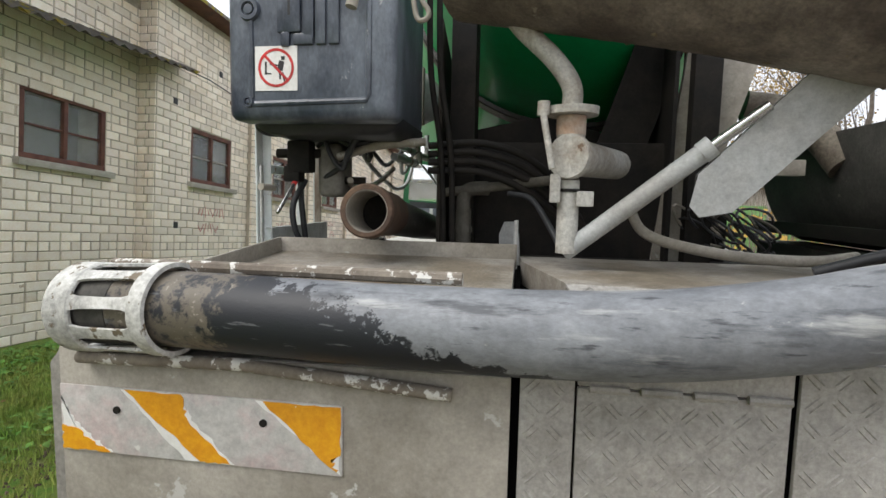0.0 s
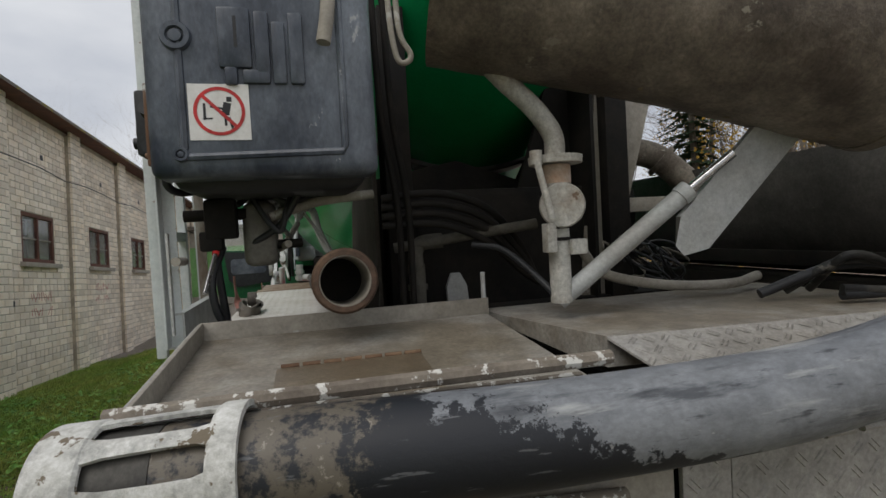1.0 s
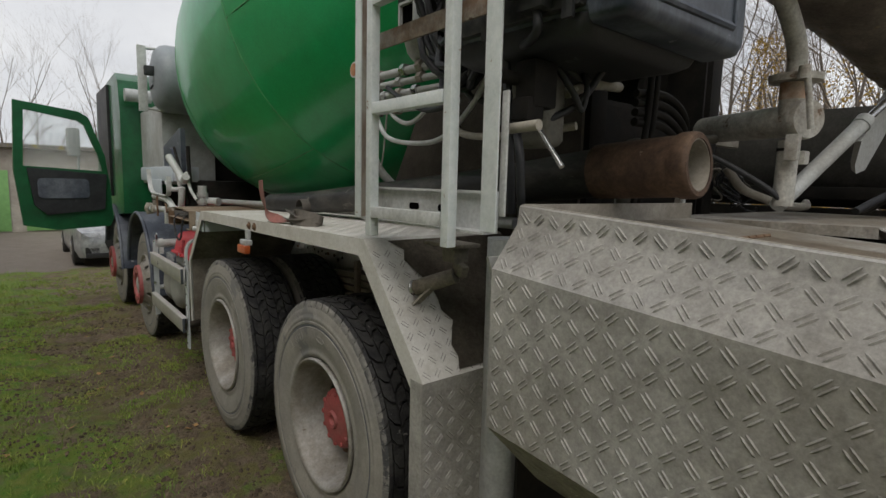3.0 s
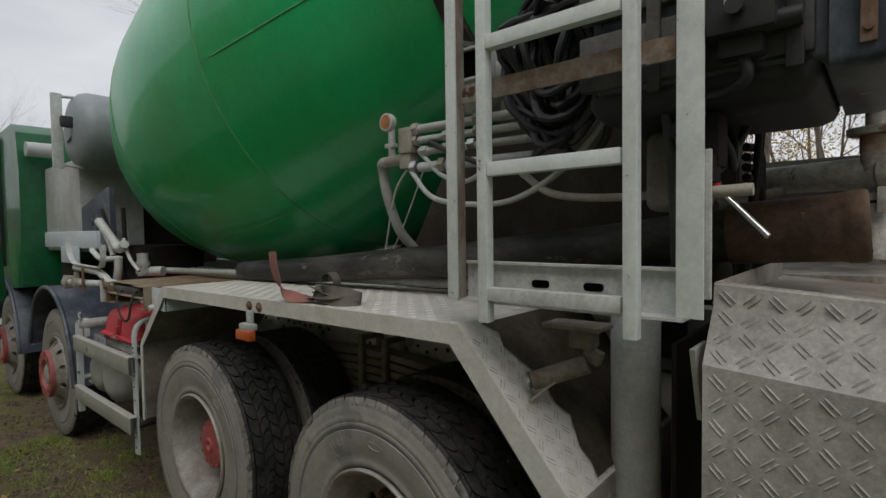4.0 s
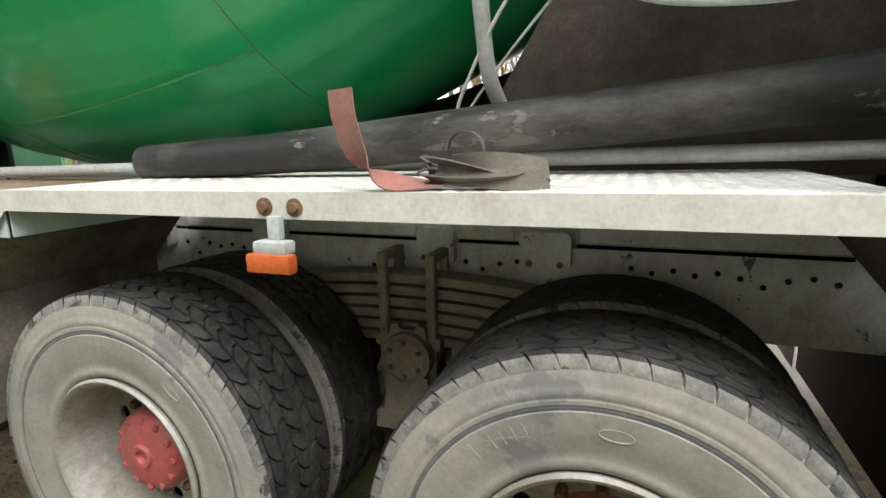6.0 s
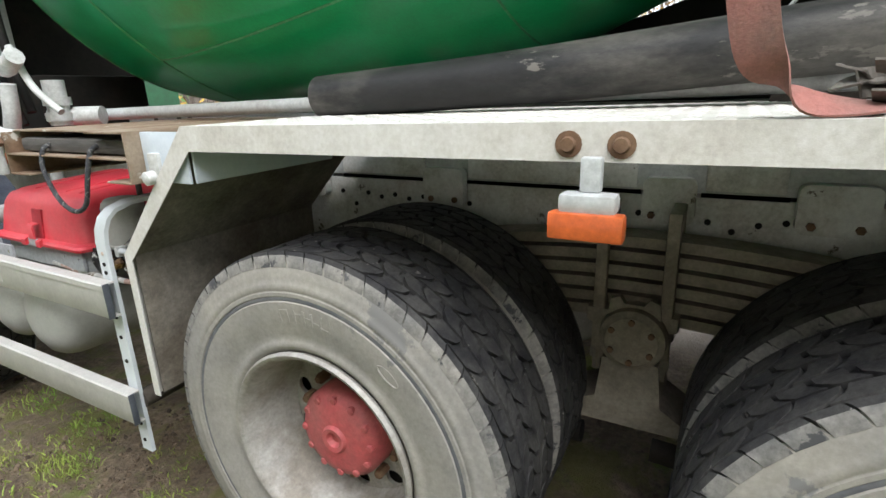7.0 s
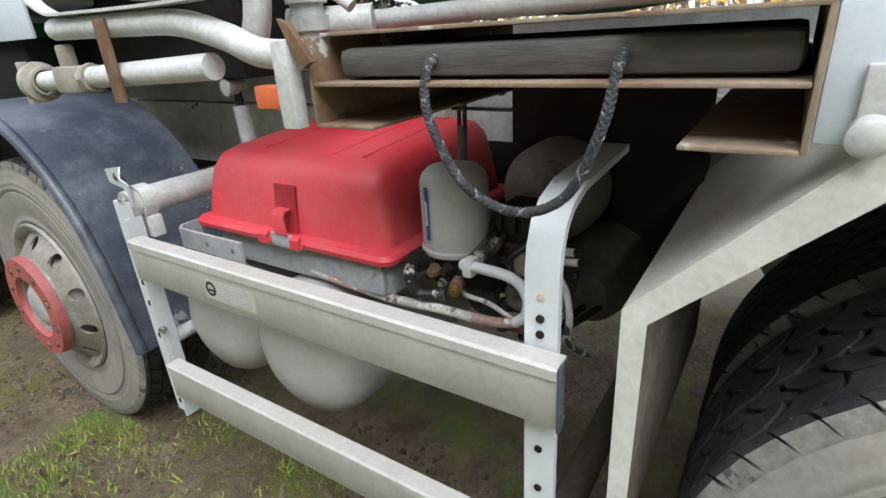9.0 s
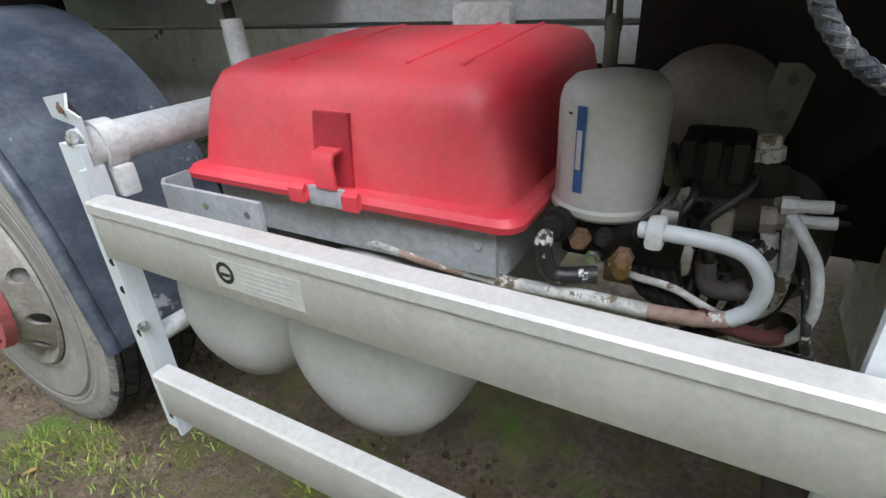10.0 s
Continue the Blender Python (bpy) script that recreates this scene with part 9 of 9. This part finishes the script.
for k in range(260):
    x, y = rnd.uniform(-5.4, -1.3), rnd.uniform(-4, 9.5)
    z = ground_z(x, y) + 0.012
    a = rnd.uniform(0, 6.28)
    u, v = Vector((math.cos(a), math.sin(a), rnd.uniform(-0.3, 0.3))) * 0.028, Vector((-math.sin(a), math.cos(a), rnd.uniform(-0.3, 0.3))) * 0.018
    c = Vector((x, y, z))
    bm.faces.new([bm.verts.new(c + w) for w in (u, u * 0.4 + v, -u, u * 0.2 - v)])
LEAFBROWN = island_vary(material("fallen leaf", (0.30, 0.15, 0.05), 0.8, second=(0.36, 0.24, 0.10), scale=4), 0.4)
thing("fallen_leaves", "scattered brown and orange fallen leaves", "leaves", None, bm, LEAFBROWN, kind="stuff")

# webbing strap on the fender
bm = B()
ribbon(bm, [(-1.268, 0.485, 1.622), (-1.266, 0.480, 1.565), (-1.255, 0.462, 1.498), (-1.238, 0.425, 1.456), (-1.220, 0.375, 1.442), (-1.200, 0.30, 1.440)],
       [(0.05, 1, 0), (0.05, 1, 0), (0.1, 0.9, 0.35), (0.35, 0.6, 0.6), (0.9, 0.1, 0.4), (1, 0, 0)], 0.054, 0.003)
strap = thing("lashing_strap", "worn red and grey webbing strap curled up on the fender", "strap", NOSE, bm, STRAP)
rnd = random.Random(77)
for k, (cy, a, h) in enumerate(((0.26, 0.105, 0.028), (0.23, 0.12, 0.020), (0.275, 0.085, 0.040), (0.21, 0.10, 0.034))):
    bm = B()
    loop_ = [(-1.175 + 0.045 * math.sin(q) + 0.006 * k, cy + a * math.cos(q), 1.448 + h * 0.5 + h * 0.5 * math.sin(q + k)) for q in [2 * math.pi * i / 9 for i in range(9)]]
    ribbon(bm, loop_, [(0.4 * math.cos(q + k), 0.2, 0.9) if k % 2 else (0.9, 0.2, 0.4 * math.sin(q)) for q in [2 * math.pi * i / 9 for i in range(9)]], 0.038, 0.003)
    part("coil", bm, STRAPGREY, strap, "dirty grey webbing loop")
bm = B()
loop_ = [(-1.155, 0.275 + 0.038 * math.cos(q), 1.505 + 0.036 * math.sin(q)) for q in [2 * math.pi * i / 10 for i in range(10)]]
ribbon(bm, loop_, [(1, 0.2, 0)] * 10, 0.042, 0.003)
part("coil", bm, STRAPGREY, strap)
